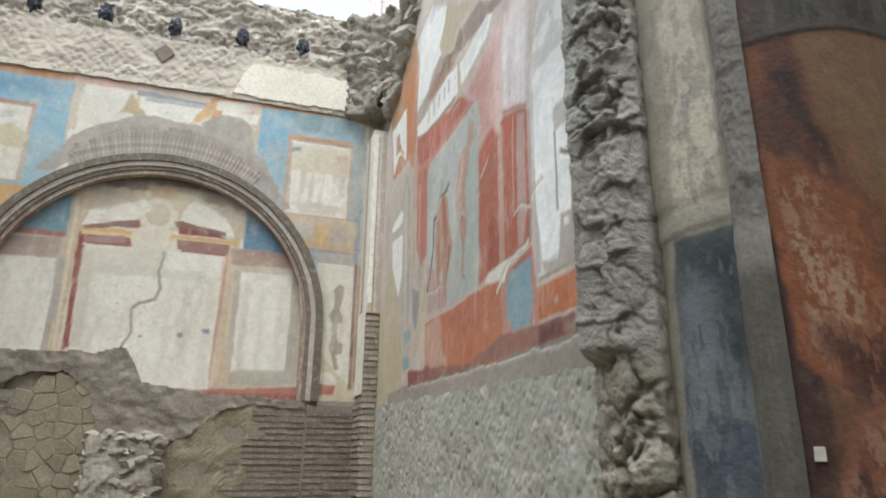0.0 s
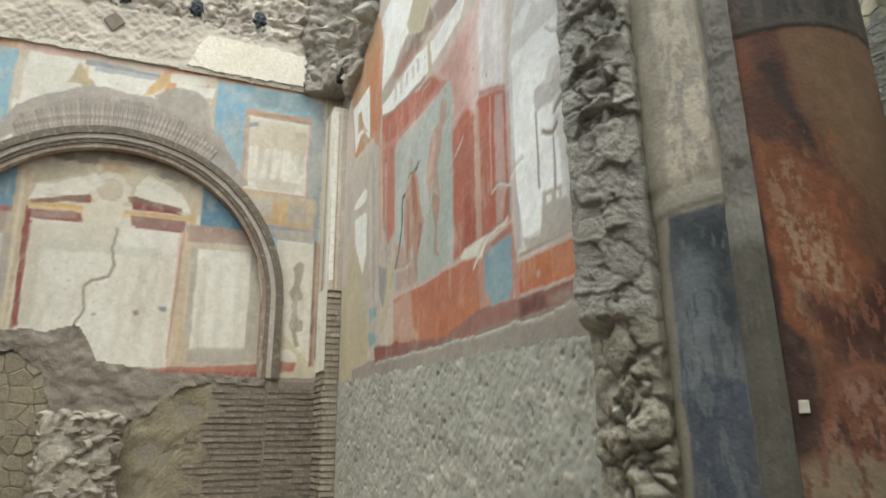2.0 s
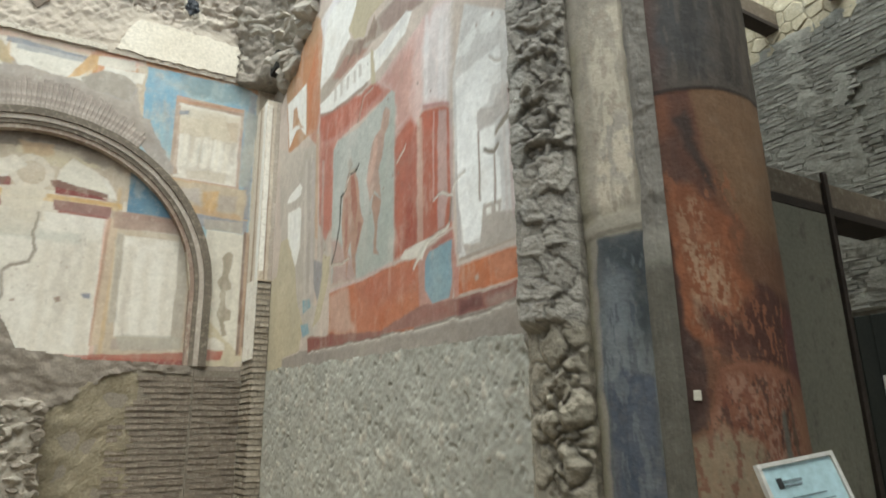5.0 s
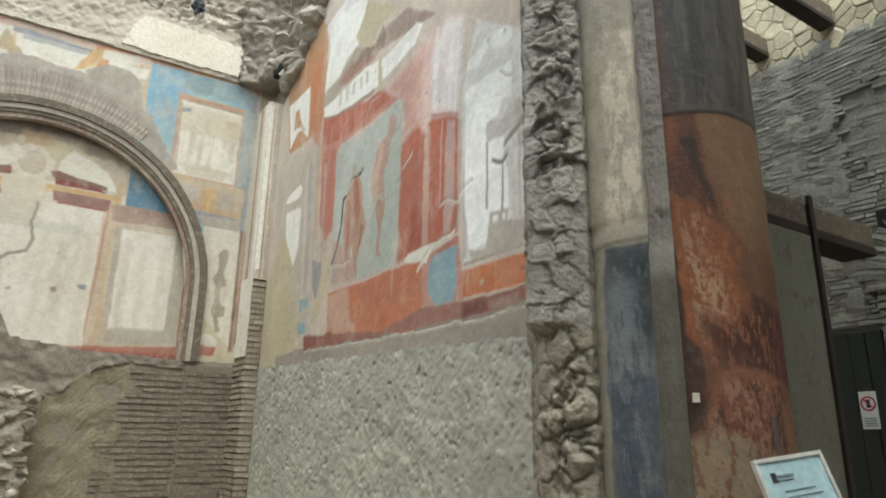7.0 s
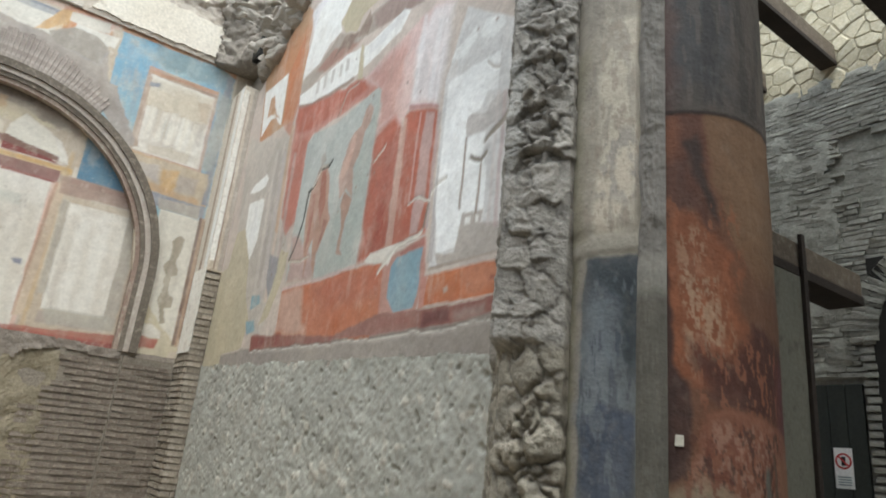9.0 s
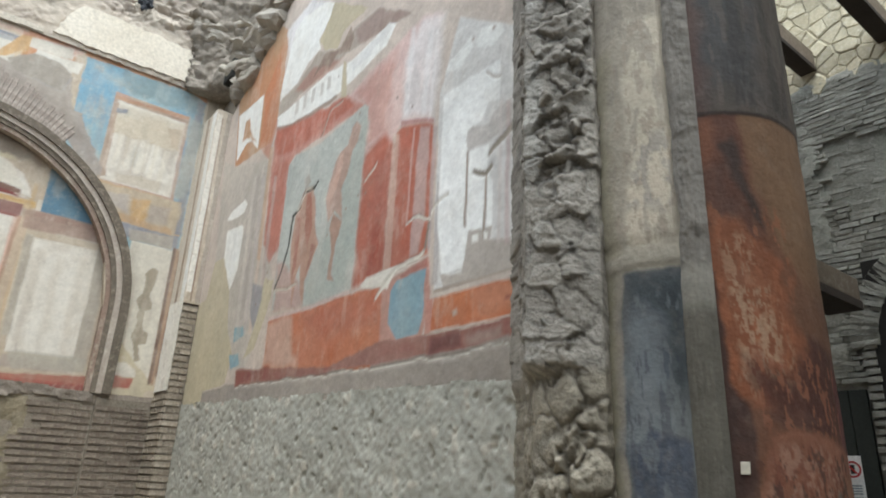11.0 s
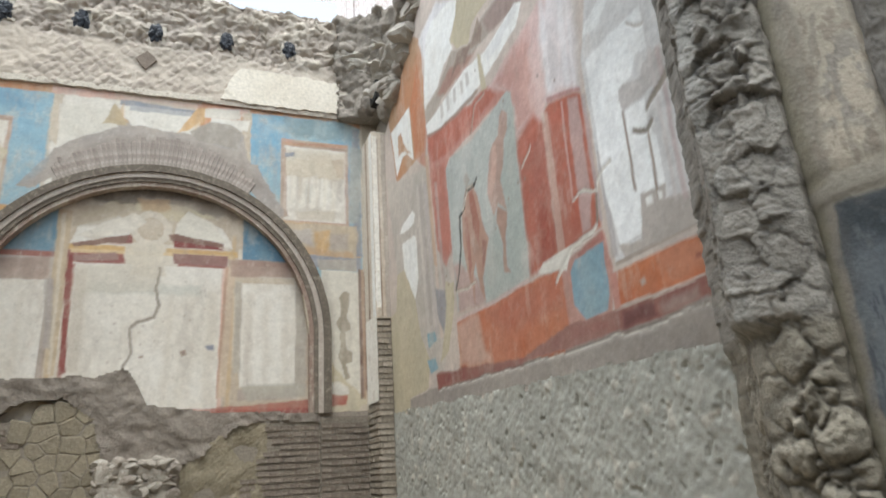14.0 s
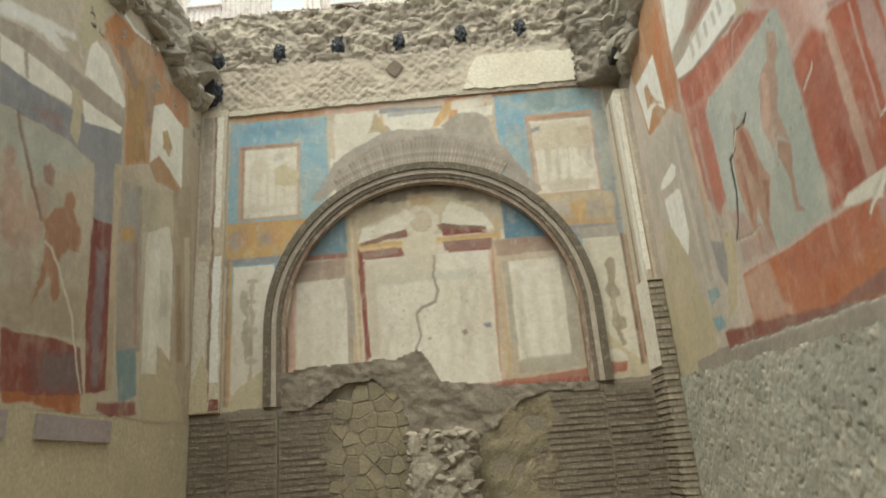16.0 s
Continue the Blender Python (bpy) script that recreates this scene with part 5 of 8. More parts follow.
pn("white_panel", [(0.94, 4.01), (1.37, 4.01), (1.35, 2.69), (1.18, 2.83), (1.05, 2.96), (1.01, 3.21), (1.01, 3.72)], (0.76, 0.72, 0.62), 20, 0.008)
pn("candelabrum", [(1.14, 3.71), (1.19, 3.79), (1.26, 3.78), (1.26, 3.64), (1.22, 3.48), (1.27, 3.41), (1.26, 3.35), (1.2, 3.32), (1.22, 3.13), (1.28, 3.1), (1.28, 3), (1.2, 2.98), (1.26, 2.82), (1.21, 2.81), (1.16, 2.96), (1.12, 3.04), (1.15, 3.17), (1.14, 3.32), (1.1, 3.42), (1.16, 3.52), (1.16, 3.63)], (0.33, 0.28, 0.21), 21, 0.014, soft=0.005)
pn("candelabrum", [(-2.88, 3.75), (-2.79, 3.73), (-2.77, 3.56), (-2.8, 3.44), (-2.74, 3.25), (-2.75, 3.01), (-2.81, 2.95), (-2.85, 3.19), (-2.83, 3.44), (-2.88, 3.56)], (0.36, 0.31, 0.235), 21, 0.03, soft=0.008, strength=0.85)
pn("dark_stripe", [(1.39, 4.02), (1.44, 4.03), (1.49, 2.75), (1.43, 2.66), (1.38, 2.94)], (0.24, 0.17, 0.12), 21, 0.006)
pn("tan_stripe", [(1.45, 4.03), (1.48, 4.02), (1.49, 2.79), (1.46, 2.78)], (0.46, 0.34, 0.22), 22, 0.006)
pn("repair_plaster", [(0.94, 2.96), (1.05, 2.97), (1.32, 2.7), (1.46, 2.54), (0.99, 2.47), (0.91, 2.47)], "buff", 22, 0.012)
pn("white_foot", [(1.02, 2.77), (1.12, 2.78), (1.23, 2.73), (1.24, 2.65), (1.04, 2.65)], "white", 23, 0.012)
pn("red_foot", [(1.01, 2.65), (1.23, 2.64), (1.21, 2.54), (1.04, 2.52)], (0.36, 0.12, 0.085), 23, 0.012)
pn("picture_tone", [(0.53, 5.49), (1.24, 5.5), (1.22, 5.15), (0.52, 5.15)], (0.62, 0.55, 0.43), 20, 0.03, soft=0.03, strength=0.8)
pn("picture_line", [(0.61, 5.14), (0.66, 5.14), (0.64, 4.78), (0.59, 4.77)], (0.8, 0.76, 0.66), 21, 0.01, soft=0.012, strength=0.75)
pn("picture_line", [(0.73, 5.13), (0.78, 5.14), (0.76, 4.77), (0.71, 4.76)], (0.8, 0.76, 0.66), 21, 0.01, soft=0.012, strength=0.75)
pn("picture_line", [(0.85, 5.13), (0.9, 5.13), (0.88, 4.76), (0.82, 4.75)], (0.8, 0.76, 0.66), 21, 0.01, soft=0.012, strength=0.75)
pn("picture_line", [(0.98, 5.12), (1.03, 5.12), (1, 4.76), (0.95, 4.75)], (0.8, 0.76, 0.66), 21, 0.01, soft=0.012, strength=0.75)
pn("picture_line", [(1.08, 5.12), (1.14, 5.12), (1.11, 4.75), (1.05, 4.74)], (0.8, 0.76, 0.66), 21, 0.01, soft=0.012, strength=0.75)
pn("picture_line", [(0.69, 5.18), (0.71, 5.18), (0.68, 4.75), (0.65, 4.75)], (0.5, 0.44, 0.35), 21, 0.01, soft=0.01, strength=0.5)
pn("picture_line", [(0.81, 5.17), (0.83, 5.17), (0.8, 4.74), (0.77, 4.74)], (0.5, 0.44, 0.35), 21, 0.01, soft=0.01, strength=0.5)
pn("picture_line", [(0.93, 5.17), (0.95, 5.17), (0.92, 4.73), (0.89, 4.74)], (0.5, 0.44, 0.35), 21, 0.01, soft=0.01, strength=0.5)
pn("picture_blue", [(0.53, 5.44), (0.63, 5.46), (0.63, 5.4), (0.53, 5.38)], "slate", 22, 0.012)
pn("picture_brown", [(1.07, 5.4), (1.23, 5.43), (1.22, 5.14), (1.12, 5.19)], (0.44, 0.35, 0.26), 22, 0.03, soft=0.015, strength=0.8)
pn("picture_low", [(0.66, 4.71), (1.1, 4.76), (1.09, 4.61), (0.69, 4.61)], (0.5, 0.44, 0.35), 21, 0.03, soft=0.015, strength=0.8)
pn("frame_line", [(0.49, 5.58), (1.26, 5.62), (1.26, 5.58), (0.49, 5.53)], (0.44, 0.27, 0.18), 20, 0.006)
pn("frame_line", [(0.51, 5.5), (0.54, 5.5), (0.56, 4.63), (0.52, 4.63)], (0.4, 0.29, 0.22), 20, 0.008, strength=0.8)
pn("teal", [(0.5, 5.91), (1.33, 5.9), (1.37, 5.67), (0.52, 5.68)], (0.24, 0.315, 0.325), 20, 0.04, soft=0.03, strength=0.85)
pn("teal_margin", [(1.3, 5.6), (1.46, 5.59), (1.38, 4.62), (1.27, 4.62)], (0.33, 0.345, 0.32), 20, 0.02, soft=0.02, strength=0.9)
pn("band_ground", [(0.55, 4.56), (1.37, 4.58), (1.35, 4.18), (0.81, 4.21), (0.66, 4.38)], (0.45, 0.37, 0.27), 20, 0.02, soft=0.012)
pn("band_ochre", [(0.87, 4.47), (1.03, 4.5), (1.05, 4.22), (0.89, 4.23)], (0.52, 0.34, 0.16), 21, 0.03, soft=0.015)
pn("band_grey", [(0.61, 4.48), (0.83, 4.5), (0.85, 4.3), (0.69, 4.34)], (0.4, 0.355, 0.32), 21, 0.02, soft=0.02)
pn("band_grey", [(1.05, 4.46), (1.26, 4.48), (1.24, 4.28), (1.04, 4.29)], (0.39, 0.33, 0.275), 21, 0.02, soft=0.02)
pn("band_rust", [(0.69, 4.29), (1.3, 4.25), (1.32, 4.18), (0.78, 4.2)], (0.48, 0.31, 0.17), 21, 0.02, soft=0.012, strength=0.7)
pn("band_line", [(0.9, 4.14), (1.35, 4.17), (1.35, 4.03), (0.92, 4.02)], (0.4, 0.36, 0.31), 21, 0.012)
pn("centre_white", [(-1.81, 5.72), (-1.3, 5.73), (-1.24, 5.53), (-1.6, 5.35), (-1.79, 5.38)], (0.78, 0.74, 0.65), 20, 0.014)
pn("centre_white", [(-1.12, 5.74), (-0.42, 5.74), (-0.64, 5.55), (-0.97, 5.61)], (0.8, 0.77, 0.69), 20, 0.014)
pn("centre_white", [(-0.39, 5.88), (0, 5.92), (0.02, 5.79), (-0.38, 5.77)], (0.76, 0.71, 0.62), 20, 0.012)
pn("centre_white", [(-0.1, 5.76), (0.12, 5.79), (0.11, 5.66), (-0.03, 5.66)], (0.8, 0.77, 0.69), 20, 0.012)
pn("grey_line", [(-1.15, 5.81), (-0.52, 5.82), (-0.52, 5.76), (-1.15, 5.75)], (0.4, 0.4, 0.4), 21, 0.012, soft=0.008)
pn("ochre_tuft", [(-1.39, 5.55), (-1.3, 5.82), (-1.2, 5.7), (-1.15, 5.56)], (0.44, 0.35, 0.22), 22, 0.02, soft=0.012)
pn("ochre_tuft", [(-0.66, 5.53), (-0.43, 5.93), (-0.37, 5.91), (-0.39, 5.74), (-0.53, 5.58)], (0.56, 0.37, 0.19), 22, 0.016, soft=0.01)
pn("rust_line", [(-0.46, 5.93), (0.13, 6.01), (0.13, 5.96), (-0.45, 5.88)], (0.52, 0.28, 0.18), 22, 0.01)
pn("rust_line", [(-3.09, 5.9), (-1.97, 6), (-1.9, 5.92), (-3.06, 5.84)], (0.52, 0.33, 0.2), 22, 0.012, strength=0.85)
pn("grey_dome", [(-0.53, 5.56), (-0.3, 5.73), (-0.09, 5.72), (0.05, 5.63), (-0.01, 5.41), (-0.44, 5.46)], (0.32, 0.285, 0.24), 22, 0.02, soft=0.01)
pn("mortar_tone", [(-1.75, 5.1), (-1.24, 5.43), (-0.58, 5.44), (0.02, 5.38), (0.31, 4.94), (-0.59, 5.06), (-0.99, 5.08), (-1.51, 4.91)], (0.31, 0.27, 0.23), 22, 0.03, soft=0.03, strength=0.7)
pn("dark_stripe", rect(1.365, 1.395, 2.6, 4.05), (0.15, 0.09, 0.07), 25, 0.006)
pn("rust_stripe", rect(1.40, 1.425, 2.6, 4.05), (0.40, 0.25, 0.16), 25, 0.006)
for i, (u, z, w, h, c) in enumerate(((-2.7, 5.2, 0.10, 0.12, "tan"), (-2.45, 5.35, 0.06, 0.05, "slate"), (-2.6, 4.72, 0.25, 0.04, "tan"), (0.62, 5.42, 0.07, 0.05, "blue"), (0.95, 5.40, 0.16, 0.06, "ochre"), (1.1, 5.2, 0.08, 0.14, "tan"), (0.7, 5.1, 0.06, 0.18, "tan"), (0.9, 4.72, 0.3, 0.06, "taupe"), (1.15, 5.05, 0.05, 0.2, "taupe"), (0.8, 4.95, 0.05, 0.12, "sage"))):
    pn("faded_shape", oval(u, z, w, h), c, 8, 0.05, soft=0.04, strength=0.5)
for u0, u1 in ((-3.0, -2.3),):
    for i in range(6):
        c = u0 + (u1 - u0) * (i + 0.5) / 6
        pn("band_mottle", oval(c, 4.34, 0.09, 0.10), ("slate", "rust", "ochre")[i % 3], 8, 0.08, soft=0.05, strength=0.7)
pn("blue_cloud", oval(-2.45, 5.70, 0.4, 0.10), "blue_dark", 8, 0.06, soft=0.08, strength=0.5)
pn("blue_cloud", oval(-2.02, 5.2, 0.12, 0.35), "blue", 8, 0.06, soft=0.08, strength=0.7)
pn("blue_cloud", oval(0.75, 5.75, 0.4, 0.09), "sage", 8, 0.06, soft=0.06, strength=0.5)
pn("blue_cloud", oval(1.34, 5.1, 0.06, 0.5), "slate", 8, 0.06, soft=0.06, strength=0.6)

# the arch moulding: stepped ring, standing proud of the wall
ring = holder("arch_moulding", "weathered grey stucco arch moulding over the lunette", "moulding", "structure")


def ring_piece(r0, r1, d0, d1, mat, foot):
    """One step of the moulding between two radii, with its straight legs."""
    n = 72
    path = [(-1, foot)] + [(a, None) for a in range(n + 1)] + [(n + 1, foot)]
    bm = bmesh.new()
    rows = []
    for a, f in path:
        row = []
        for r, d in ((r0, d0), (r0, d1), (r1, d1), (r1, d0)):
            if f is None:
                t = radians(180 * a / n)
                p = (ARCH_X + r * math.cos(t), SPRING + r * math.sin(t))
            else:
                p = (ARCH_X + (r if a < 0 else -r), f)
            w = 0.004 * noise.noise(Vector((p[0] * 6, p[1] * 6, r * 5)))
            row.append(bm.verts.new(on_north(p[0] + w, p[1] + w, d + w)))
        rows.append(row)
    for i in range(len(rows) - 1):
        for k in range(4):
            bm.faces.new((rows[i][k], rows[i + 1][k], rows[i + 1][(k + 1) % 4], rows[i][(k + 1) % 4]))
    bm.faces.new(rows[0])
    bm.faces.new(rows[-1])
    return part("moulding_step", bm, M[mat], ring)


ring_piece(1.74, 1.82, -0.02, 0.075, "moulding", 2.46)
ring_piece(1.685, 1.745, -0.02, 0.05, "taupe", 2.46)
ring_piece(1.64, 1.69, -0.02, 0.035, "moulding", 2.46)
ring_piece(1.595, 1.645, -0.08, 0.015, "brown", 2.46)

# the lunette
def pl(name, pts, mat, level, amp=0.012, label="", soft=0.007, strength=1.0):
    return paint(name, north, on_lunette, pts, mat, level, amp, label, soft=soft, strength=strength)


def inside_arch(u0, u1, z0, r=1.66):
    """The field between u0 and u1 from z0 up to the arch."""
    half = math.sqrt(max(0.0, r * r - max(0.0, z0 - SPRING) ** 2)) - 0.01
    u0, u1 = max(u0, ARCH_X - half), min(u1, ARCH_X + half)
    up = []
    for i in range(25):
        u = u1 + (u0 - u1) * i / 24
        up.append((u, max(z0 + 0.005, SPRING + math.sqrt(max(r * r - (u - ARCH_X) ** 2, 0.0)))))
    return [(u0, z0), (u1, z0)] + up


pl("lunette_ground", inside_arch(-2.44, 0.88, 2.44), "cream", 1, 0.0, "cream lunette plaster")
pl("upper_tan", inside_arch(-1.75, 0.22, 4.25), "tan", 2, 0.01)
# soot at the apex, together with painted shade from the arch's soffit
pl("soot", inside_arch(-1.7, 0.25, 4.62), "mortar_dark", 3, 0.09, soft=0.05, strength=0.8)
pl("buff_patch", [(-1.5, 4.5), (-1.2, 4.72), (-0.9, 4.7), (-0.6, 4.72), (-0.2, 4.6), (-0.5, 4.5), (-0.8, 4.6), (-1.1, 4.62)], "buff", 4, 0.03)
pl("blue_field", inside_arch(-2.36, -1.68, 4.10), "blue_dark", 2, 0.01, "deep blue painted corner field")
pl("blue_field", inside_arch(0.10, 0.80, 4.12), "blue_dark", 2, 0.01, "deep blue painted corner field")
for u0, u1 in ((-2.40, -1.66), (0.06, 0.86)):
    pl("taupe_band", rect(u0, u1, 3.94, 4.11), "taupe", 3, 0.008)
    pl("red_line", rect(u0, u1, 4.06, 4.12), "purple", 4, 0.006)
pl("side_field", rect(-2.43, -1.66, 2.80, 3.94), "pink", 2, 0.008)
pl("side_panel", rect(-2.28, -1.70, 2.78, 3.83), "white", 3, 0.008, "white side panel")
pl("side_shade", rect(-1.72, -1.63, 2.8, 3.94), "taupe", 3, 0.008)
pl("side_field", rect(0.04, 0.86, 2.50, 3.94), "tan", 2, 0.008)
pl("side_panel", rect(0.11, 0.68, 2.76, 3.86), "white", 3, 0.008, "white side panel")
pl("side_shade", rect(0.68, 0.78, 2.70, 3.92), "taupe", 3, 0.01)
pl("side_shade", rect(0.10, 0.70, 2.62, 2.74), "taupe", 3, 0.012)
for u in (-1.63, 0.0):
    pl("ochre_column", rect(u - 0.04, u + 0.06, 2.52, 4.40), "tan", 3, 0.006)
    pl("ochre_column", rect(u - 0.015, u + 0.025, 2.52, 4.40), "ochre", 4, 0.01, soft=0.012, strength=0.5)
    pl("ochre_column", rect(u - 0.05, u - 0.035, 2.52, 4.30), "brown", 4, 0.006, soft=0.008, strength=0.5)
pl("red_line", rect(-1.54, -1.50, 2.86, 4.0), "purple", 4, 0.006)
pl("red_line", rect(-0.10, -0.05, 2.55, 4.02), "pink", 4, 0.006)
pl("centre_panel", rect(-1.50, -0.10, 2.50, 4.02), "white", 3, 0.008, "white centre panel with a long crack")
pl("centre_shade", rect(-1.42, -0.30, 3.70, 3.82), "sage", 4, 0.02, soft=0.03, strength=0.45)
for u0, z0, w, h in ((-1.46, 2.9, 0.10, 0.85), (-0.24, 2.6, 0.10, 1.15), (-0.62, 2.6, 0.05, 1.1), (-2.2, 2.8, 0.08, 0.9), (-1.95, 2.9, 0.05, 0.8), (0.16, 2.8, 0.06, 0.95), (0.35, 2.8, 0.04, 0.9), (0.55, 2.8, 0.05, 0.95)):
    pl("panel_tone", rect(u0, u0 + w, z0, z0 + h), "tan", 4, 0.02, soft=0.04, strength=0.35)
for u, z, w, h in ((-1.35, 4.32, 0.12, 0.06), (-0.3, 4.45, 0.12, 0.04), (-1.6, 4.55, 0.10, 0.12), (0.05, 4.5, 0.06, 0.15), (-0.55, 4.68, 0.2, 0.05)):
    pl("pediment_tone", oval(u, z, w, h), "tan", 8, 0.04, soft=0.03, strength=0.6)
pl("entablature", rect(-1.62, 0.05, 4.15, 4.21), "ochre", 5, 0.008)
pl("entablature", rect(-1.58, -1.05, 4.02, 4.15), "purple", 4, 0.012)
pl("entablature", rect(-0.55, -0.06, 4.02, 4.15), "purple", 4, 0.012)
pl("pediment", [(-1.58, 4.22), (-1.05, 4.30), (-1.0, 4.45), (-1.15, 4.55), (-1.5, 4.42)], "white", 5, 0.02)
pl("pediment", [(0.0, 4.24), (-0.52, 4.36), (-0.55, 4.42), (-0.42, 4.60), (-0.1, 4.46)], "white", 5, 0.02)
pl("pediment_edge", [(-0.05, 4.22), (-0.60, 4.22), (-0.62, 4.36), (-0.5, 4.36)], "maroon", 6, 0.01)
pl("pediment_edge", [(-1.55, 4.22), (-1.0, 4.24), (-1.0, 4.34), (-1.12, 4.32)], "maroon", 6, 0.012)
pl("centre_ring", oval(-0.83, 4.42, 0.2, 0.2, 20), "cream", 7, 0.02)
pl("centre_ring", oval(-0.83, 4.42, 0.13, 0.13, 18), "tan", 8, 0.02)
pl("centre_neck", [(-1.0, 3.9), (-0.66, 3.9), (-0.7, 4.25), (-0.98, 4.25)], "cream", 7, 0.03)
pl("red_foot", [(-0.4, 2.44), (0.84, 2.44), (0.84, 2.54), (-0.1, 2.53)], "maroon", 5, 0.015)
for j in range(14):
    r0 = random.Random(j)
    pl("speck", oval(r0.uniform(-1.4, -0.2), r0.uniform(2.95, 3.6), 0.012, 0.01, 7), "brown", 9, 0.01, soft=0.01, strength=0.8)

# darker crescent along the arch: soot plus the soffit's shadow, both as colour
pl("soot", [(-1.62, 4.75), (-1, 4.95), (-0.6, 4.97), (-0.08, 4.86), (0.31, 4.57), (-0.02, 4.72), (-0.61, 4.79), (-1, 4.78), (-1.27, 4.68)], (0.13, 0.105, 0.085), 20, 0.03, soft=0.03, strength=0.9)
pl("soot", [(-1.33, 4.75), (-1, 4.82), (-0.91, 4.71), (-1.14, 4.66)], (0.17, 0.14, 0.11), 21, 0.04, soft=0.015, strength=0.8)
pl("ochre_gap", [(-1, 4.75), (-0.68, 4.77), (-0.68, 4.62), (-0.94, 4.61)], (0.47, 0.33, 0.2), 21, 0.03, soft=0.02, strength=0.8)
pl("tan_top", [(-1.52, 4.62), (-1, 4.72), (-1.01, 4.6), (-1.33, 4.43), (-1.56, 4.4)], (0.42, 0.35, 0.26), 20, 0.02, soft=0.02, strength=0.8)
pl("maroon_line", [(-1.59, 4.1), (-1.53, 4.09), (-1.47, 2.91), (-1.52, 2.89)], "maroon", 20, 0.006)
pl("ochre_column", [(-1.71, 4.58), (-1.58, 4.57), (-1.56, 2.89), (-1.65, 2.9)], (0.48, 0.38, 0.26), 20, 0.008)
pl("ochre_line", [(-1.67, 4.54), (-1.63, 4.54), (-1.59, 2.9), (-1.62, 2.91)], (0.6, 0.53, 0.42), 21, 0.008, soft=0.008, strength=0.8)
pl("side_top", [(-2.51, 3.99), (-1.72, 4.06), (-1.72, 3.83), (-2.47, 3.8)], (0.4, 0.31, 0.255), 20, 0.012, soft=0.012)
pl("side_edge", [(-2.51, 3.82), (-2.32, 3.81), (-2.29, 2.87), (-2.5, 2.88)], (0.49, 0.35, 0.28), 20, 0.012, soft=0.012, strength=0.9)
pl("side_shade", [(-1.75, 3.84), (-1.67, 3.84), (-1.62, 3.14), (-1.68, 3.14)], (0.38, 0.335, 0.3), 21, 0.014, soft=0.012, strength=0.9)
pl("centre_top", [(-1.5, 4.01), (-0.71, 4.01), (-0.72, 3.73), (-1.47, 3.7)], (0.57, 0.52, 0.42), 20, 0.02, soft=0.02, strength=0.65)
pl("centre_side", [(-1.51, 3.96), (-1.39, 3.95), (-1.37, 2.93), (-1.47, 2.93)], (0.55, 0.49, 0.4), 20, 0.014, soft=0.015, strength=0.75)
pl("right_post", [(-0.07, 4.04), (0.03, 4.04), (-0.02, 2.66), (-0.1, 2.64)], (0.53, 0.42, 0.31), 20, 0.008)
pl("right_line", [(-0.07, 4.04), (-0.04, 4.04), (-0.09, 2.65), (-0.11, 2.64)], (0.42, 0.26, 0.19), 21, 0.006, soft=0.008, strength=0.8)
pl("right_shade", [(0.04, 3.88), (0.11, 3.88), (0.12, 2.9), (0.05, 2.9)], (0.41, 0.37, 0.31), 20, 0.012, soft=0.015, strength=0.9)
pl("right_shade", [(0.68, 3.93), (0.79, 3.93), (0.8, 2.74), (0.68, 2.75)], (0.39, 0.35, 0.29), 20, 0.012, soft=0.015, strength=0.9)
pl("right_edge", [(0.8, 3.95), (0.9, 3.75), (0.93, 2.98), (0.91, 2.72), (0.8, 2.73)], (0.46, 0.355, 0.265), 20, 0.012, soft=0.012, strength=0.9)
pl("right_low", [(0.12, 2.77), (0.8, 2.79), (0.78, 2.65), (0.2, 2.62)], (0.41, 0.38, 0.32), 20, 0.014, soft=0.012, strength=0.85)
pl("right_top", [(-0.03, 4.13), (0.78, 4.13), (0.83, 3.96), (-0.01, 3.93)], (0.355, 0.255, 0.205), 20, 0.01, soft=0.01, strength=0.9)
pl("red_foot", [(-0.68, 2.54), (-0.11, 2.55), (0.87, 2.62), (0.9, 2.52), (0.25, 2.5), (-0.35, 2.48)], (0.34, 0.115, 0.085), 20, 0.014, soft=0.01, strength=0.85)
pl("pediment", [(-0.59, 4.48), (-0.48, 4.65), (-0.23, 4.53), (-0.07, 4.31), (-0.6, 4.37)], (0.78, 0.74, 0.64), 20, 0.012)
pl("pediment", [(-1.54, 4.3), (-1.33, 4.42), (-1.01, 4.58), (-0.88, 4.49), (-1.01, 4.37), (-1.27, 4.31)], (0.76, 0.71, 0.61), 20, 0.014)
pl("pediment_edge", [(-0.66, 4.37), (-0.59, 4.38), (-0.1, 4.3), (-0.1, 4.25), (-0.63, 4.3)], (0.2, 0.12, 0.095), 22, 0.008)
pl("pediment_edge", [(-1.56, 4.21), (-1.21, 4.31), (-1.04, 4.34), (-1.06, 4.25), (-1.18, 4.24), (-1.53, 4.18)], (0.22, 0.14, 0.11), 22, 0.01)
pl("entablature", [(-1.56, 4.16), (0.01, 4.17), (0, 4.13), (-1.55, 4.12)], (0.56, 0.42, 0.25), 21, 0.008)
pl("entablature", [(-0.61, 4.16), (-0.05, 4.16), (-0.05, 4.04), (-0.59, 4.05)], (0.26, 0.15, 0.13), 21, 0.01)
pl("entablature", [(-1.53, 4.09), (-1.14, 4.14), (-1.11, 4.06), (-1.51, 4.03)], (0.3, 0.2, 0.17), 21, 0.012)
pl("neck", [(-1.07, 4.24), (-0.7, 4.25), (-0.71, 4.03), (-1.05, 4.01)], (0.64, 0.58, 0.47), 22, 0.02, soft=0.012, strength=0.9)
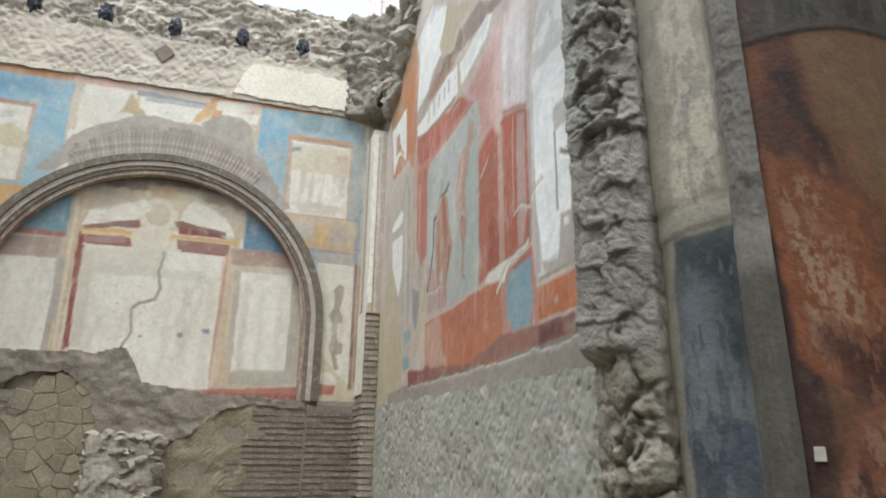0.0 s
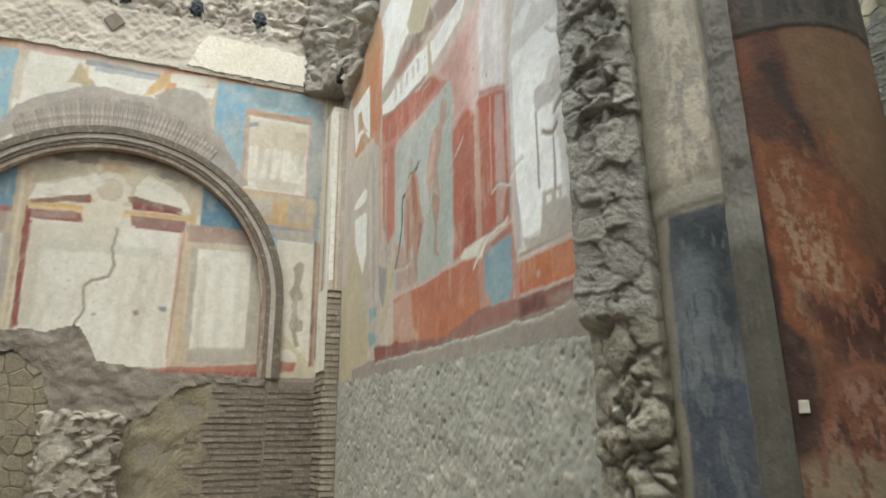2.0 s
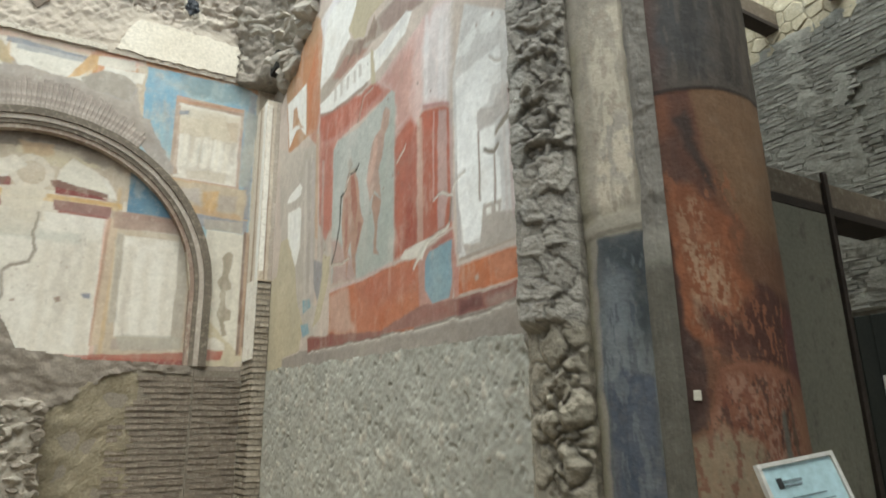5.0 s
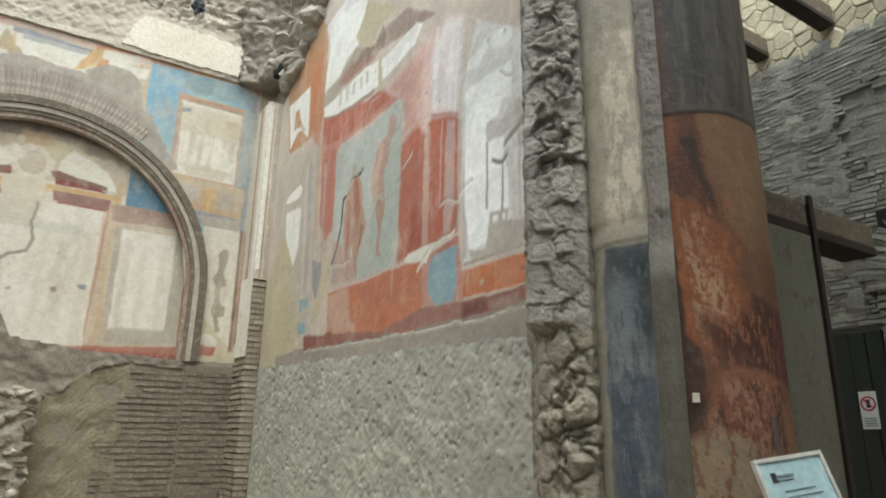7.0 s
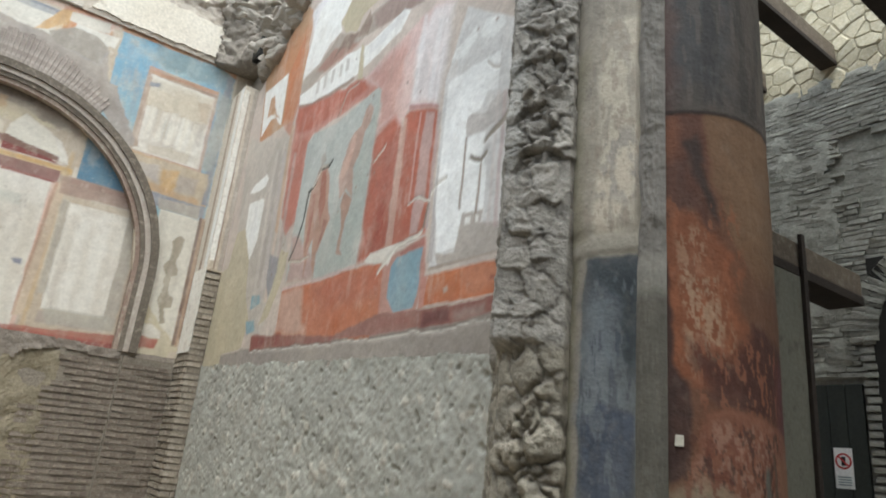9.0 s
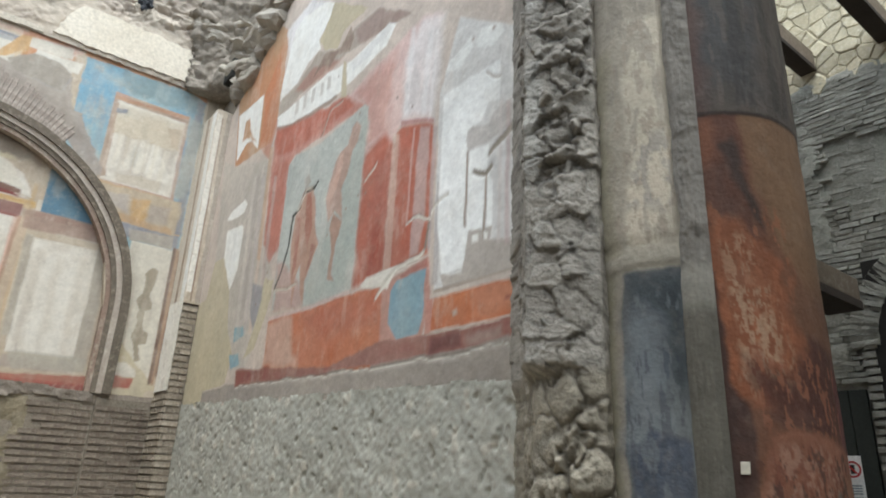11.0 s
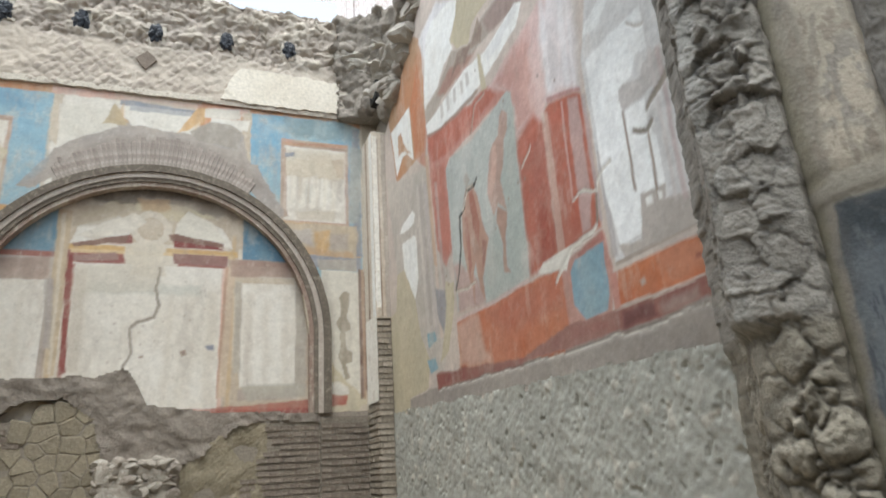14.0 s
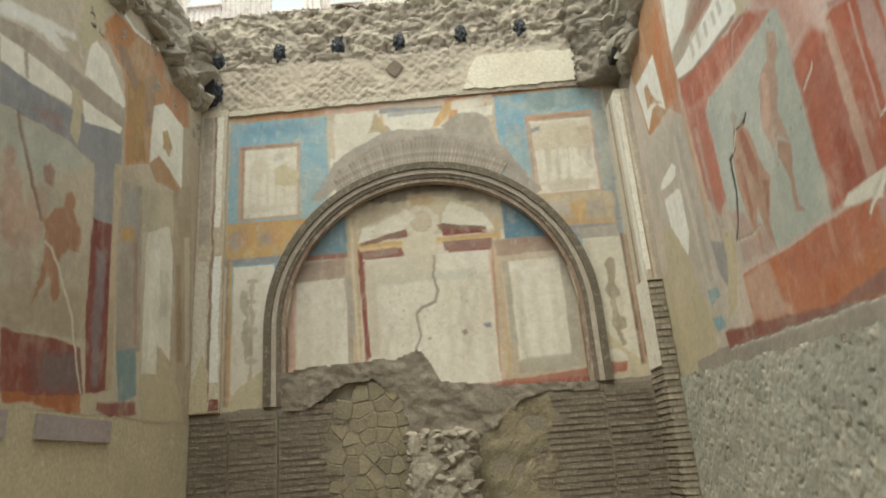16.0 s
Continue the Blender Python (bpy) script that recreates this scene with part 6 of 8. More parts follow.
pl("speck", [(-0.48, 3.12), (-0.42, 3.14), (-0.4, 3.09), (-0.45, 3.07)], "brown", 23, 0.006)
pl("speck", [(-0.85, 3.07), (-0.81, 3.08), (-0.81, 3.05), (-0.85, 3.05)], "brown", 23, 0.006)
pl("speck", [(-0.24, 3.18), (-0.15, 3.19), (-0.14, 3.13), (-0.21, 3.14)], "slate", 23, 0.01, soft=0.01)
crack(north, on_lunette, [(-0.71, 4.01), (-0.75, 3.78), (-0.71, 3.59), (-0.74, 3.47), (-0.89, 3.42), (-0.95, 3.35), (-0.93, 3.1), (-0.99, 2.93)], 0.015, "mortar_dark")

# the broken lower border of the lunette and the ragged mortar rim
def pd(name, pts, mat, lift, amp=0.02, label="", depth=0.03):
    return part(name, slab(ragged(pts, amp, 0.04, len(name) + int(lift * 1000)), on_north, lift, depth), M[mat], north, label)


RIM = ragged([(-2.42, 2.40), (-2.42, 2.80), (-1.9, 2.83), (-1.5, 2.86), (-1.2, 2.86), (-0.98, 2.93), (-0.84, 2.80), (-0.74, 2.60), (-0.4, 2.52), (0.0, 2.49), (0.5, 2.47), (0.9, 2.47), (0.9, 2.38), (0.35, 2.40), (0.10, 2.36), (-0.2, 2.10), (-0.42, 2.0), (-1.05, 2.0), (-1.2, 2.5), (-1.45, 2.66), (-1.75, 2.64), (-1.95, 2.52), (-2.1, 2.43)], 0.03, 0.05, 5)
part("mortar_rim", slab(RIM, on_north, 0.008, 0.12), M["mortar_dark"], north)
bm = rough_sheet(on_north, -2.46, 0.94, 1.98, 2.98, 0.022, 0.03, 7, 0.03, seed=12, keep=lambda u, z: within(RIM, u, z))
part("mortar_rim", bm, M["mortar_dark"], north, "ragged broken mortar rim", smooth=True)
pd("mortar_rim", [(0.9, 2.36), (1.44, 2.36), (1.44, 2.47), (0.9, 2.48)], "mortar_dark", 0.014, 0.015)
pd("mortar_rim", [(-3.05, 2.36), (-2.40, 2.36), (-2.40, 2.46), (-3.05, 2.45)], "mortar_dark", 0.014, 0.015)
bm = rough_sheet(on_north, -0.42, 0.40, 0.0, 2.36, 0.035, 0.018, 5, 0.012, seed=21, top=lambda u: 2.10 + 0.30 * min(1, max(0, (u + 0.42) / 0.5)))
part("niche_infill", bm, M["buff_dark"], north, "buff plaster infill")

# polygonal stones in the middle of the dado
proto_rng = random.Random(5)
for c, pts in fitted_stones(-1.96, -0.95, 1.35, 2.62, 0.165, 0.145, 0.003, 12):
    if -1.93 < c.x < -1.04 and c.y < 2.60 - 2.0 * (c.x + 1.45) ** 2:
        part("polygonal_stone", dressed(pts, c, on_north, 0.009 + 0.004 * proto_rng.random(), proto_rng), M["polygon"], north)

# the broken stub of masonry in front of the dado
stub = holder("masonry_stub", "broken stub of rubble masonry against the dado", "masonry", "structure")
part("mortar_core", rough_pillar([(-1.07, 6.75), (-0.47, 6.77), (-0.42, 7.07), (-1.10, 7.07)], 0.0, 2.06, 0.02, 0.03, 8, 4.0, 9), M["rubble"], stub, smooth=True)
q = random.Random(19)
for z in range(17):
    for c in range(6):
        size = q.uniform(0.06, 0.10)
        rock(stub, Vector((-1.04 + c * 0.113 + q.uniform(-0.03, 0.03), 6.825 + q.uniform(-0.012, 0.008), 1.16 + z * 0.056 + q.uniform(-0.02, 0.02))), size, q)
for c in range(26):
    rock(stub, Vector((q.uniform(-1.08, -0.45), q.uniform(6.78, 7.04), 2.0 + q.uniform(-0.02, 0.03))), q.uniform(0.06, 0.11), q)

# ---- beam sockets with black plastic ----
for i, (hu, hz) in enumerate(HOLES):
    socket = holder("beam_socket", "square beam socket stuffed with black plastic", "beam socket", group="beam sockets along the wall", at=(hu, NORTH_Y, hz))
    bm = bmesh.new()
    for u0, u1, z0, z1 in ((-0.10, -0.06, -0.13, 0.13), (0.06, 0.10, -0.13, 0.13), (-0.06, 0.06, -0.13, -0.095), (-0.06, 0.06, 0.095, 0.13)):
        box(bm, u0, u1, -0.035, 0.10, z0, z1)
    bmesh.ops.subdivide_edges(bm, edges=bm.edges[:], cuts=4, use_grid_fill=True)
    for v in bm.verts:
        p = v.co * 14 + Vector((i * 7, 0, 0))
        v.co += Vector((0.022 * fbm(p, 3), 0.03 * fbm(p * 0.9 + Vector((9, 0, 0)), 3), 0.022 * fbm(p + Vector((0, 9, 0)), 3)))
    part("frame", bm, M["hole_frame"], socket)
    bm = bmesh.new()
    bmesh.ops.create_icosphere(bm, subdivisions=4, radius=1.0)
    for v in bm.verts:
        q = v.co.copy()
        f = 1 + 0.35 * fbm(q * 2.2 + Vector((i * 3, 0, 0)), 4)
        v.co = Vector((q.x * 0.082 * f, q.y * 0.085 * f - 0.015, q.z * 0.125 * f))
    part("plastic_wrap", bm, M["bag"], socket, "crumpled black plastic")
    # black filling: the socket's inner darkness as a colour
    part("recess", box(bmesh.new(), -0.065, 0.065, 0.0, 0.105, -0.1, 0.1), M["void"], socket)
bundle = holder("plastic_bundle", "crumpled black plastic stuffed into the broken corner", "plastic", at=(-3.24, NORTH_Y - 0.05, 6.28))
bm = bmesh.new()
bmesh.ops.create_icosphere(bm, subdivisions=5, radius=1.0)
for v in bm.verts:
    f = 1 + 0.4 * fbm(v.co * 2.2 + Vector((40, 0, 0)), 5)
    v.co = Vector((v.co.x * 0.11 * f, v.co.y * 0.10 * f, v.co.z * 0.19 * f))
part("plastic_wrap", bm, M["bag"], bundle)
d = 0.115
part("diamond_socket", slab(ragged([(-1.02 - d, 6.39), (-1.02, 6.39 - d * 1.1), (-1.02 + d, 6.39), (-1.02, 6.39 + d * 1.1)], 0.02, 0.03, 6), on_north, 0.052, 0.05), M["socket_brown"], north)

# broken masses in the upper corners
crest(north, [(1.15, 7.0, 6.95), (1.35, 7.0, 6.72), (1.52, 6.95, 6.5), (1.6, 6.9, 6.2)], 0.12, 31)
crest(north, [(1.66, 6.85, 7.0), (1.72, 6.7, 6.7), (1.70, 6.72, 6.3), (1.66, 6.78, 5.95)], 0.12, 37)
# a black box for the shade inside the broken corner
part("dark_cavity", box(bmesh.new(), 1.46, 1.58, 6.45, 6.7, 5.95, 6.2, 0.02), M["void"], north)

part("broken_masonry", rough_pillar([(1.12, 6.98), (1.42, 6.86), (1.60, 6.62), (1.95, 6.5), (1.95, 7.2), (1.12, 7.2)], 5.93, 7.42, 0.025, 0.10, 5, 3.0, 5), M["rubble_dark"], north, smooth=True)

# ---- north-west pilaster ----
pil = holder("corner_pilaster", "corner pilaster with worn white painted plaster", "pilaster", "structure")
part("body", box(bmesh.new(), -3.372, -3.06, NORTH_Y - 0.075, NORTH_Y - 0.002, 2.44, 6.0, 0.012), M["tan"], pil)


def on_pil(u, z, d=0.0):
    return Vector((u, NORTH_Y - 0.075 - d, z))


for u0, u1, z0, z1, mat in ((-3.17, -3.08, 2.75, 4.15, "white_hot"), (-3.18, -3.10, 4.5, 5.9, "white"), (-3.34, -3.22, 4.3, 5.9, "taupe"), (-3.36, -3.22, 2.5, 4.1, "cream"), (-3.20, -3.17, 2.55, 5.9, "brown"), (-3.17, -3.07, 2.46, 2.58, "maroon")):
    paint("paint_strip", pil, on_pil, rect(u0, u1, z0, z1), mat, 1, 0.015)
paint("repair_plaster", pil, on_pil, [(-3.37, 2.45), (-3.18, 2.45), (-3.18, 2.85), (-3.25, 3.05), (-3.37, 2.7)], "buff", 2, 0.015)
crest(north, [(-3.45, 6.9, 6.1), (-3.5, 6.9, 6.6), (-3.42, 6.95, 7.0)], 0.17, 41)
# black box again, the shade of the hollow painted on
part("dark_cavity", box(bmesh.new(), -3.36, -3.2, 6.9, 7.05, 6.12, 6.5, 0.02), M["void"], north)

# ---- paint of the west wall ----
def pw(name, pts, mat, level, amp=0.012, label="", soft=0.007, strength=1.0):
    return paint(name, west, on_west, pts, mat, level, amp, label, soft=soft, strength=strength)


WTOP = [(1.5, 2.30), (7.06, 2.34), (7.06, 6.0), (6.7, 6.02), (6.45, 5.92), (6.2, 5.95), (5.95, 6.05), (5.6, 6.2), (5.2, 6.1), (4.9, 5.9), (4.4, 6.1), (1.5, 6.4)]
pw("plaster", WTOP, "tan", 2, 0.03, "worn tan painted plaster")
part("lower_plaster", slab(rect(1.4, 7.06, 0.0, 2.36), on_west, 0.003, 0.006), M["buff"], west, "plain beige dado plaster")
pw("lower_band", [(1.5, 2.42), (4.0, 2.42), (4.0, 2.78), (1.5, 2.78)], "maroon", 4, 0.012)
pw("upper_cream", [(3.65, 4.92), (4.95, 5.96), (5.33, 5.09), (4.57, 4.96), (3.68, 4.76)], (0.6, 0.52, 0.42), 3, 0.02, soft=0.03)
pw("upper_white", [(4.75, 5.39), (4.94, 5.39), (5.3, 5.13), (5.28, 5.02), (4.65, 5), (4.68, 5.3)], (0.86, 0.82, 0.72), 6, 0.012)
pw("upper_white", [(3.65, 4.92), (3.74, 5), (4.13, 5.13), (4.48, 5.25), (4.59, 5.12), (4.27, 4.98), (4, 4.96), (3.66, 4.83)], "white_hot", 5, 0.03, soft=0.02, strength=0.8)
pw("repair_plaster", [(4.54, 5.64), (4.92, 5.94), (4.88, 5.5), (4.72, 5.35), (4.61, 5.14), (4.52, 5.29)], "buff", 7, 0.02)
pw("frieze_tan", [(3.67, 4.81), (4, 4.92), (4.57, 4.96), (5.31, 5.06), (5.3, 4.86), (4.69, 4.76), (4.04, 4.75), (3.69, 4.69)], "taupe", 6, 0.014)
pw("frieze_tan", [(4.25, 5.09), (4.53, 5.22), (4.6, 5.05), (4.46, 5.04)], "tan", 6, 0.02, soft=0.02)
pw("frieze_white", [(3.69, 4.69), (3.91, 4.73), (4.1, 4.75), (4.38, 4.78), (4.53, 4.75), (4.51, 4.63), (4.08, 4.54), (3.73, 4.51)], (0.84, 0.8, 0.7), 7, 0.008)
pw("frieze_white", [(4.65, 4.77), (5.28, 4.85), (5.26, 4.78), (4.72, 4.6)], (0.84, 0.8, 0.7), 7, 0.008)
pw("frieze_mark", [(3.93, 4.73), (3.97, 4.74), (4.02, 4.55), (3.98, 4.54)], "taupe", 8, 0.008, soft=0.008)
pw("buff_run", [(4.49, 4.8), (4.64, 4.81), (4.67, 4.5), (4.65, 4.35), (4.55, 4.41), (4.55, 4.63)], "buff", 9, 0.012)
pw("slate_field", [(3.73, 4.51), (4.08, 4.54), (4.52, 4.61), (5.28, 4.79), (5.31, 4.56), (5.36, 3.93), (5.34, 3.72), (4.99, 3.7), (4.91, 4.32), (4.45, 4.33), (3.78, 4.22)], (0.3, 0.295, 0.305), 5, 0.014)
pw("slate_tone", [(4.07, 4.38), (4.43, 4.49), (4.46, 4.39), (4.18, 4.33)], (0.36, 0.25, 0.235), 6, 0.03, soft=0.03, strength=0.7)
pw("picture", [(3.79, 4.21), (4.46, 4.32), (4.91, 4.31), (4.94, 3.88), (5.01, 2.88), (4.07, 2.78)], (0.5, 0.44, 0.345), 6, 0.008)
pw("picture_tone", [(3.79, 4.19), (4.46, 4.31), (4.85, 4.29), (4.45, 3.96), (4.08, 3.88), (3.84, 3.93)], (0.47, 0.47, 0.41), 7, 0.04, soft=0.05, strength=0.9)
pw("picture_tone", [(4.43, 4.04), (4.87, 4.25), (4.94, 3.78), (4.98, 2.92), (4.69, 2.99), (4.66, 3.59)], (0.54, 0.46, 0.355), 7, 0.04, soft=0.05, strength=0.8)
pw("picture_low", [(4.01, 3.06), (4.93, 3.22), (4.99, 2.88), (4.07, 2.78)], (0.46, 0.37, 0.27), 7, 0.04, soft=0.06, strength=0.8)
pw("painted_shape", [(4.57, 3.91), (4.65, 3.97), (4.7, 3.9), (4.68, 3.82), (4.83, 3.69), (4.82, 3.51), (4.67, 3.5), (4.56, 3.34), (4.66, 3.15), (4.58, 3.05), (4.47, 3.27), (4.34, 2.97), (4.4, 3.29), (4.41, 3.46), (4.36, 3.62), (4.46, 3.74), (4.58, 3.81)], (0.4, 0.2, 0.12), 9, 0.03, soft=0.014, strength=0.9)
pw("painted_shape", [(4.27, 4), (4.36, 4.07), (4.42, 4.02), (4.41, 3.89), (4.33, 3.9)], (0.36, 0.21, 0.16), 9, 0.02, soft=0.014, strength=0.85)
pw("painted_shape", [(4.2, 3.8), (4.37, 3.85), (4.37, 3.58), (4.26, 3.37), (4.2, 3.23), (4.16, 3.58)], (0.52, 0.37, 0.29), 8, 0.04, soft=0.02, strength=0.8)
pw("painted_shape", [(3.87, 3.94), (3.96, 4.01), (4.01, 3.93), (3.97, 3.83), (4.11, 3.8), (4.18, 3.5), (4.12, 3.33), (4.01, 3.33), (3.94, 3.42)], (0.47, 0.31, 0.24), 8, 0.04, soft=0.02, strength=0.8)
pw("painted_shape", [(4.1, 3.48), (4.29, 3.38), (4.35, 3.07), (4.13, 3.02), (4.03, 3.26)], (0.4, 0.32, 0.25), 8, 0.05, soft=0.03, strength=0.6)
pw("purple_field", [(4.96, 3.86), (5.29, 3.91), (5.36, 3.13), (5.39, 2.53), (5.08, 2.46), (4.99, 3.06)], "maroon", 7, 0.012)
pw("purple_tone", [(5.06, 3.63), (5.21, 3.66), (5.23, 3.11), (5.24, 2.56), (5.14, 2.55), (5.09, 3.08)], (0.27, 0.24, 0.255), 8, 0.03, soft=0.03, strength=0.75)
pw("lower_band", [(4.07, 2.78), (4.65, 2.82), (4.96, 2.8), (5.05, 2.45), (4.48, 2.4), (4.14, 2.4)], "maroon", 7, 0.012)
pw("band_tone", [(4.31, 2.68), (4.95, 2.74), (5, 2.49), (4.47, 2.44)], (0.21, 0.185, 0.19), 8, 0.05, soft=0.05, strength=0.7)
pw("band_tone", [(4.08, 2.7), (4.54, 2.74), (4.53, 2.45), (4.13, 2.44)], (0.29, 0.085, 0.065), 8, 0.05, soft=0.05, strength=0.6)
pw("base_band", [(4.14, 2.41), (4.48, 2.4), (5.01, 2.47), (5.03, 2.3), (4.49, 2.35), (4.16, 2.33)], (0.44, 0.17, 0.075), 9, 0.02, soft=0.01)
pw("repair_plaster", [(5.02, 2.46), (5.19, 2.49), (5.25, 2.37), (5.06, 2.35)], "buff", 10, 0.015)
pw("base_band", [(5.26, 2.42), (5.87, 2.48), (5.89, 2.37), (5.52, 2.31), (5.25, 2.35)], "purple", 9, 0.02, soft=0.012)
pw("cream_stripe", [(5.21, 4.46), (5.33, 4.5), (5.36, 3.73), (5.46, 2.53), (5.36, 2.53), (5.27, 3.65)], (0.52, 0.42, 0.3), 8, 0.008)
pw("taupe_zone", [(5.35, 4.36), (5.72, 4.46), (5.89, 2.93), (5.47, 2.86), (5.38, 3.79)], (0.4, 0.345, 0.29), 7, 0.015)
pw("slate_tone", [(5.42, 4.31), (5.67, 4.36), (5.69, 4.05), (5.47, 4)], (0.34, 0.34, 0.32), 8, 0.03, soft=0.03, strength=0.7)
pw("ochre_patch", [(5.42, 3.94), (5.63, 4.01), (5.65, 3.89), (5.42, 3.82)], "ochre", 9, 0.02, soft=0.015)
pw("rust_line", [(5.63, 3.87), (5.71, 3.89), (5.82, 2.98), (5.76, 2.97)], (0.36, 0.21, 0.16), 8, 0.012, soft=0.01, strength=0.7)
pw("blue_panel", [(5.47, 2.86), (5.81, 2.94), (5.88, 2.53), (5.59, 2.44)], (0.25, 0.33, 0.335), 9, 0.012)
pw("pale_zone", [(5.64, 4.43), (6.59, 4.74), (6.64, 4.27), (5.76, 4.02)], (0.52, 0.46, 0.34), 6, 0.02, soft=0.02)
pw("rust_column", [(4.83, 5.51), (5.01, 5.89), (5.37, 5.97), (5.9, 6.12), (6.02, 5.89), (5.88, 5.4), (5.82, 4.74), (5.38, 4.54), (5.3, 5.13), (5.18, 5.41), (4.92, 5.5)], "rust", 8, 0.014)
pw("ochre_column", [(5.31, 5.31), (5.61, 5.56), (5.75, 4.74), (5.42, 4.59)], (0.42, 0.27, 0.125), 9, 0.03, soft=0.03, strength=0.85)
pw("brown_streak", [(5.03, 5.59), (5.22, 5.66), (5.53, 5.45), (5.46, 5.34), (5.26, 5.4)], "brown", 10, 0.02, soft=0.02, strength=0.75)
pw("brown_streak", [(5.63, 5.58), (5.87, 5.8), (5.83, 5.19), (5.68, 5.04)], (0.33, 0.25, 0.19), 10, 0.02, soft=0.02, strength=0.75)
pw("orange_top", [(4.84, 5.63), (5.01, 5.88), (5.43, 5.95), (5.28, 5.69), (4.96, 5.54)], (0.5, 0.225, 0.095), 10, 0.02, soft=0.02, strength=0.85)
pw("rust_panel", [(5.97, 5.85), (6.61, 5.9), (6.7, 5.61), (6.54, 5.54), (6.04, 5.55), (5.86, 5.43)], "rust", 8, 0.015)
pw("white_square", [(5.83, 5.39), (6.04, 5.55), (6.54, 5.53), (6.56, 4.8), (6.26, 4.88), (6, 4.92), (5.82, 4.75), (5.82, 5.12)], (0.86, 0.83, 0.73), 9, 0.008)
pw("painted_shape", [(6.06, 5.21), (6.15, 5.3), (6.29, 5.16), (6.24, 5.01), (6.08, 5.05)], "ochre", 10, 0.02, soft=0.012)
pw("rust_panel", [(5.82, 4.75), (6, 4.93), (6.26, 4.89), (6.56, 4.73), (5.97, 4.63)], (0.5, 0.31, 0.18), 9, 0.012)
pw("white_strip", [(5.89, 4.06), (6.33, 4.28), (6.45, 4.02), (6.5, 2.92), (6.22, 3.03), (6.22, 2.77), (5.94, 2.73), (5.87, 3.89)], (0.74, 0.7, 0.6), 9, 0.014)
pw("white_strip", [(5.96, 3.92), (6.17, 3.99), (6.23, 3.1), (6.05, 2.86)], (0.82, 0.79, 0.69), 10, 0.02, soft=0.02, strength=0.7)
pw("strip_tone", [(6.2, 3.77), (6.37, 3.81), (6.4, 3.36), (6.25, 3.32)], (0.58, 0.56, 0.45), 10, 0.03, soft=0.02, strength=0.7)
pw("tan_column", [(6.36, 4.74), (6.81, 4.94), (7.02, 3), (6.87, 2.63), (6.63, 2.94)], (0.42, 0.345, 0.255), 7, 0.012)
pw("brown_stripe", [(6.54, 3.93), (6.65, 3.96), (6.79, 2.97), (6.66, 2.95)], (0.33, 0.235, 0.15), 8, 0.015, soft=0.014, strength=0.8)
pw("pale_stripe", [(6.7, 4.29), (6.83, 4.34), (6.98, 2.99), (6.87, 2.92)], (0.58, 0.51, 0.4), 8, 0.012, soft=0.012, strength=0.8)
pw("repair_plaster", [(5.89, 2.69), (6.22, 2.75), (6.29, 3.03), (6.51, 2.87), (6.78, 2.62), (6.9, 2.36), (6, 2.34)], "buff", 10, 0.012)
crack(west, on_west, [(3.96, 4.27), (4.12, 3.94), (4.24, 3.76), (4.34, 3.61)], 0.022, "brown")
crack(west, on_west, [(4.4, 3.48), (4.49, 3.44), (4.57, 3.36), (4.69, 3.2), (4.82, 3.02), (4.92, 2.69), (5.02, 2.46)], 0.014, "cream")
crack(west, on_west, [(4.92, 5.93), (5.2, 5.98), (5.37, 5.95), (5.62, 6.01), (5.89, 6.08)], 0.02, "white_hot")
crest(west, [(-3.46, 4.4, 6.15), (-3.44, 4.9, 6.02), (-3.44, 5.2, 6.22), (-3.44, 5.6, 6.3), (-3.44, 6.0, 6.14), (-3.44, 6.4, 6.02), (-3.44, 6.9, 6.15)], 0.13, 51)
bm = rough_sheet(lambda u, z, d=0.0: Vector((WEST_X - 0.08 + d, u, z)), 3.0, 7.2, 5.4, 7.1, 0.05, 0.06, 5, 0.02, seed=61, stones=6)
part("bare_masonry", bm, M["rubble"], west)
slab_w = part("plaque", box(bmesh.new(), WEST_X + 0.004, WEST_X + 0.03, 4.52, 5.46, 2.12, 2.29, 0.004), M["panel_pinkgrey"])
tagged(slab_w, "pinkish grey stone slab fixed to the plaster", "slab")
slab_w2 = copy_thing(slab_w, pose(0, -1.25, 0))

# ---- the painted sheets ----
def keep_east(u, z):
    return inside_by([(1.90, 2.17), (3.2, 2.22), (4.8, 2.29), (6.64, 2.36), (6.64, 5.55), (6.2, 5.75), (5.75, 6.0), (5.42, 6.18), (5.2, 6.55), (1.90, 6.55)], u, z) > 0


def keep_west(u, z):
    return inside_by([(q[0], q[1]) for q in WTOP], u, z) > 0


def keep_north(u, z):
    ring_in = (np.hypot(u - ARCH_X, np.maximum(z - SPRING, 0)) < 1.75)
    return ~ring_in & (z > 2.44)


def keep_lunette(u, z):
    return np.hypot(u - ARCH_X, np.maximum(z - SPRING, 0)) < 1.66


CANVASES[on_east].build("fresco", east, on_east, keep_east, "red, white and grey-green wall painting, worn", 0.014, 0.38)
CANVASES[on_west].build("fresco", west, on_west, keep_west, "faded wall painting in red, slate and ochre", age=0.25)
CANVASES[on_north].build("fresco", north, on_north, keep_north, "blue and white painted plaster with ochre bands", 0.006, 0.7, tone_down=0.36)
CANVASES[on_lunette].build("lunette_fresco", north, on_lunette, keep_lunette, "cream lunette with a painted pediment and panels", 0.006, 0.7, tone_down=0.36)

# ---- broken jamb at the opening ----
jamb = holder("broken_jamb", "broken rubble wall end with crumbling grey mortar", "masonry", "structure")
JAMB_TURN = 2.14


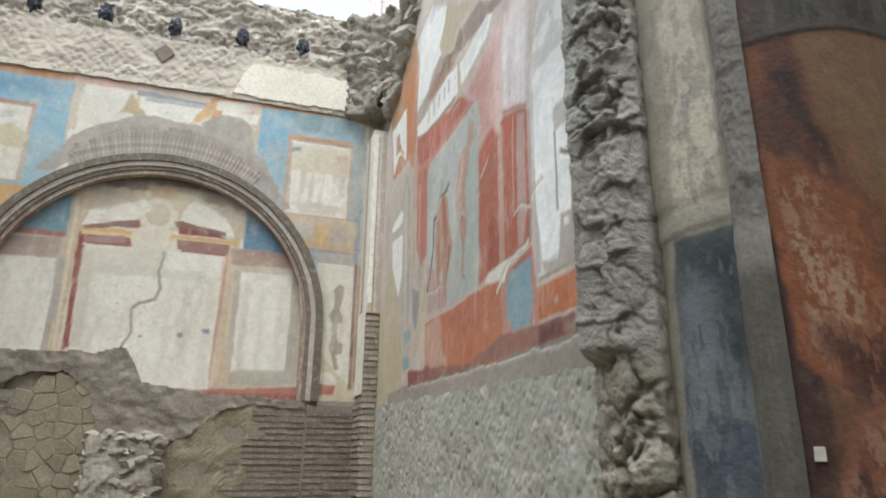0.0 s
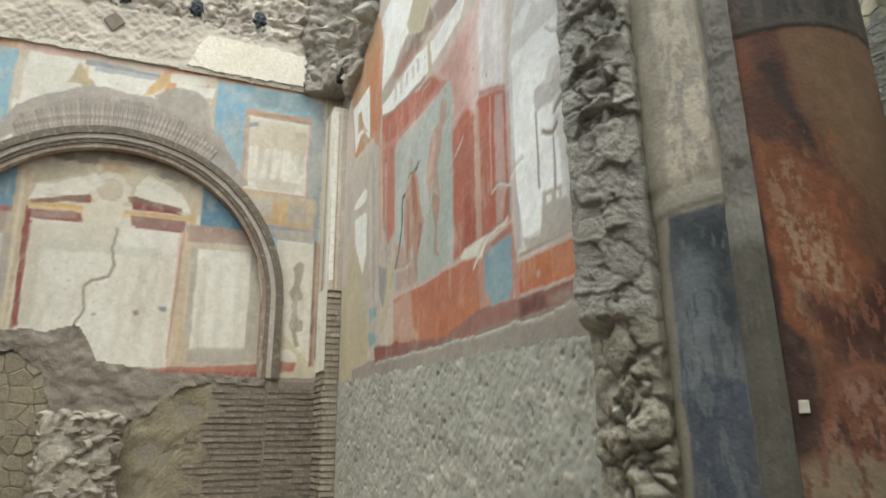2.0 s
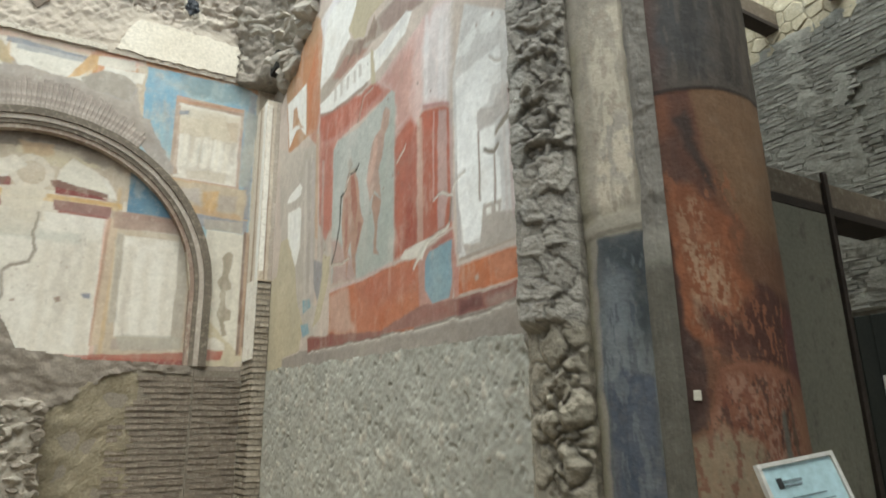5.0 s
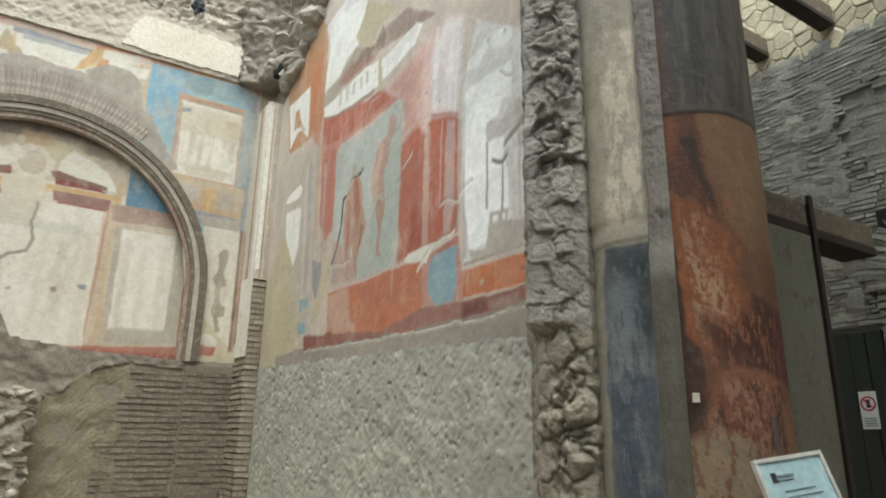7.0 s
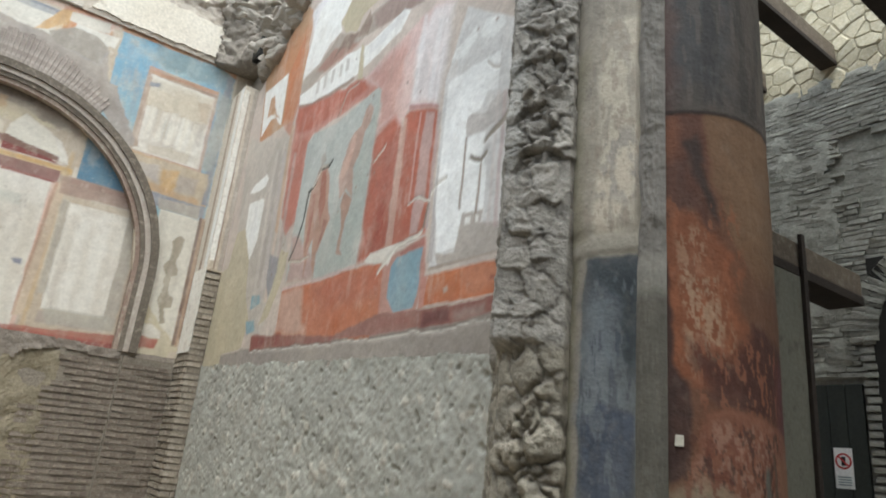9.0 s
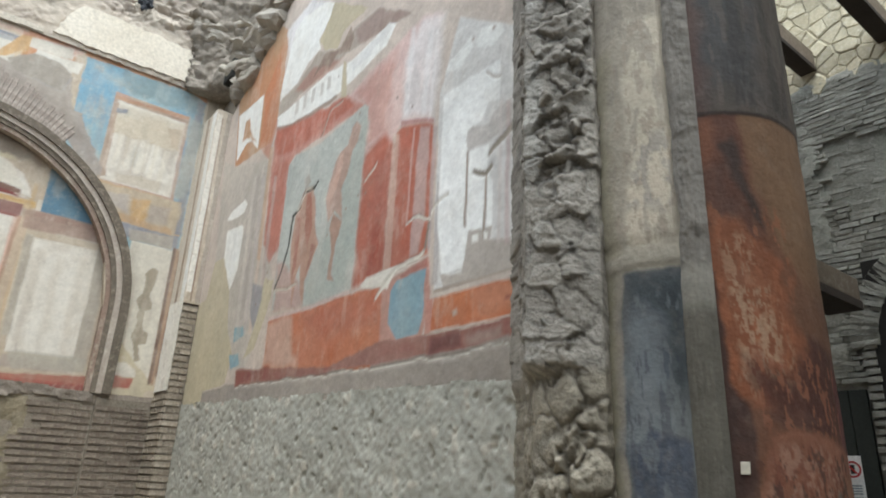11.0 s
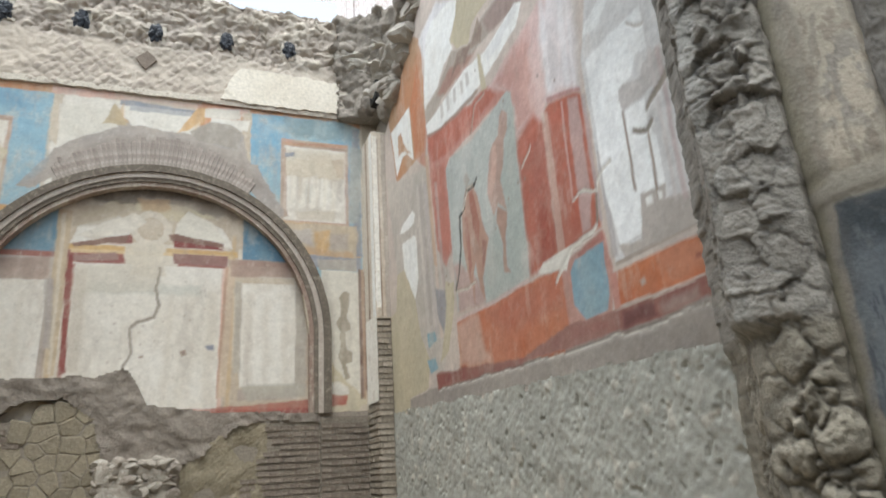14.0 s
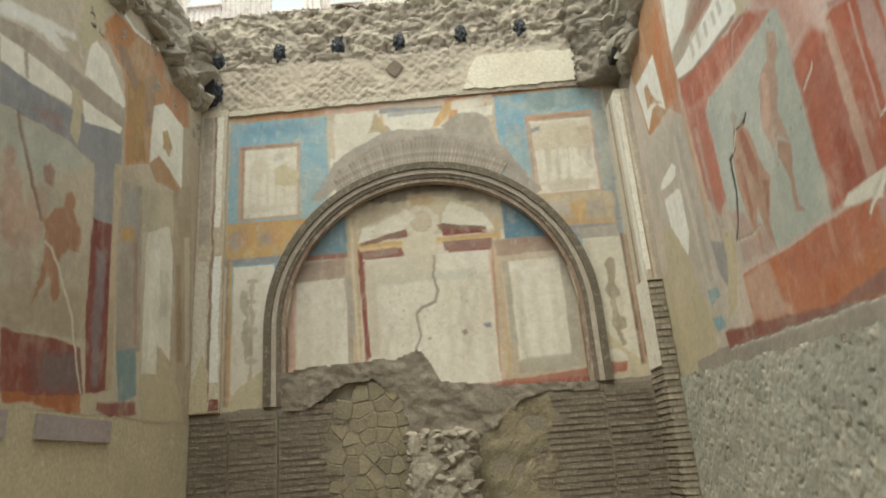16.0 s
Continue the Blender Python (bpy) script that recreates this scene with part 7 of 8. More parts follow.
def jamb_face():
    """The torn end of the wall: flat mortar along one edge, a crumbling ridge, a shaded flank, and large loose stones low down."""
    zs = np.concatenate([np.arange(0.0, 1.3, 0.05), np.arange(1.3, 4.5, 0.0065), np.arange(4.5, 6.61, 0.03)])
    plan = [(2.0, 2.25), (1.66, 2.2), (1.50, 1.93), (1.232, 1.645), (1.292, 1.482), (1.378, 1.412), (1.48, 1.437), (1.75, 1.51), (2.0, 1.6)]
    fine = [0.05, 0.05, 0.011, 0.0062, 0.0062, 0.012, 0.05, 0.05]
    pts, side = [], []
    for k, step in enumerate(fine):
        a, b = np.array(plan[k]), np.array(plan[k + 1])
        n = max(2, int(np.linalg.norm(b - a) / step))
        for i in range(n):
            pts.append(a + (b - a) * i / n)
            side.append(k + i / n)
    pts, side = np.array(pts), np.array(side)
    low = 1 - ease(zs, JAMB_TURN - 0.02, JAMB_TURN + 0.05)
    co = np.zeros((len(pts), len(zs), 3))
    co[..., :2], co[..., 2] = pts[:, None], zs[None]
    # the wall end stands further back below the plaster
    set_back = (np.interp(side, [2, 3, 4, 5], [0.02, 0.06, 0.015, 0.0])[:, None] * low[None])
    co[..., 0] += set_back * 0.9
    p = co.reshape(-1, 3).copy()
    q = p * np.array((1, 1, 1.25))
    warp = np.stack([cloud(p[:, 0] * 3 + p[:, 1] * 2, p[:, 2], 9, 700 + k, 3) - 0.5 for k in range(3)], -1)
    q = q + warp * 0.12 + 0.02 * np.stack([cloud(p[:, 0] * 3 + p[:, 1] * 2, p[:, 2], 33, 750 + k, 3) - 0.5 for k in range(3)], -1)
    inn, rnd, way = split_cells(q, 9.5, 5)
    inn2, rnd2, way2 = split_cells(q, 27.0, 9)
    inn3, rnd3, way3 = split_cells(q * np.array((1, 1, 0.9)), 7.5, 21)
    tilt = ((rnd[:, 1:4] - 0.5) * way).sum(1)
    tilt2 = ((rnd2[:, 1:4] - 0.5) * way2).sum(1)
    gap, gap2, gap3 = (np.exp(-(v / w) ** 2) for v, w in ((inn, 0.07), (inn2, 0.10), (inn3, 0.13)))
    s = np.repeat(side, len(zs))
    mortar = cloud(p[:, 0] + p[:, 1], p[:, 2], 4.0, 720, 3)
    weight = np.interp(s, [0, 2, 2.8, 3.05, 3.35, 3.6, 4.3, 4.7, 5, 6, 9], [0.2, 0.3, 0.5, 0.30, 0.45, 1.0, 1.0, 0.55, 0.25, 0.1, 0.1])
    weight = weight * (0.40 + 0.75 * ease(mortar, 0.35, 0.65))
    high = 0.046 * (rnd[:, 0] - 0.55) + 0.055 * tilt - 0.012 * gap + 0.008 * (rnd2[:, 0] - 0.5) + 0.016 * tilt2 - 0.003 * gap2
    loose = 0.040 * np.sqrt(np.clip(inn3, 0, 0.5)) + 0.030 * (rnd3[:, 0] - 0.5) - 0.024 * gap3 + 0.008 * (rnd2[:, 0] - 0.5) + 0.014 * tilt2 - 0.003 * gap2
    lw = np.tile(low, len(pts))
    d = weight * (high * (1 - lw)) + np.clip(weight * 1.2, 0, 0.85) * loose * lw
    d += 0.024 * (cloud(p[:, 0] * 2 + p[:, 1], p[:, 2], 24, 730, 5, 0.7) - 0.5) * np.clip(weight + 0.25, 0, 1)
    tang = np.gradient(pts, axis=0)
    nrm = np.stack([tang[:, 1], -tang[:, 0]], -1)
    nrm = np.array([nrm[max(0, i - 6):i + 7].mean(0) for i in range(len(nrm))])
    nrm /= np.linalg.norm(nrm, axis=1)[:, None]
    out = co + d.reshape(len(pts), len(zs))[..., None] * np.concatenate([nrm, np.zeros((len(nrm), 1))], 1)[:, None]
    out[..., 2] += (0.25 * d * (rnd[:, 2] - 0.5)).reshape(len(pts), len(zs))
    tone = 0.80 + 0.28 * rnd[:, 1] + 0.18 * (rnd2[:, 1] - 0.5) + 0.5 * (cloud(p[:, 0], p[:, 2] + p[:, 1], 6, 740, 5, 0.7) - 0.5)
    col = np.array((0.345, 0.318, 0.28)) * (1 - lw[:, None]) + np.array((0.33, 0.295, 0.235)) * lw[:, None]
    pale = (ease(s, 3.0, 3.05) * (1 - ease(s, 3.3, 3.55)) * ease(mortar, 0.4, 0.6))[:, None] * (1 - lw[:, None])
    col = col * (1 - pale) + np.array((0.385, 0.368, 0.335)) * pale
    # crevices between the stones are also darkened in colour, like shade in them
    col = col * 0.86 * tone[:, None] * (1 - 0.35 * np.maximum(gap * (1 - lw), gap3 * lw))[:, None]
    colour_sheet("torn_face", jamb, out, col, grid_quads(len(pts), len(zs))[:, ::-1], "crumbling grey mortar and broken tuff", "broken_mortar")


jamb_face()
part("core", box(bmesh.new(), 1.62, 2.0, 1.66, 2.22, 0.0, 6.55), M["rubble"], jamb)
q = random.Random(23)
for k in range(7):
    t = q.random()
    rock(jamb, Vector((1.345 + 0.075 * t + 0.02, 1.60 - 0.16 * t + 0.03, 1.3 + 0.8 * (k + q.random()) / 7)), q.choice((0.04, 0.055)), q, 0.85)

# ---- engaged half column, pale above and slate blue below ----
half = holder("half_column", "rounded plaster pilaster, pale above and slate blue below", "column", "structure")
HC = (1.70, 1.36, 0.285, 0.28)
turn = np.radians(np.linspace(150, 285, 600))
arc_x, arc_y = HC[0] + HC[2] * np.cos(turn), HC[1] + HC[3] * np.sin(turn)
arc_s = np.concatenate([[0], np.cumsum(np.hypot(np.diff(arc_x), np.diff(arc_y)))])
arc_s -= np.interp(-1.42, -arc_y, arc_s)


def round_half(u, z, d):
    """u runs along the rounded face from the crevice at the jamb; the blue coat lies under a rounded lip."""
    a = np.interp(u, arc_s, turn)
    lip_z = 2.492 + 0.06 * (u - 0.12)
    swell = 0.006 * ease(z, lip_z - 0.012, lip_z + 0.022) * (1 - 0.5 * ease(z, lip_z + 0.03, lip_z + 0.10))
    edge = ease(u, 0.268, 0.255) * 0.008 * ease(z, 2.56, 2.62)
    r = d + swell + edge
    return np.stack([HC[0] + (HC[2] + r) * np.cos(a), HC[1] + (HC[3] + r) * np.sin(a), z], -1)


zs = spaced(0.0, 1.4, 0.08, 0.006) + spaced(1.406, 4.4, 0.006, 0.007)[:-1] + spaced(4.4, 6.4, 0.01, 0.09)
hc = Canvas(spaced(-0.12, 0.40, 0.005, 0.005), zs, ((0.25, 0.222, 0.18), (0.20, 0.178, 0.148)), 800)
hc.coat(rect(-0.1, 0.42, 3.9, 6.4), (0.20, 0.172, 0.14), 1, 0.05, 0.08, 0.8)
hc.coat(rect(0.045, 0.30, 2.54, 6.4), (0.30, 0.268, 0.218), 2, 0.03, 0.03)
hc.coat(rect(-0.1, 0.06, 2.5, 3.4), (0.235, 0.212, 0.15), 2, 0.03, 0.03, 0.7)
hc.coat([(0.10, 2.56), (0.262, 2.60), (0.268, 2.9), (0.262, 3.2), (0.272, 3.50), (0.14, 3.53), (0.12, 3.2), (0.13, 2.9)], (0.44, 0.392, 0.315), 3, 0.02, 0.016)
hc.coat([(0.13, 2.60), (0.25, 2.62), (0.25, 3.0), (0.15, 3.0)], (0.50, 0.43, 0.34), 4, 0.03, 0.05, 0.5)
hc.coat(rect(0.06, 0.26, 2.6, 3.9), (0.20, 0.18, 0.155), 5, 0.03, 0.02, 0.45, fleck=(0.05, 4.0, 0.30))
hc.coat(rect(0.06, 0.26, 2.56, 3.5), (0.27, 0.225, 0.18), 5, 0.03, 0.01, 0.6, fleck=(0.022, 2.5, 0.26))
hc.coat(rect(0.12, 0.25, 2.7, 2.98), (0.19, 0.185, 0.18), 5, 0.04, 0.03, 0.5, fleck=(0.03, 2.2, 0.5))
hc.coat([(-0.05, 2.46), (0.31, 2.495), (0.31, 2.56), (0.1, 2.55), (-0.05, 2.53)], (0.285, 0.258, 0.212), 6, 0.008, 0.010)
hc.coat(rect(-0.06, 0.03, -1, 2.50), (0.21, 0.188, 0.135), 6, 0.02, 0.02)
hc.coat([(0.038, 0), (0.285, 0), (0.29, 2.492), (0.065, 2.478)], (0.075, 0.082, 0.086), 7, 0.014, 0.008)
hc.coat([(0.07, 2.30), (0.28, 2.30), (0.285, 2.475), (0.085, 2.46)], (0.040, 0.048, 0.055), 8, 0.03, 0.04, 0.8)
hc.coat([(0.06, 1.88), (0.20, 1.9), (0.19, 2.34), (0.10, 2.36)], (0.150, 0.165, 0.178), 9, 0.05, 0.05, 0.75)
hc.coat([(0.10, 1.95), (0.27, 1.95), (0.26, 2.1), (0.12, 2.12)], (0.15, 0.165, 0.175), 9, 0.05, 0.04, 0.5)
hc.coat([(0.19, 2.05), (0.265, 2.05), (0.27, 2.42), (0.20, 2.42)], (0.028, 0.034, 0.038), 10, 0.04, 0.04, 0.75)
hc.coat([(0.062, 0), (0.262, 0), (0.265, 1.90), (0.16, 1.96), (0.075, 1.90)], (0.036, 0.050, 0.080), 11, 0.03, 0.018, 0.92)
hc.coat(rect(0.055, 0.11, 1.40, 1.66), (0.13, 0.13, 0.135), 12, 0.03, 0.03, 0.5)
hc.coat(rect(0.06, 0.27, 1.4, 2.4), (0.155, 0.17, 0.175), 13, 0.02, 0.01, 0.38, fleck=(0.03, 4.5, 0.35))
hc.coat(rect(0.06, 0.27, 1.4, 2.2), (0.030, 0.038, 0.055), 13, 0.02, 0.01, 0.5, fleck=(0.02, 5.0, 0.35))
hc.coat([(0.262, 0), (0.34, 0), (0.34, 2.46), (0.285, 2.46), (0.272, 2.0)], (0.125, 0.135, 0.118), 14, 0.012, 0.008, 0.9)
hc.build("shaft", half, None, lambda u, z: u < 9, "plaster shaft, pale above, slate blue below", 0.0, 0.22, round_half, "shaft_paint")


def seam_plan(u, z, d):
    """The mortar seam between the two shafts, narrower and crumbling above the blue coat."""
    k = np.clip(u, 0, 1)
    up = ease(z, 2.36, 2.56)
    left_x, left_y = 1.487, 1.176 - 0.012 * up
    cut = 0.030 * (cloud(z * 0 + 3, z, 6.0, 871, 5, 0.6) - 0.5) * (0.3 + 0.7 * up)
    x = left_x + (1.533 - left_x) * k - 0.020 * np.sin(np.pi * k) ** 0.7
    y = left_y + cut * (1 - k) + (1.083 - left_y) * k
    return np.stack([x - d * 0.9, y - d * 0.4, z], -1)


sm = Canvas(spaced(-0.02, 1.02, 0.035, 0.035), zs, ((0.185, 0.17, 0.148), (0.15, 0.138, 0.122)), 860)
sm.rise = 0.016 * (cloud(sm.u * 0.11, sm.z, 24, 872, 4, 0.65) - 0.5) * ease(sm.z, 2.3, 2.6) + 0.006 * (cloud(sm.u * 0.11, sm.z, 9, 873, 3) - 0.5)
sm.col = sm.col * (0.75 + 0.5 * cloud(sm.u * 0.11, sm.z, 14, 874, 5, 0.7))[..., None]
sm.col = np.where((sm.z < 2.42)[..., None], sm.col * np.array((0.60, 0.60, 0.56)), sm.col)
k = (ease(sm.z, 2.30, 2.38) * ease(sm.z, 2.52, 2.46))[..., None] * 0.6
sm.col = sm.col * (1 - k) + np.array((0.27, 0.255, 0.22)) * k
sm.build("mortar_seam", half, None, lambda u, z: u < 9, "grey repair mortar seam", 0.0, 0.15, seam_plan, "shaft_paint")
part("core", box(bmesh.new(), 1.56, 1.9, 1.13, 1.5, 0.0, 6.35), M["col_grey"], half)

# ---- round column with remains of red plaster ----
col = holder("round_column", "thick round column with worn red and ochre plaster", "column", at=(1.855, 1.305, 0))
RC, TP = 0.39, 0.006


def round_shaft(u, z, d):
    a = np.radians(210) + u / RC
    r = RC * (1 - TP * z) + d + 0.002 * ease(z, 3.03, 3.06)
    return np.stack([r * np.cos(a), r * np.sin(a), z], -1)


rc = Canvas(spaced(-0.15, 0.80, 0.0055, 0.0055), zs, ((0.165, 0.075, 0.042), (0.12, 0.056, 0.034)), 900)
R = rc.coat
# sooty plaster above the ring
R(rect(-0.2, 0.9, 3.05, 7), (0.089, 0.074, 0.063), 20, 0.006, 0.006)
R(rect(0.06, 0.30, 3.12, 6.4), (0.059, 0.06, 0.063), 21, 0.08, 0.08, 0.8)
R(rect(-0.05, 0.07, 3.05, 3.9), (0.096, 0.054, 0.046), 21, 0.03, 0.04, 0.8)
R(rect(0.32, 0.7, 3.1, 6.4), (0.106, 0.089, 0.074), 21, 0.05, 0.08, 0.7)
R(rect(-0.1, 0.7, 3.08, 4.4), (0.132, 0.112, 0.092), 22, 0.02, 0.02, 0.45, fleck=(0.05, 6.0, 0.25))
R(rect(-0.1, 0.7, 3.08, 4.4), (0.043, 0.039, 0.036), 22, 0.02, 0.02, 0.5, fleck=(0.06, 7.0, 0.28))
R(rect(-0.1, 0.8, 3.042, 3.058), (0.038, 0.029, 0.025), 23, 0.006, 0.004, 0.85)
# rust and ochre below it
R(rect(-0.1, 0.09, 2.55, 3.05), (0.178, 0.073, 0.041), 2, 0.03, 0.02)
R([(0.09, 2.6), (0.2, 2.5), (0.17, 3.05), (0.08, 3.05)], (0.112, 0.051, 0.034), 3, 0.03, 0.03)
R([(0.17, 3.05), (0.9, 3.05), (0.9, 2.40), (0.36, 2.40), (0.28, 2.52), (0.20, 2.80)], (0.188, 0.108, 0.06), 3, 0.03, 0.014)
R([(0.25, 2.6), (0.6, 2.5), (0.6, 3.0), (0.24, 3.0)], (0.217, 0.134, 0.079), 4, 0.05, 0.06, 0.5)
R([(0.10, 2.93), (0.14, 2.95), (0.20, 2.72), (0.215, 2.60), (0.18, 2.66)], (0.042, 0.031, 0.027), 5, 0.025, 0.016, 0.85)
R(rect(0.0, 0.12, 2.62, 2.86), (0.08, 0.048, 0.04), 5, 0.04, 0.04, 0.6)
R([(-0.05, 2.62), (0.10, 2.64), (0.26, 2.48), (0.34, 2.2), (0.3, 2.02), (0.02, 2.02)], (0.223, 0.084, 0.041), 6, 0.05, 0.025)
R([(0.28, 2.45), (0.7, 2.45), (0.7, 2.12), (0.32, 2.12)], (0.145, 0.074, 0.043), 6, 0.04, 0.05, 0.85)
# bare scratched plaster
R([(0.06, 2.56), (0.14, 2.58), (0.24, 2.35), (0.27, 2.1), (0.12, 2.05), (0.08, 2.25)], (0.334, 0.195, 0.122), 8, 0.03, 0.02, 0.85, fleck=(0.014, 2.8, 0.50))
R([(0.08, 2.45), (0.2, 2.40), (0.22, 2.15), (0.1, 2.1)], (0.385, 0.251, 0.164), 9, 0.03, 0.02, 0.8, fleck=(0.011, 2.2, 0.42))
R(rect(0.0, 0.3, 2.1, 2.7), (0.297, 0.115, 0.056), 8, 0.03, 0.02, 0.6, fleck=(0.03, 3.0, 0.35))
# dark belt and dark edge
R([(0.10, 2.18), (0.24, 2.14), (0.34, 2.26), (0.62, 2.20), (0.66, 1.92), (0.3, 1.93), (0.17, 1.99)], (0.065, 0.027, 0.021), 10, 0.04, 0.03, 0.88)
R([(-0.1, 2.46), (0.03, 2.46), (0.06, 2.1), (0.105, 2.0), (0.09, 1.74), (0.0, 1.70), (-0.1, 1.7)], (0.052, 0.031, 0.027), 10, 0.02, 0.012, 0.92)
R([(0.12, 2.2), (0.5, 2.2), (0.5, 1.92), (0.14, 1.96)], (0.248, 0.102, 0.057), 11, 0.03, 0.03, 0.75, fleck=(0.015, 3.0, 0.34))
R(rect(0.46, 0.66, 1.82, 2.15), (0.108, 0.036, 0.035), 11, 0.03, 0.03, 0.8)
# lower worn field
R([(0.14, 1.94), (0.24, 1.98), (0.42, 1.93), (0.55, 1.90), (0.7, 1.8), (0.7, 0), (0.05, 0), (0.10, 1.74)], (0.236, 0.106, 0.065), 12, 0.03, 0.018)
R([(0.16, 1.9), (0.42, 1.9), (0.5, 1.5), (0.12, 1.5)], (0.301, 0.174, 0.123), 13, 0.04, 0.03, 0.8, fleck=(0.016, 1.8, 0.50))
R([(0.14, 1.9), (0.5, 1.9), (0.6, 1.4), (0.1, 1.4)], (0.157, 0.056, 0.035), 14, 0.04, 0.03, 0.85, fleck=(0.015, 2.2, 0.40))
R([(0.1, 1.9), (0.5, 1.9), (0.5, 1.4), (0.05, 1.4)], (0.058, 0.031, 0.025), 14, 0.04, 0.02, 0.8, fleck=(0.012, 2.5, 0.24))
R([(0.03, 1.70), (0.15, 1.72), (0.26, 1.64), (0.30, 0), (0.02, 0)], (0.304, 0.245, 0.165), 15, 0.05, 0.03, 0.8)
R([(0.03, 1.72), (0.3, 1.72), (0.3, 1.4), (0.03, 1.4)], (0.182, 0.075, 0.048), 16, 0.05, 0.02, 0.8, fleck=(0.022, 2.5, 0.35))
R([(0.37, 1.78), (0.395, 1.80), (0.42, 1.4), (0.36, 1.4)], (0.133, 0.133, 0.109), 16, 0.02, 0.010, 0.9)
R([(0.42, 1.84), (0.44, 1.84), (0.47, 1.5), (0.45, 1.5)], (0.1, 0.061, 0.041), 16, 0.02, 0.010, 0.9)
R([(0.46, 1.82), (0.66, 1.82), (0.66, 1.4), (0.47, 1.4)], (0.249, 0.123, 0.069), 15, 0.03, 0.04, 0.8)
R([(-0.02, 1.76), (0.02, 1.76), (0.035, 1.4), (0.0, 1.4)], (0.339, 0.288, 0.22), 17, 0.03, 0.008, 0.9, fleck=(0.03, 3.0, 0.55))
R(rect(-0.15, -0.01, -1, 3.0), (0.102, 0.082, 0.07), 17, 0.015, 0.010, 0.85)
rc.build("shaft", col, None, lambda u, z: u < 9, "worn red, ochre and sooty plaster shaft", 0.0, 0.12, round_shaft, "shaft_paint")
bm = bmesh.new()
bmesh.ops.create_cone(bm, cap_ends=True, segments=48, radius1=0.372, radius2=0.36, depth=6.38)
bmesh.ops.translate(bm, verts=bm.verts[:], vec=(0, 0, 3.19))
part("core", bm, M["col_top"], col, smooth=True)
a = radians(219.6)
bm = box(bmesh.new(), -0.013, 0.013, -0.003, 0.004, -0.018, 0.018, 0.003)
for v in bm.verts:
    v.co.x += 0.006 * noise.noise(v.co * 60)
tile = part("survey_tile", bm, M["tile_white"], col, "small cream survey marker")
tile.matrix_local = Matrix.Translation((0.388 * math.cos(a), 0.388 * math.sin(a), 1.85)) @ Matrix.Rotation(a - math.pi / 2, 4, "Z")

# ---- information panel on its post ----
board = holder("information_panel", "framed pale blue information panel on a thin post", "sign", at=(1.463, 0.673, 0))
BM = Matrix.Translation((0, 0, 1.638)) @ Matrix.Rotation(radians(-13.5), 4, "Z") @ Matrix.Rotation(radians(-7), 4, "Y") @ Matrix.Rotation(radians(-16), 4, "X") @ Matrix.Scale(1.03, 4)


def flat(name, x0, x1, z0, z1, d, mat, parent, m, label="", thick=0.004):
    p = part(name, box(bmesh.new(), x0, x1, -d, -d + thick, z0, z1, 0.0008), M[mat], parent, label)
    p.matrix_local = m
    return p


flat("sheet", -0.125, 0.125, -0.33, 0.0, 0.004, "board", board, BM, "pale blue printed sheet")
for x0, x1, z0, z1 in ((-0.137, -0.125, -0.342, 0.012), (0.125, 0.137, -0.342, 0.012), (-0.125, 0.125, 0.0, 0.012), (-0.125, 0.125, -0.342, -0.33)):
    flat("frame_bar", x0, x1, z0, z1, 0.01, "board_frame", board, BM, thick=0.016)
flat("emblem", -0.09, -0.072, -0.06, -0.032, 0.0065, "sign_black", board, BM)
flat("print_bar", -0.068, -0.005, -0.048, -0.040, 0.0065, "ink_grey", board, BM)
flat("print_bar", -0.068, -0.01, -0.058, -0.053, 0.0065, "ink_grey", board, BM)
for i in range(12):
    flat("print_bar", -0.06, 0.06 + 0.03 * math.sin(i * 2.3), -0.090 - i * 0.018, -0.086 - i * 0.018, 0.0065, "ink_grey", board, BM)
bm = bmesh.new()
bmesh.ops.create_cone(bm, cap_ends=True, segments=16, radius1=0.016, radius2=0.016, depth=1.32)
bmesh.ops.translate(bm, verts=bm.verts[:], vec=(0, 0.03, 0.66))
part("post", bm, M["steel"], board)
bm = bmesh.new()
bmesh.ops.create_cone(bm, cap_ends=True, segments=28, radius1=0.15, radius2=0.14, depth=0.02)
bmesh.ops.translate(bm, verts=bm.verts[:], vec=(0, 0.03, 0.01))
part("base_plate", bm, M["steel"], board)

# ---- side passage: plastered wall, lintel, far brick wall, door, beams ----
side = holder("wall_passage", "greenish grey plastered wall beside the passage", "wall", "structure")
bm = rough_sheet(lambda u, z, d=0.0: Vector((u, 2.0 - d, z)), 2.0, 4.42, 0.0, 3.25, 0.05, 0.008, 3, 0.0, seed=71)
part("plaster_face", bm, M["greenish"], side)
part("core", box(bmesh.new(), 2.02, 4.41, 2.02, 2.4, 0, 3.245), M["greenish"], side)
bm = bmesh.new()
box(bm, 4.40, 4.455, 1.97, 2.0, 0.0, 3.58, 0.005)
tagged(part("door_post", bm, M["timber_dark"]), "dark upright timber post at the wall end", "post")
lint = holder("lintel_beam", "weathered timber lintel with dark underside", "beam")
part("timber", box(bmesh.new(), 2.1, 5.45, 2.01, 2.27, 3.33, 3.52, 0.012), M["timber"], lint)
# near-black strip below the lintel, its underside's shade put into the colour
part("underside_board", box(bmesh.new(), 2.1, 5.45, 2.0, 2.28, 3.255, 3.326, 0.006), M["timber_dark"], lint, "dark underside strip with its shade in the colour")

FAR_X = 5.7


def on_far(u, z, d=0.0):
    return Vector((FAR_X - d, u, z))


far = holder("wall_far", "tall grey brick wall with pale stonework on top", "wall", "structure")
part("core", box(bmesh.new(), FAR_X + 0.006, FAR_X + 0.5, -3.0, 6.0, 0, 8.5), M["far_brick"], far)


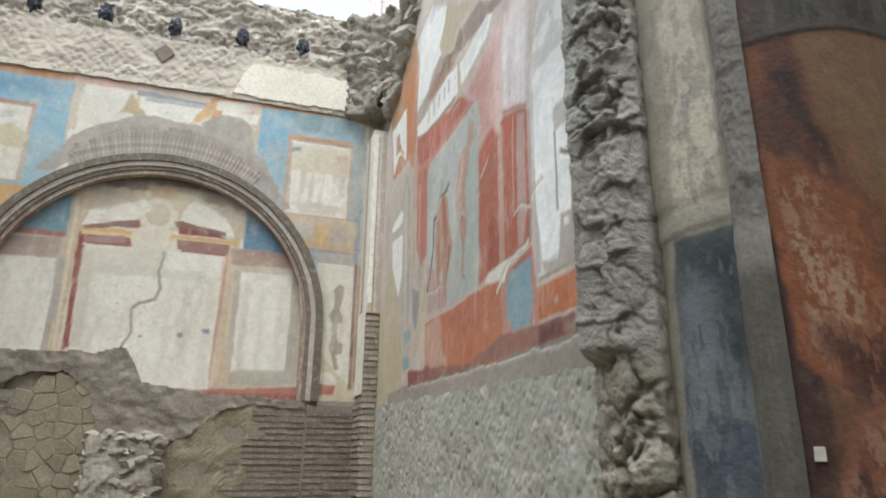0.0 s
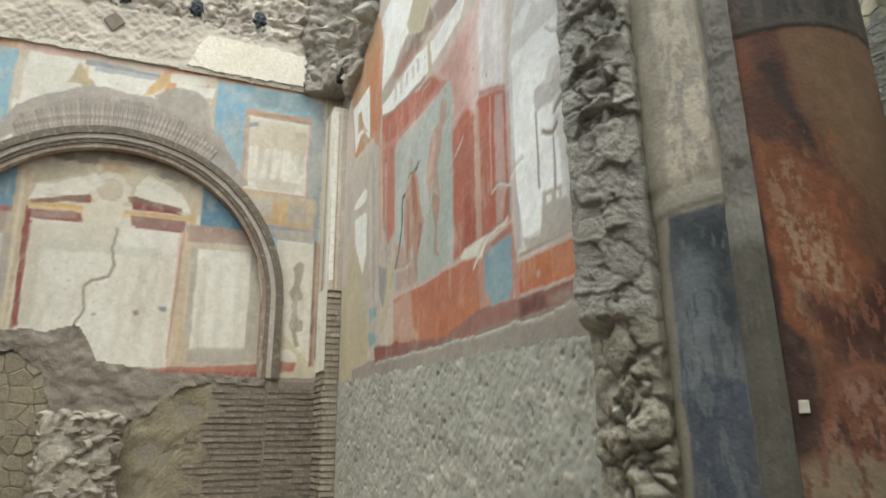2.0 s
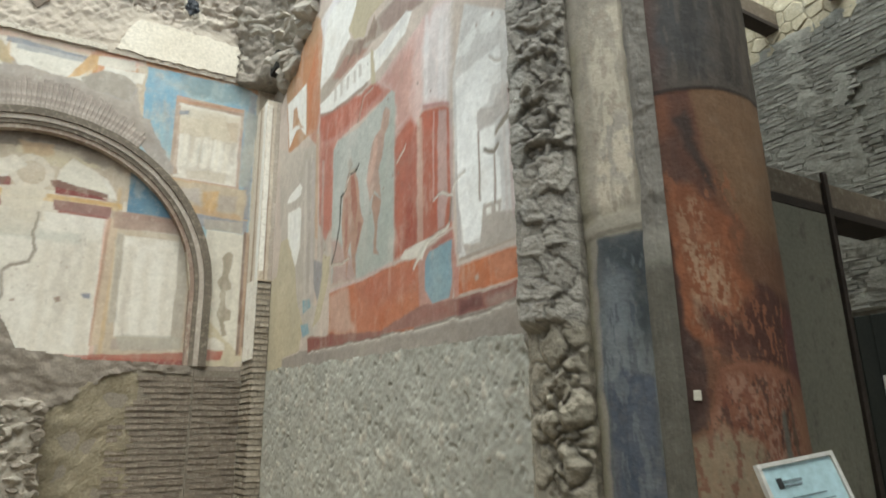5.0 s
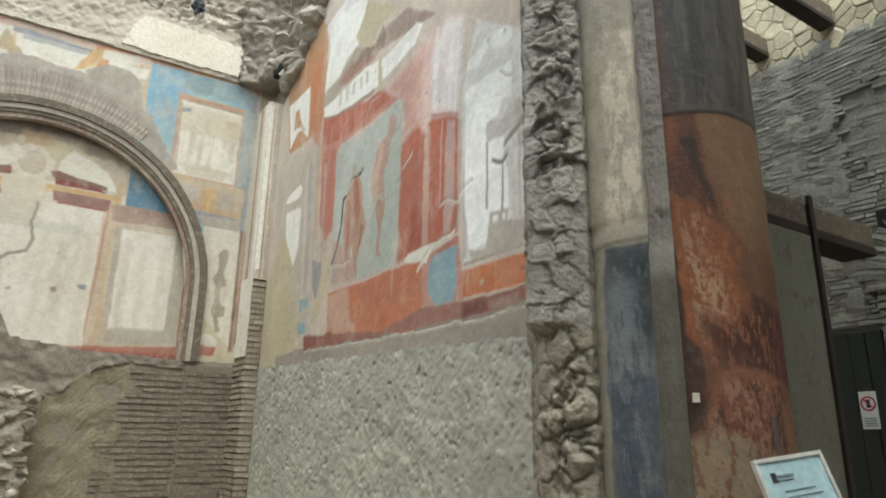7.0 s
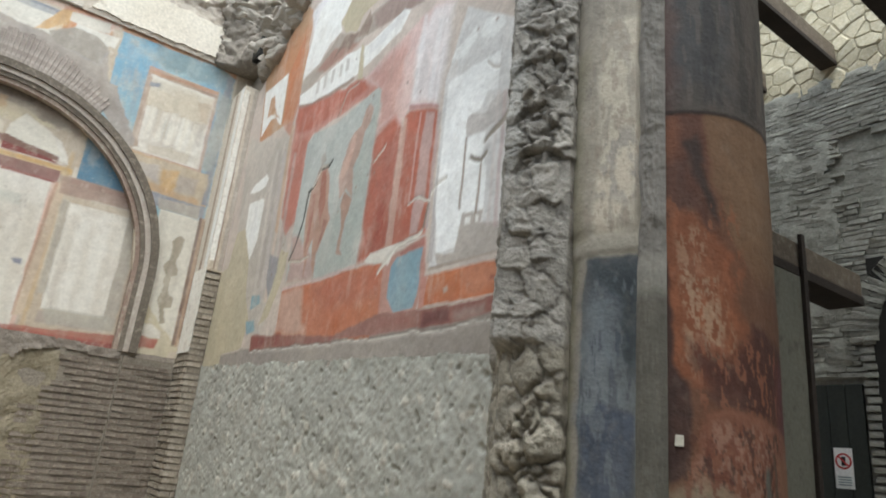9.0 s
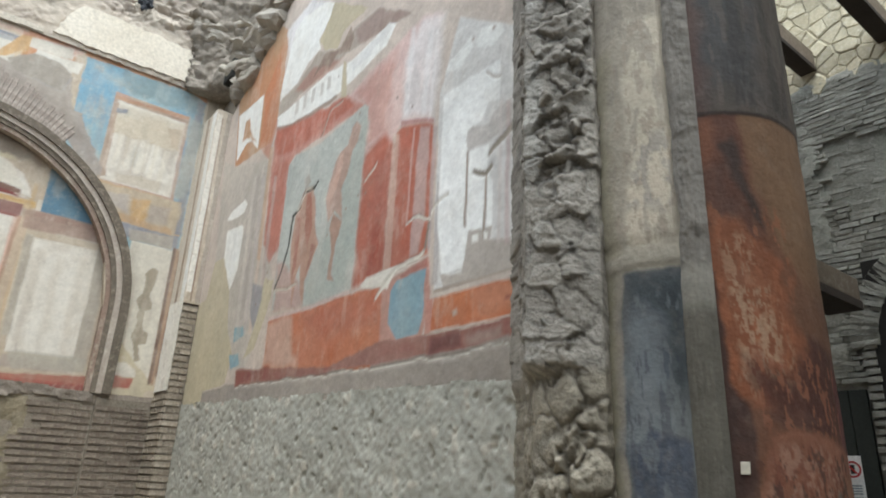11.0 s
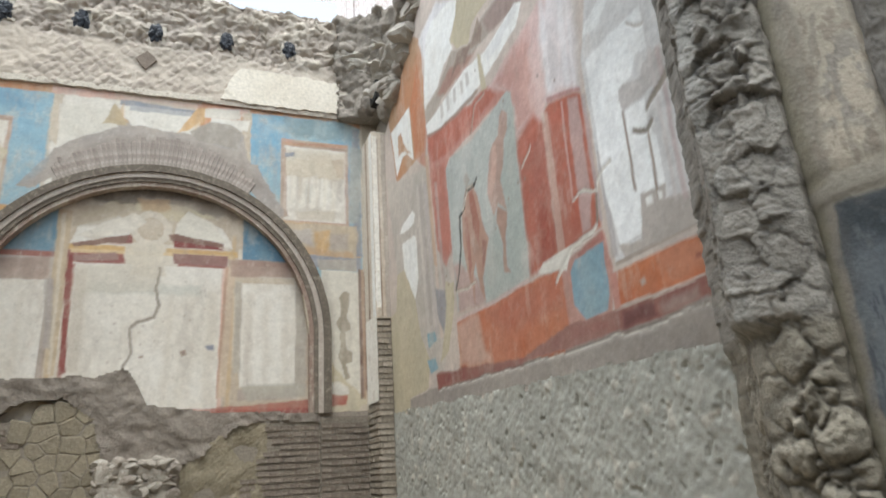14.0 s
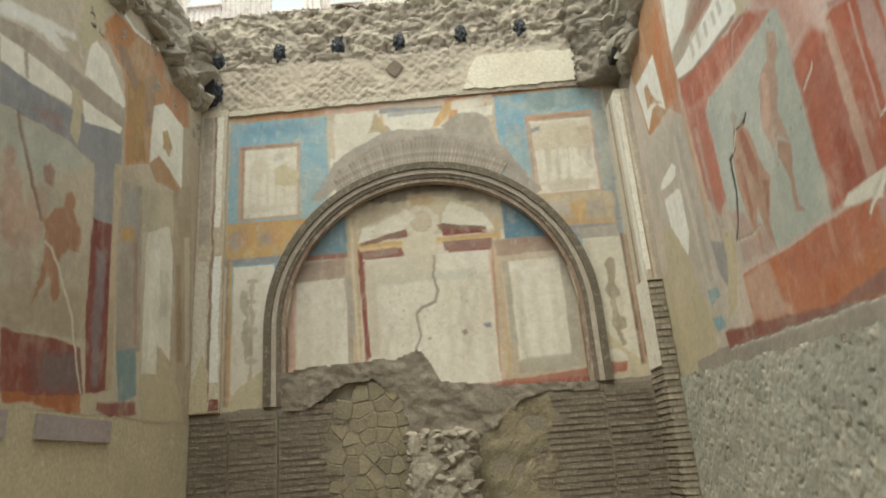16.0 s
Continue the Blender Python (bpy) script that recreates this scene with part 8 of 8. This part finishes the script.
def in_recess(u, z):
    w = 0.05 * noise.noise(Vector((u * 5, z * 5, 0)))
    return u + w < 2.30 - 0.5 * abs(z - 4.62) and 4.15 < z + w < 4.93 - 0.2 * max(0, 2.1 - u)


def far_bricks():
    """Thin worn bricks in wavering courses, half buried in mortar, stepping back into the broken recess."""
    q = random.Random(91)
    bm = bmesh.new()
    z = 2.0
    while z < 5.62:
        h = 0.046 + q.uniform(-0.008, 0.010)
        u = 0.2 + q.uniform(0, 0.15)
        while u < 3.9:
            w = q.uniform(0.07, 0.26)
            m = u + w / 2
            if z < 5.5 + 0.08 * noise.noise(Vector((m * 3, 1, 0))) and not (2.1 < m < 2.75 and z < 2.68) and not (m < 2.1 and z < 3.3):
                bury = noise.noise(Vector((m * 2.2, z * 2.6, 7)))
                d = q.uniform(0.0, 0.010) + (0.0 if in_recess(m, z) else 0.035) - 0.016 * max(0.0, bury)
                zz = z + 0.02 * noise.noise(Vector((u * 1.7, z * 1.2, 3))) + 0.006 * noise.noise(Vector((u * 6, z * 2, 5)))
                n0 = len(bm.verts)
                box(bm, FAR_X - d, FAR_X + 0.03, u, u + w - q.uniform(0.003, 0.012), zz, zz + h - q.uniform(0.006, 0.014))
                bm.verts.ensure_lookup_table()
                for v in bm.verts[n0:]:
                    v.co += Vector((q.uniform(-0.006, 0.006), q.uniform(-0.006, 0.006), q.uniform(-0.005, 0.005)))
            u += w
        z += h
    part("brick_courses", bm, M["far_brick"], far, "uneven courses of thin grey bricks")["kind"] = "stuff"
    bm = rough_sheet(on_far, 2.20, 4.2, 2.7, 5.62, 0.028, 0.020, 5.0, 0.032, seed=33, keep=lambda u, z: not in_recess(u, z))
    part("brick_mortar", bm, M["far_mortar"], far, smooth=True)
    part("brick_mortar", rough_sheet(on_far, 0.3, 2.3, 3.2, 5.6, 0.05, 0.012, 4.0, 0.006 + 0.0, seed=35), M["far_mortar"], far, smooth=True)
    bm = rough_sheet(on_far, 0.4, 2.3, 4.98, 5.62, 0.028, 0.020, 5.0, 0.032, seed=36)
    part("brick_mortar", bm, M["far_mortar"], far, smooth=True)
    part("stone_mortar", box(bmesh.new(), FAR_X - 0.010, FAR_X + 0.004, 0.4, 4.4, 5.50, 8.2), M["far_joint"], far)
    for c, pts in fitted_stones(0.95, 3.9, 5.56, 7.4, 0.17, 0.135, 0.0035, 6)[:290]:
        pts = [p + Vector((0.012 * noise.noise(Vector((p.x * 14, p.y * 14, 1))), 0.012 * noise.noise(Vector((p.x * 9, p.y * 9, 4))))) for p in pts]
        part("stone", dressed(pts, c, on_far, 0.018 + q.uniform(0, 0.012), q), M["far_stone"], far)


far_bricks()

door = holder("door_1", "dark board door with a prohibition sign", "door", "structure")
for i in range(4):
    u = 2.17 + i * 0.14
    part("board", box(bmesh.new(), FAR_X - 0.03 - 0.004 * (i % 2), FAR_X + 0.02, u, u + 0.133, 0.02, 2.66, 0.004), M["door"], door)
sign = holder("prohibition_sign", "white plate with a red ring prohibition mark", "sign", at=(FAR_X - 0.036, 2.36, 1.98))
SM = Matrix.Rotation(radians(-90), 4, "Z")


def ring_mesh(r0, r1, d, n=32):
    bm = bmesh.new()
    vs = [[bm.verts.new((r * math.cos(2 * math.pi * i / n), -dd, r * math.sin(2 * math.pi * i / n))) for r, dd in ((r0, d), (r1, d), (r1, 0), (r0, 0))] for i in range(n)]
    for i in range(n):
        for k in range(4):
            bm.faces.new((vs[i][k], vs[(i + 1) % n][k], vs[(i + 1) % n][(k + 1) % 4], vs[i][(k + 1) % 4]))
    return bm


flat("plate", -0.072, 0.072, -0.16, 0.16, 0.004, "sign_white", sign, SM)
p = part("red_ring", ring_mesh(0.05, 0.064, 0.006), M["sign_red"], sign, "red ring")
p.matrix_local = SM @ Matrix.Translation((0, 0, 0.055))
bm = box(bmesh.new(), -0.052, 0.052, -0.0075, -0.005, -0.006, 0.006)
p = part("red_bar", bm, M["sign_red"], sign)
p.matrix_local = SM @ Matrix.Translation((0, 0, 0.055)) @ Matrix.Rotation(radians(45), 4, "Y")
flat("pictogram", -0.016, 0.016, 0.02, 0.09, 0.006, "sign_black", sign, SM, "plain black mark")
for i in range(4):
    flat("print_bar", -0.05, 0.05, -0.075 - i * 0.02, -0.066 - i * 0.02, 0.0065, "ink_grey", sign, SM)

# dark arched doorway edge further along the far wall
arch2 = holder("archway", "dark archway under a ring of bricks", "archway", "structure")
q = random.Random(17)
for i in range(26):
    ang = -2 + i * 3.6
    u, zc = 1.22 + 0.88 * math.cos(radians(ang)), 3.05 + 0.78 * math.sin(radians(ang))
    bm = box(bmesh.new(), 0.0, 0.26, -0.11, 0.11, -0.024, 0.024, 0.004)
    for v in bm.verts:
        v.co += Vector([q.uniform(-0.006, 0.006) for _ in range(3)])
    p = part("brick", bm, M["far_brick"], arch2)
    p.matrix_local = Matrix.Translation((FAR_X - 0.065 + q.uniform(-0.008, 0.008), u, zc)) @ Matrix.Rotation(radians(ang), 4, "X")
for i in range(44):
    z = 0.05 + i * 0.068
    p = part("brick", box(bmesh.new(), 0.0, 0.2, 0.0, 0.10, 0, 0.045, 0.004), M["far_brick"], arch2)
    p.matrix_local = Matrix.Translation((FAR_X - 0.07 + q.uniform(-0.012, 0.012), 2.03 + q.uniform(-0.012, 0.012), z))
# a black sheet before the wall paints the shade of the passage
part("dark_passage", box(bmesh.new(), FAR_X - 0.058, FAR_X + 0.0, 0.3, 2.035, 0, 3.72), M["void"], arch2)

for i, (y, z) in enumerate(((3.57, 5.76), (2.88, 5.76), (2.19, 5.76), (1.50, 5.76), (0.81, 5.76), (0.12, 5.76))):
    beam = holder("roof_beam", "squared modern roof timber with dark underside", "beam", group="roof beams over the passage", at=(FAR_X, y, z))
    part("timber", box(bmesh.new(), -3.4, -0.02, -0.07, 0.07, 0.0, 0.17, 0.006), M["timber"], beam)
    # each beam's shaded underside is a darker strip of its own
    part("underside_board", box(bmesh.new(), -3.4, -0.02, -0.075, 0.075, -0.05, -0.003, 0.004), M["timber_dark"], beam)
bm = box(bmesh.new(), 2.2, 4.25, -3.0, 3.8, 5.94, 6.04)
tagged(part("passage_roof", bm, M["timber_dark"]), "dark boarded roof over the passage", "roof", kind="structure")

# ---- brick pieces: arch, dado, pier ----
q = random.Random(3)
for i in range(46):
    ang = 61 + i * 1.32
    r1 = R_OUT + 0.20 + 0.14 * math.sin(math.pi * i / 45) + q.uniform(-0.06, 0.03)
    a = radians(ang)
    p = part("brick", box(bmesh.new(), 0.0, r1 - R_OUT, -0.013 - 0.004 * q.random(), 0.0, -0.0215 + 0.002 * q.random(), 0.0215, 0.004), M["arch_brick"], north)
    p.matrix_local = Matrix.Translation(on_north(ARCH_X + (R_OUT + 0.005) * math.cos(a), SPRING + (R_OUT + 0.005) * math.sin(a), 0.0)) @ Matrix.Rotation(-a, 4, "Y")

meshes = {}


def brick_mesh(w, key, mat):
    key = (*key, mat)
    if key not in meshes:
        bm = box(bmesh.new(), 0, w, -0.022, 0.02, 0, 0.044)
        for v in bm.verts:
            v.co += Vector((q.uniform(-0.004, 0.004), q.uniform(-0.003, 0.003), q.uniform(-0.003, 0.003)))
        meshes[key] = mesh_of("brick", bm, M[mat])
    return meshes[key]


def courses(parent, u0, u1, z0, z1, where, lift, turn=0.0, skip=None, pitch=0.0615, mat="brick"):
    z = z1 - pitch
    while z > z0:
        u = u0 - q.uniform(0, 0.12)
        while u < u1:
            kind = q.randrange(8)
            w = 0.13 + 0.02 * kind
            a, b = max(u, u0), min(u + w, u1)
            if b - a > 0.03 and not (skip and skip((a + b) / 2, z)):
                ob = new("brick", brick_mesh(w, ("b", kind, q.randrange(3)), mat))
                ob.parent = parent
                ob.location = where(a, z, lift - 0.008 + q.uniform(-0.006, 0.006))
                ob.scale.x = (b - a - 0.01) / w
                ob.rotation_euler = (0, radians(q.uniform(-0.8, 0.8)), turn)
            u += w
        z -= pitch


dado_l = holder("dado_bricks", "weathered grey-brown brickwork of the dado", "brickwork", "structure")
courses(dado_l, -3.37, -2.96, 1.0, 2.40, on_north, 0.03)
courses(dado_l, -2.94, -2.46, 1.0, 2.40, on_north, 0.045)
courses(dado_l, -2.42, -1.55, 1.0, 2.72, on_north, 0.0, skip=lambda u, z: u > -1.88 + 0.12 * math.sin(z * 9) or z > 2.40 and u > -2.0)
dado_r = holder("dado_bricks", "weathered grey-brown brickwork of the dado", "brickwork", "structure")
courses(dado_r, 0.15, 0.92, 1.0, 2.36, on_north, 0.0, skip=lambda u, z: u < 0.42 and 1.85 < z < 2.3)
courses(dado_r, 0.94, 1.43, 1.0, 2.37, on_north, 0.03)
courses(pier, PX0, PX1, 1.0, 3.36, lambda u, z, d=0.0: Vector((u, PY - d, z)), -0.001, mat="pier_brick")
courses(pier, PY, NORTH_Y - 0.01, 1.0, 2.50, lambda u, z, d=0.0: Vector((PX0 + 0.012 - d, PY + NORTH_Y - 0.01 - u, z)), 0.006, radians(-90), mat="pier_brick")

# ---- roof sheet behind the north wall, and the rest of the hall ----
# added upright sheet in place of the roof, facing south to catch the sun
roof = holder("sheet_screen", "upright corrugated sheet standing in for the pale roof with skylights", "screen", "structure")
GAPS = ((-4.7, -4.15, 9.6, 9.9), (-3.26, -2.72, 9.34, 9.66), (-2.2, -1.7, 9.40, 9.85), (-0.1, 1.7, 9.14, 9.72))


def ribbed(x0, x1, z0, z1):
    bm = bmesh.new()
    n = max(2, int((x1 - x0) / 0.022))
    rows = []
    for i in range(n + 1):
        x = x0 + (x1 - x0) * i / n
        y = 9.5 + (0.012 if i % 4 < 2 else -0.012)
        rows.append([bm.verts.new((x, y, z0)), bm.verts.new((x, y, z1))])
    for i in range(n):
        bm.faces.new((rows[i][0], rows[i + 1][0], rows[i + 1][1], rows[i][1]))
    part("corrugated_sheet", bm, M["roof"], roof)


x = -7.0
for x0, x1, z0, z1 in GAPS:
    ribbed(x, x0, 0.0, 11.0)
    ribbed(x0, x1, 0.0, z0)
    ribbed(x0, x1, z1, 11.0)
    part("sill_rail", box(bmesh.new(), x0 - 0.03, x1 + 0.03, 9.44, 9.485, z0 - 0.04, z0, 0.004), M["roof"], roof)
    x = x1
ribbed(x, 4.0, 0.0, 11.0)
for x in (-4.95, -2.45, 1.9):
    part("rail_post", box(bmesh.new(), x - 0.05, x + 0.05, 9.40, 9.48, 0.0, 10.95, 0.006), M["roof"], roof)

bm = box(bmesh.new(), -7.2, -7.0, -5.0, 7.5, 0, 6.0)
tagged(part("wall_hall_west", bm, M["hall"]), "plain plastered hall wall", "wall", kind="structure")
bm = box(bmesh.new(), -7.2, 6.0, -5.2, -5.0, 0, 6.0)
tagged(part("wall_hall_south", bm, M["hall"]), "plain plastered hall wall", "wall", kind="structure")
bm = box(bmesh.new(), -7.2, 2.2, -5.2, -1.6, 6.9, 7.1)
tagged(part("ceiling", bm, M["timber_dark"]), "dark boarded hall ceiling", "ceiling", kind="structure")
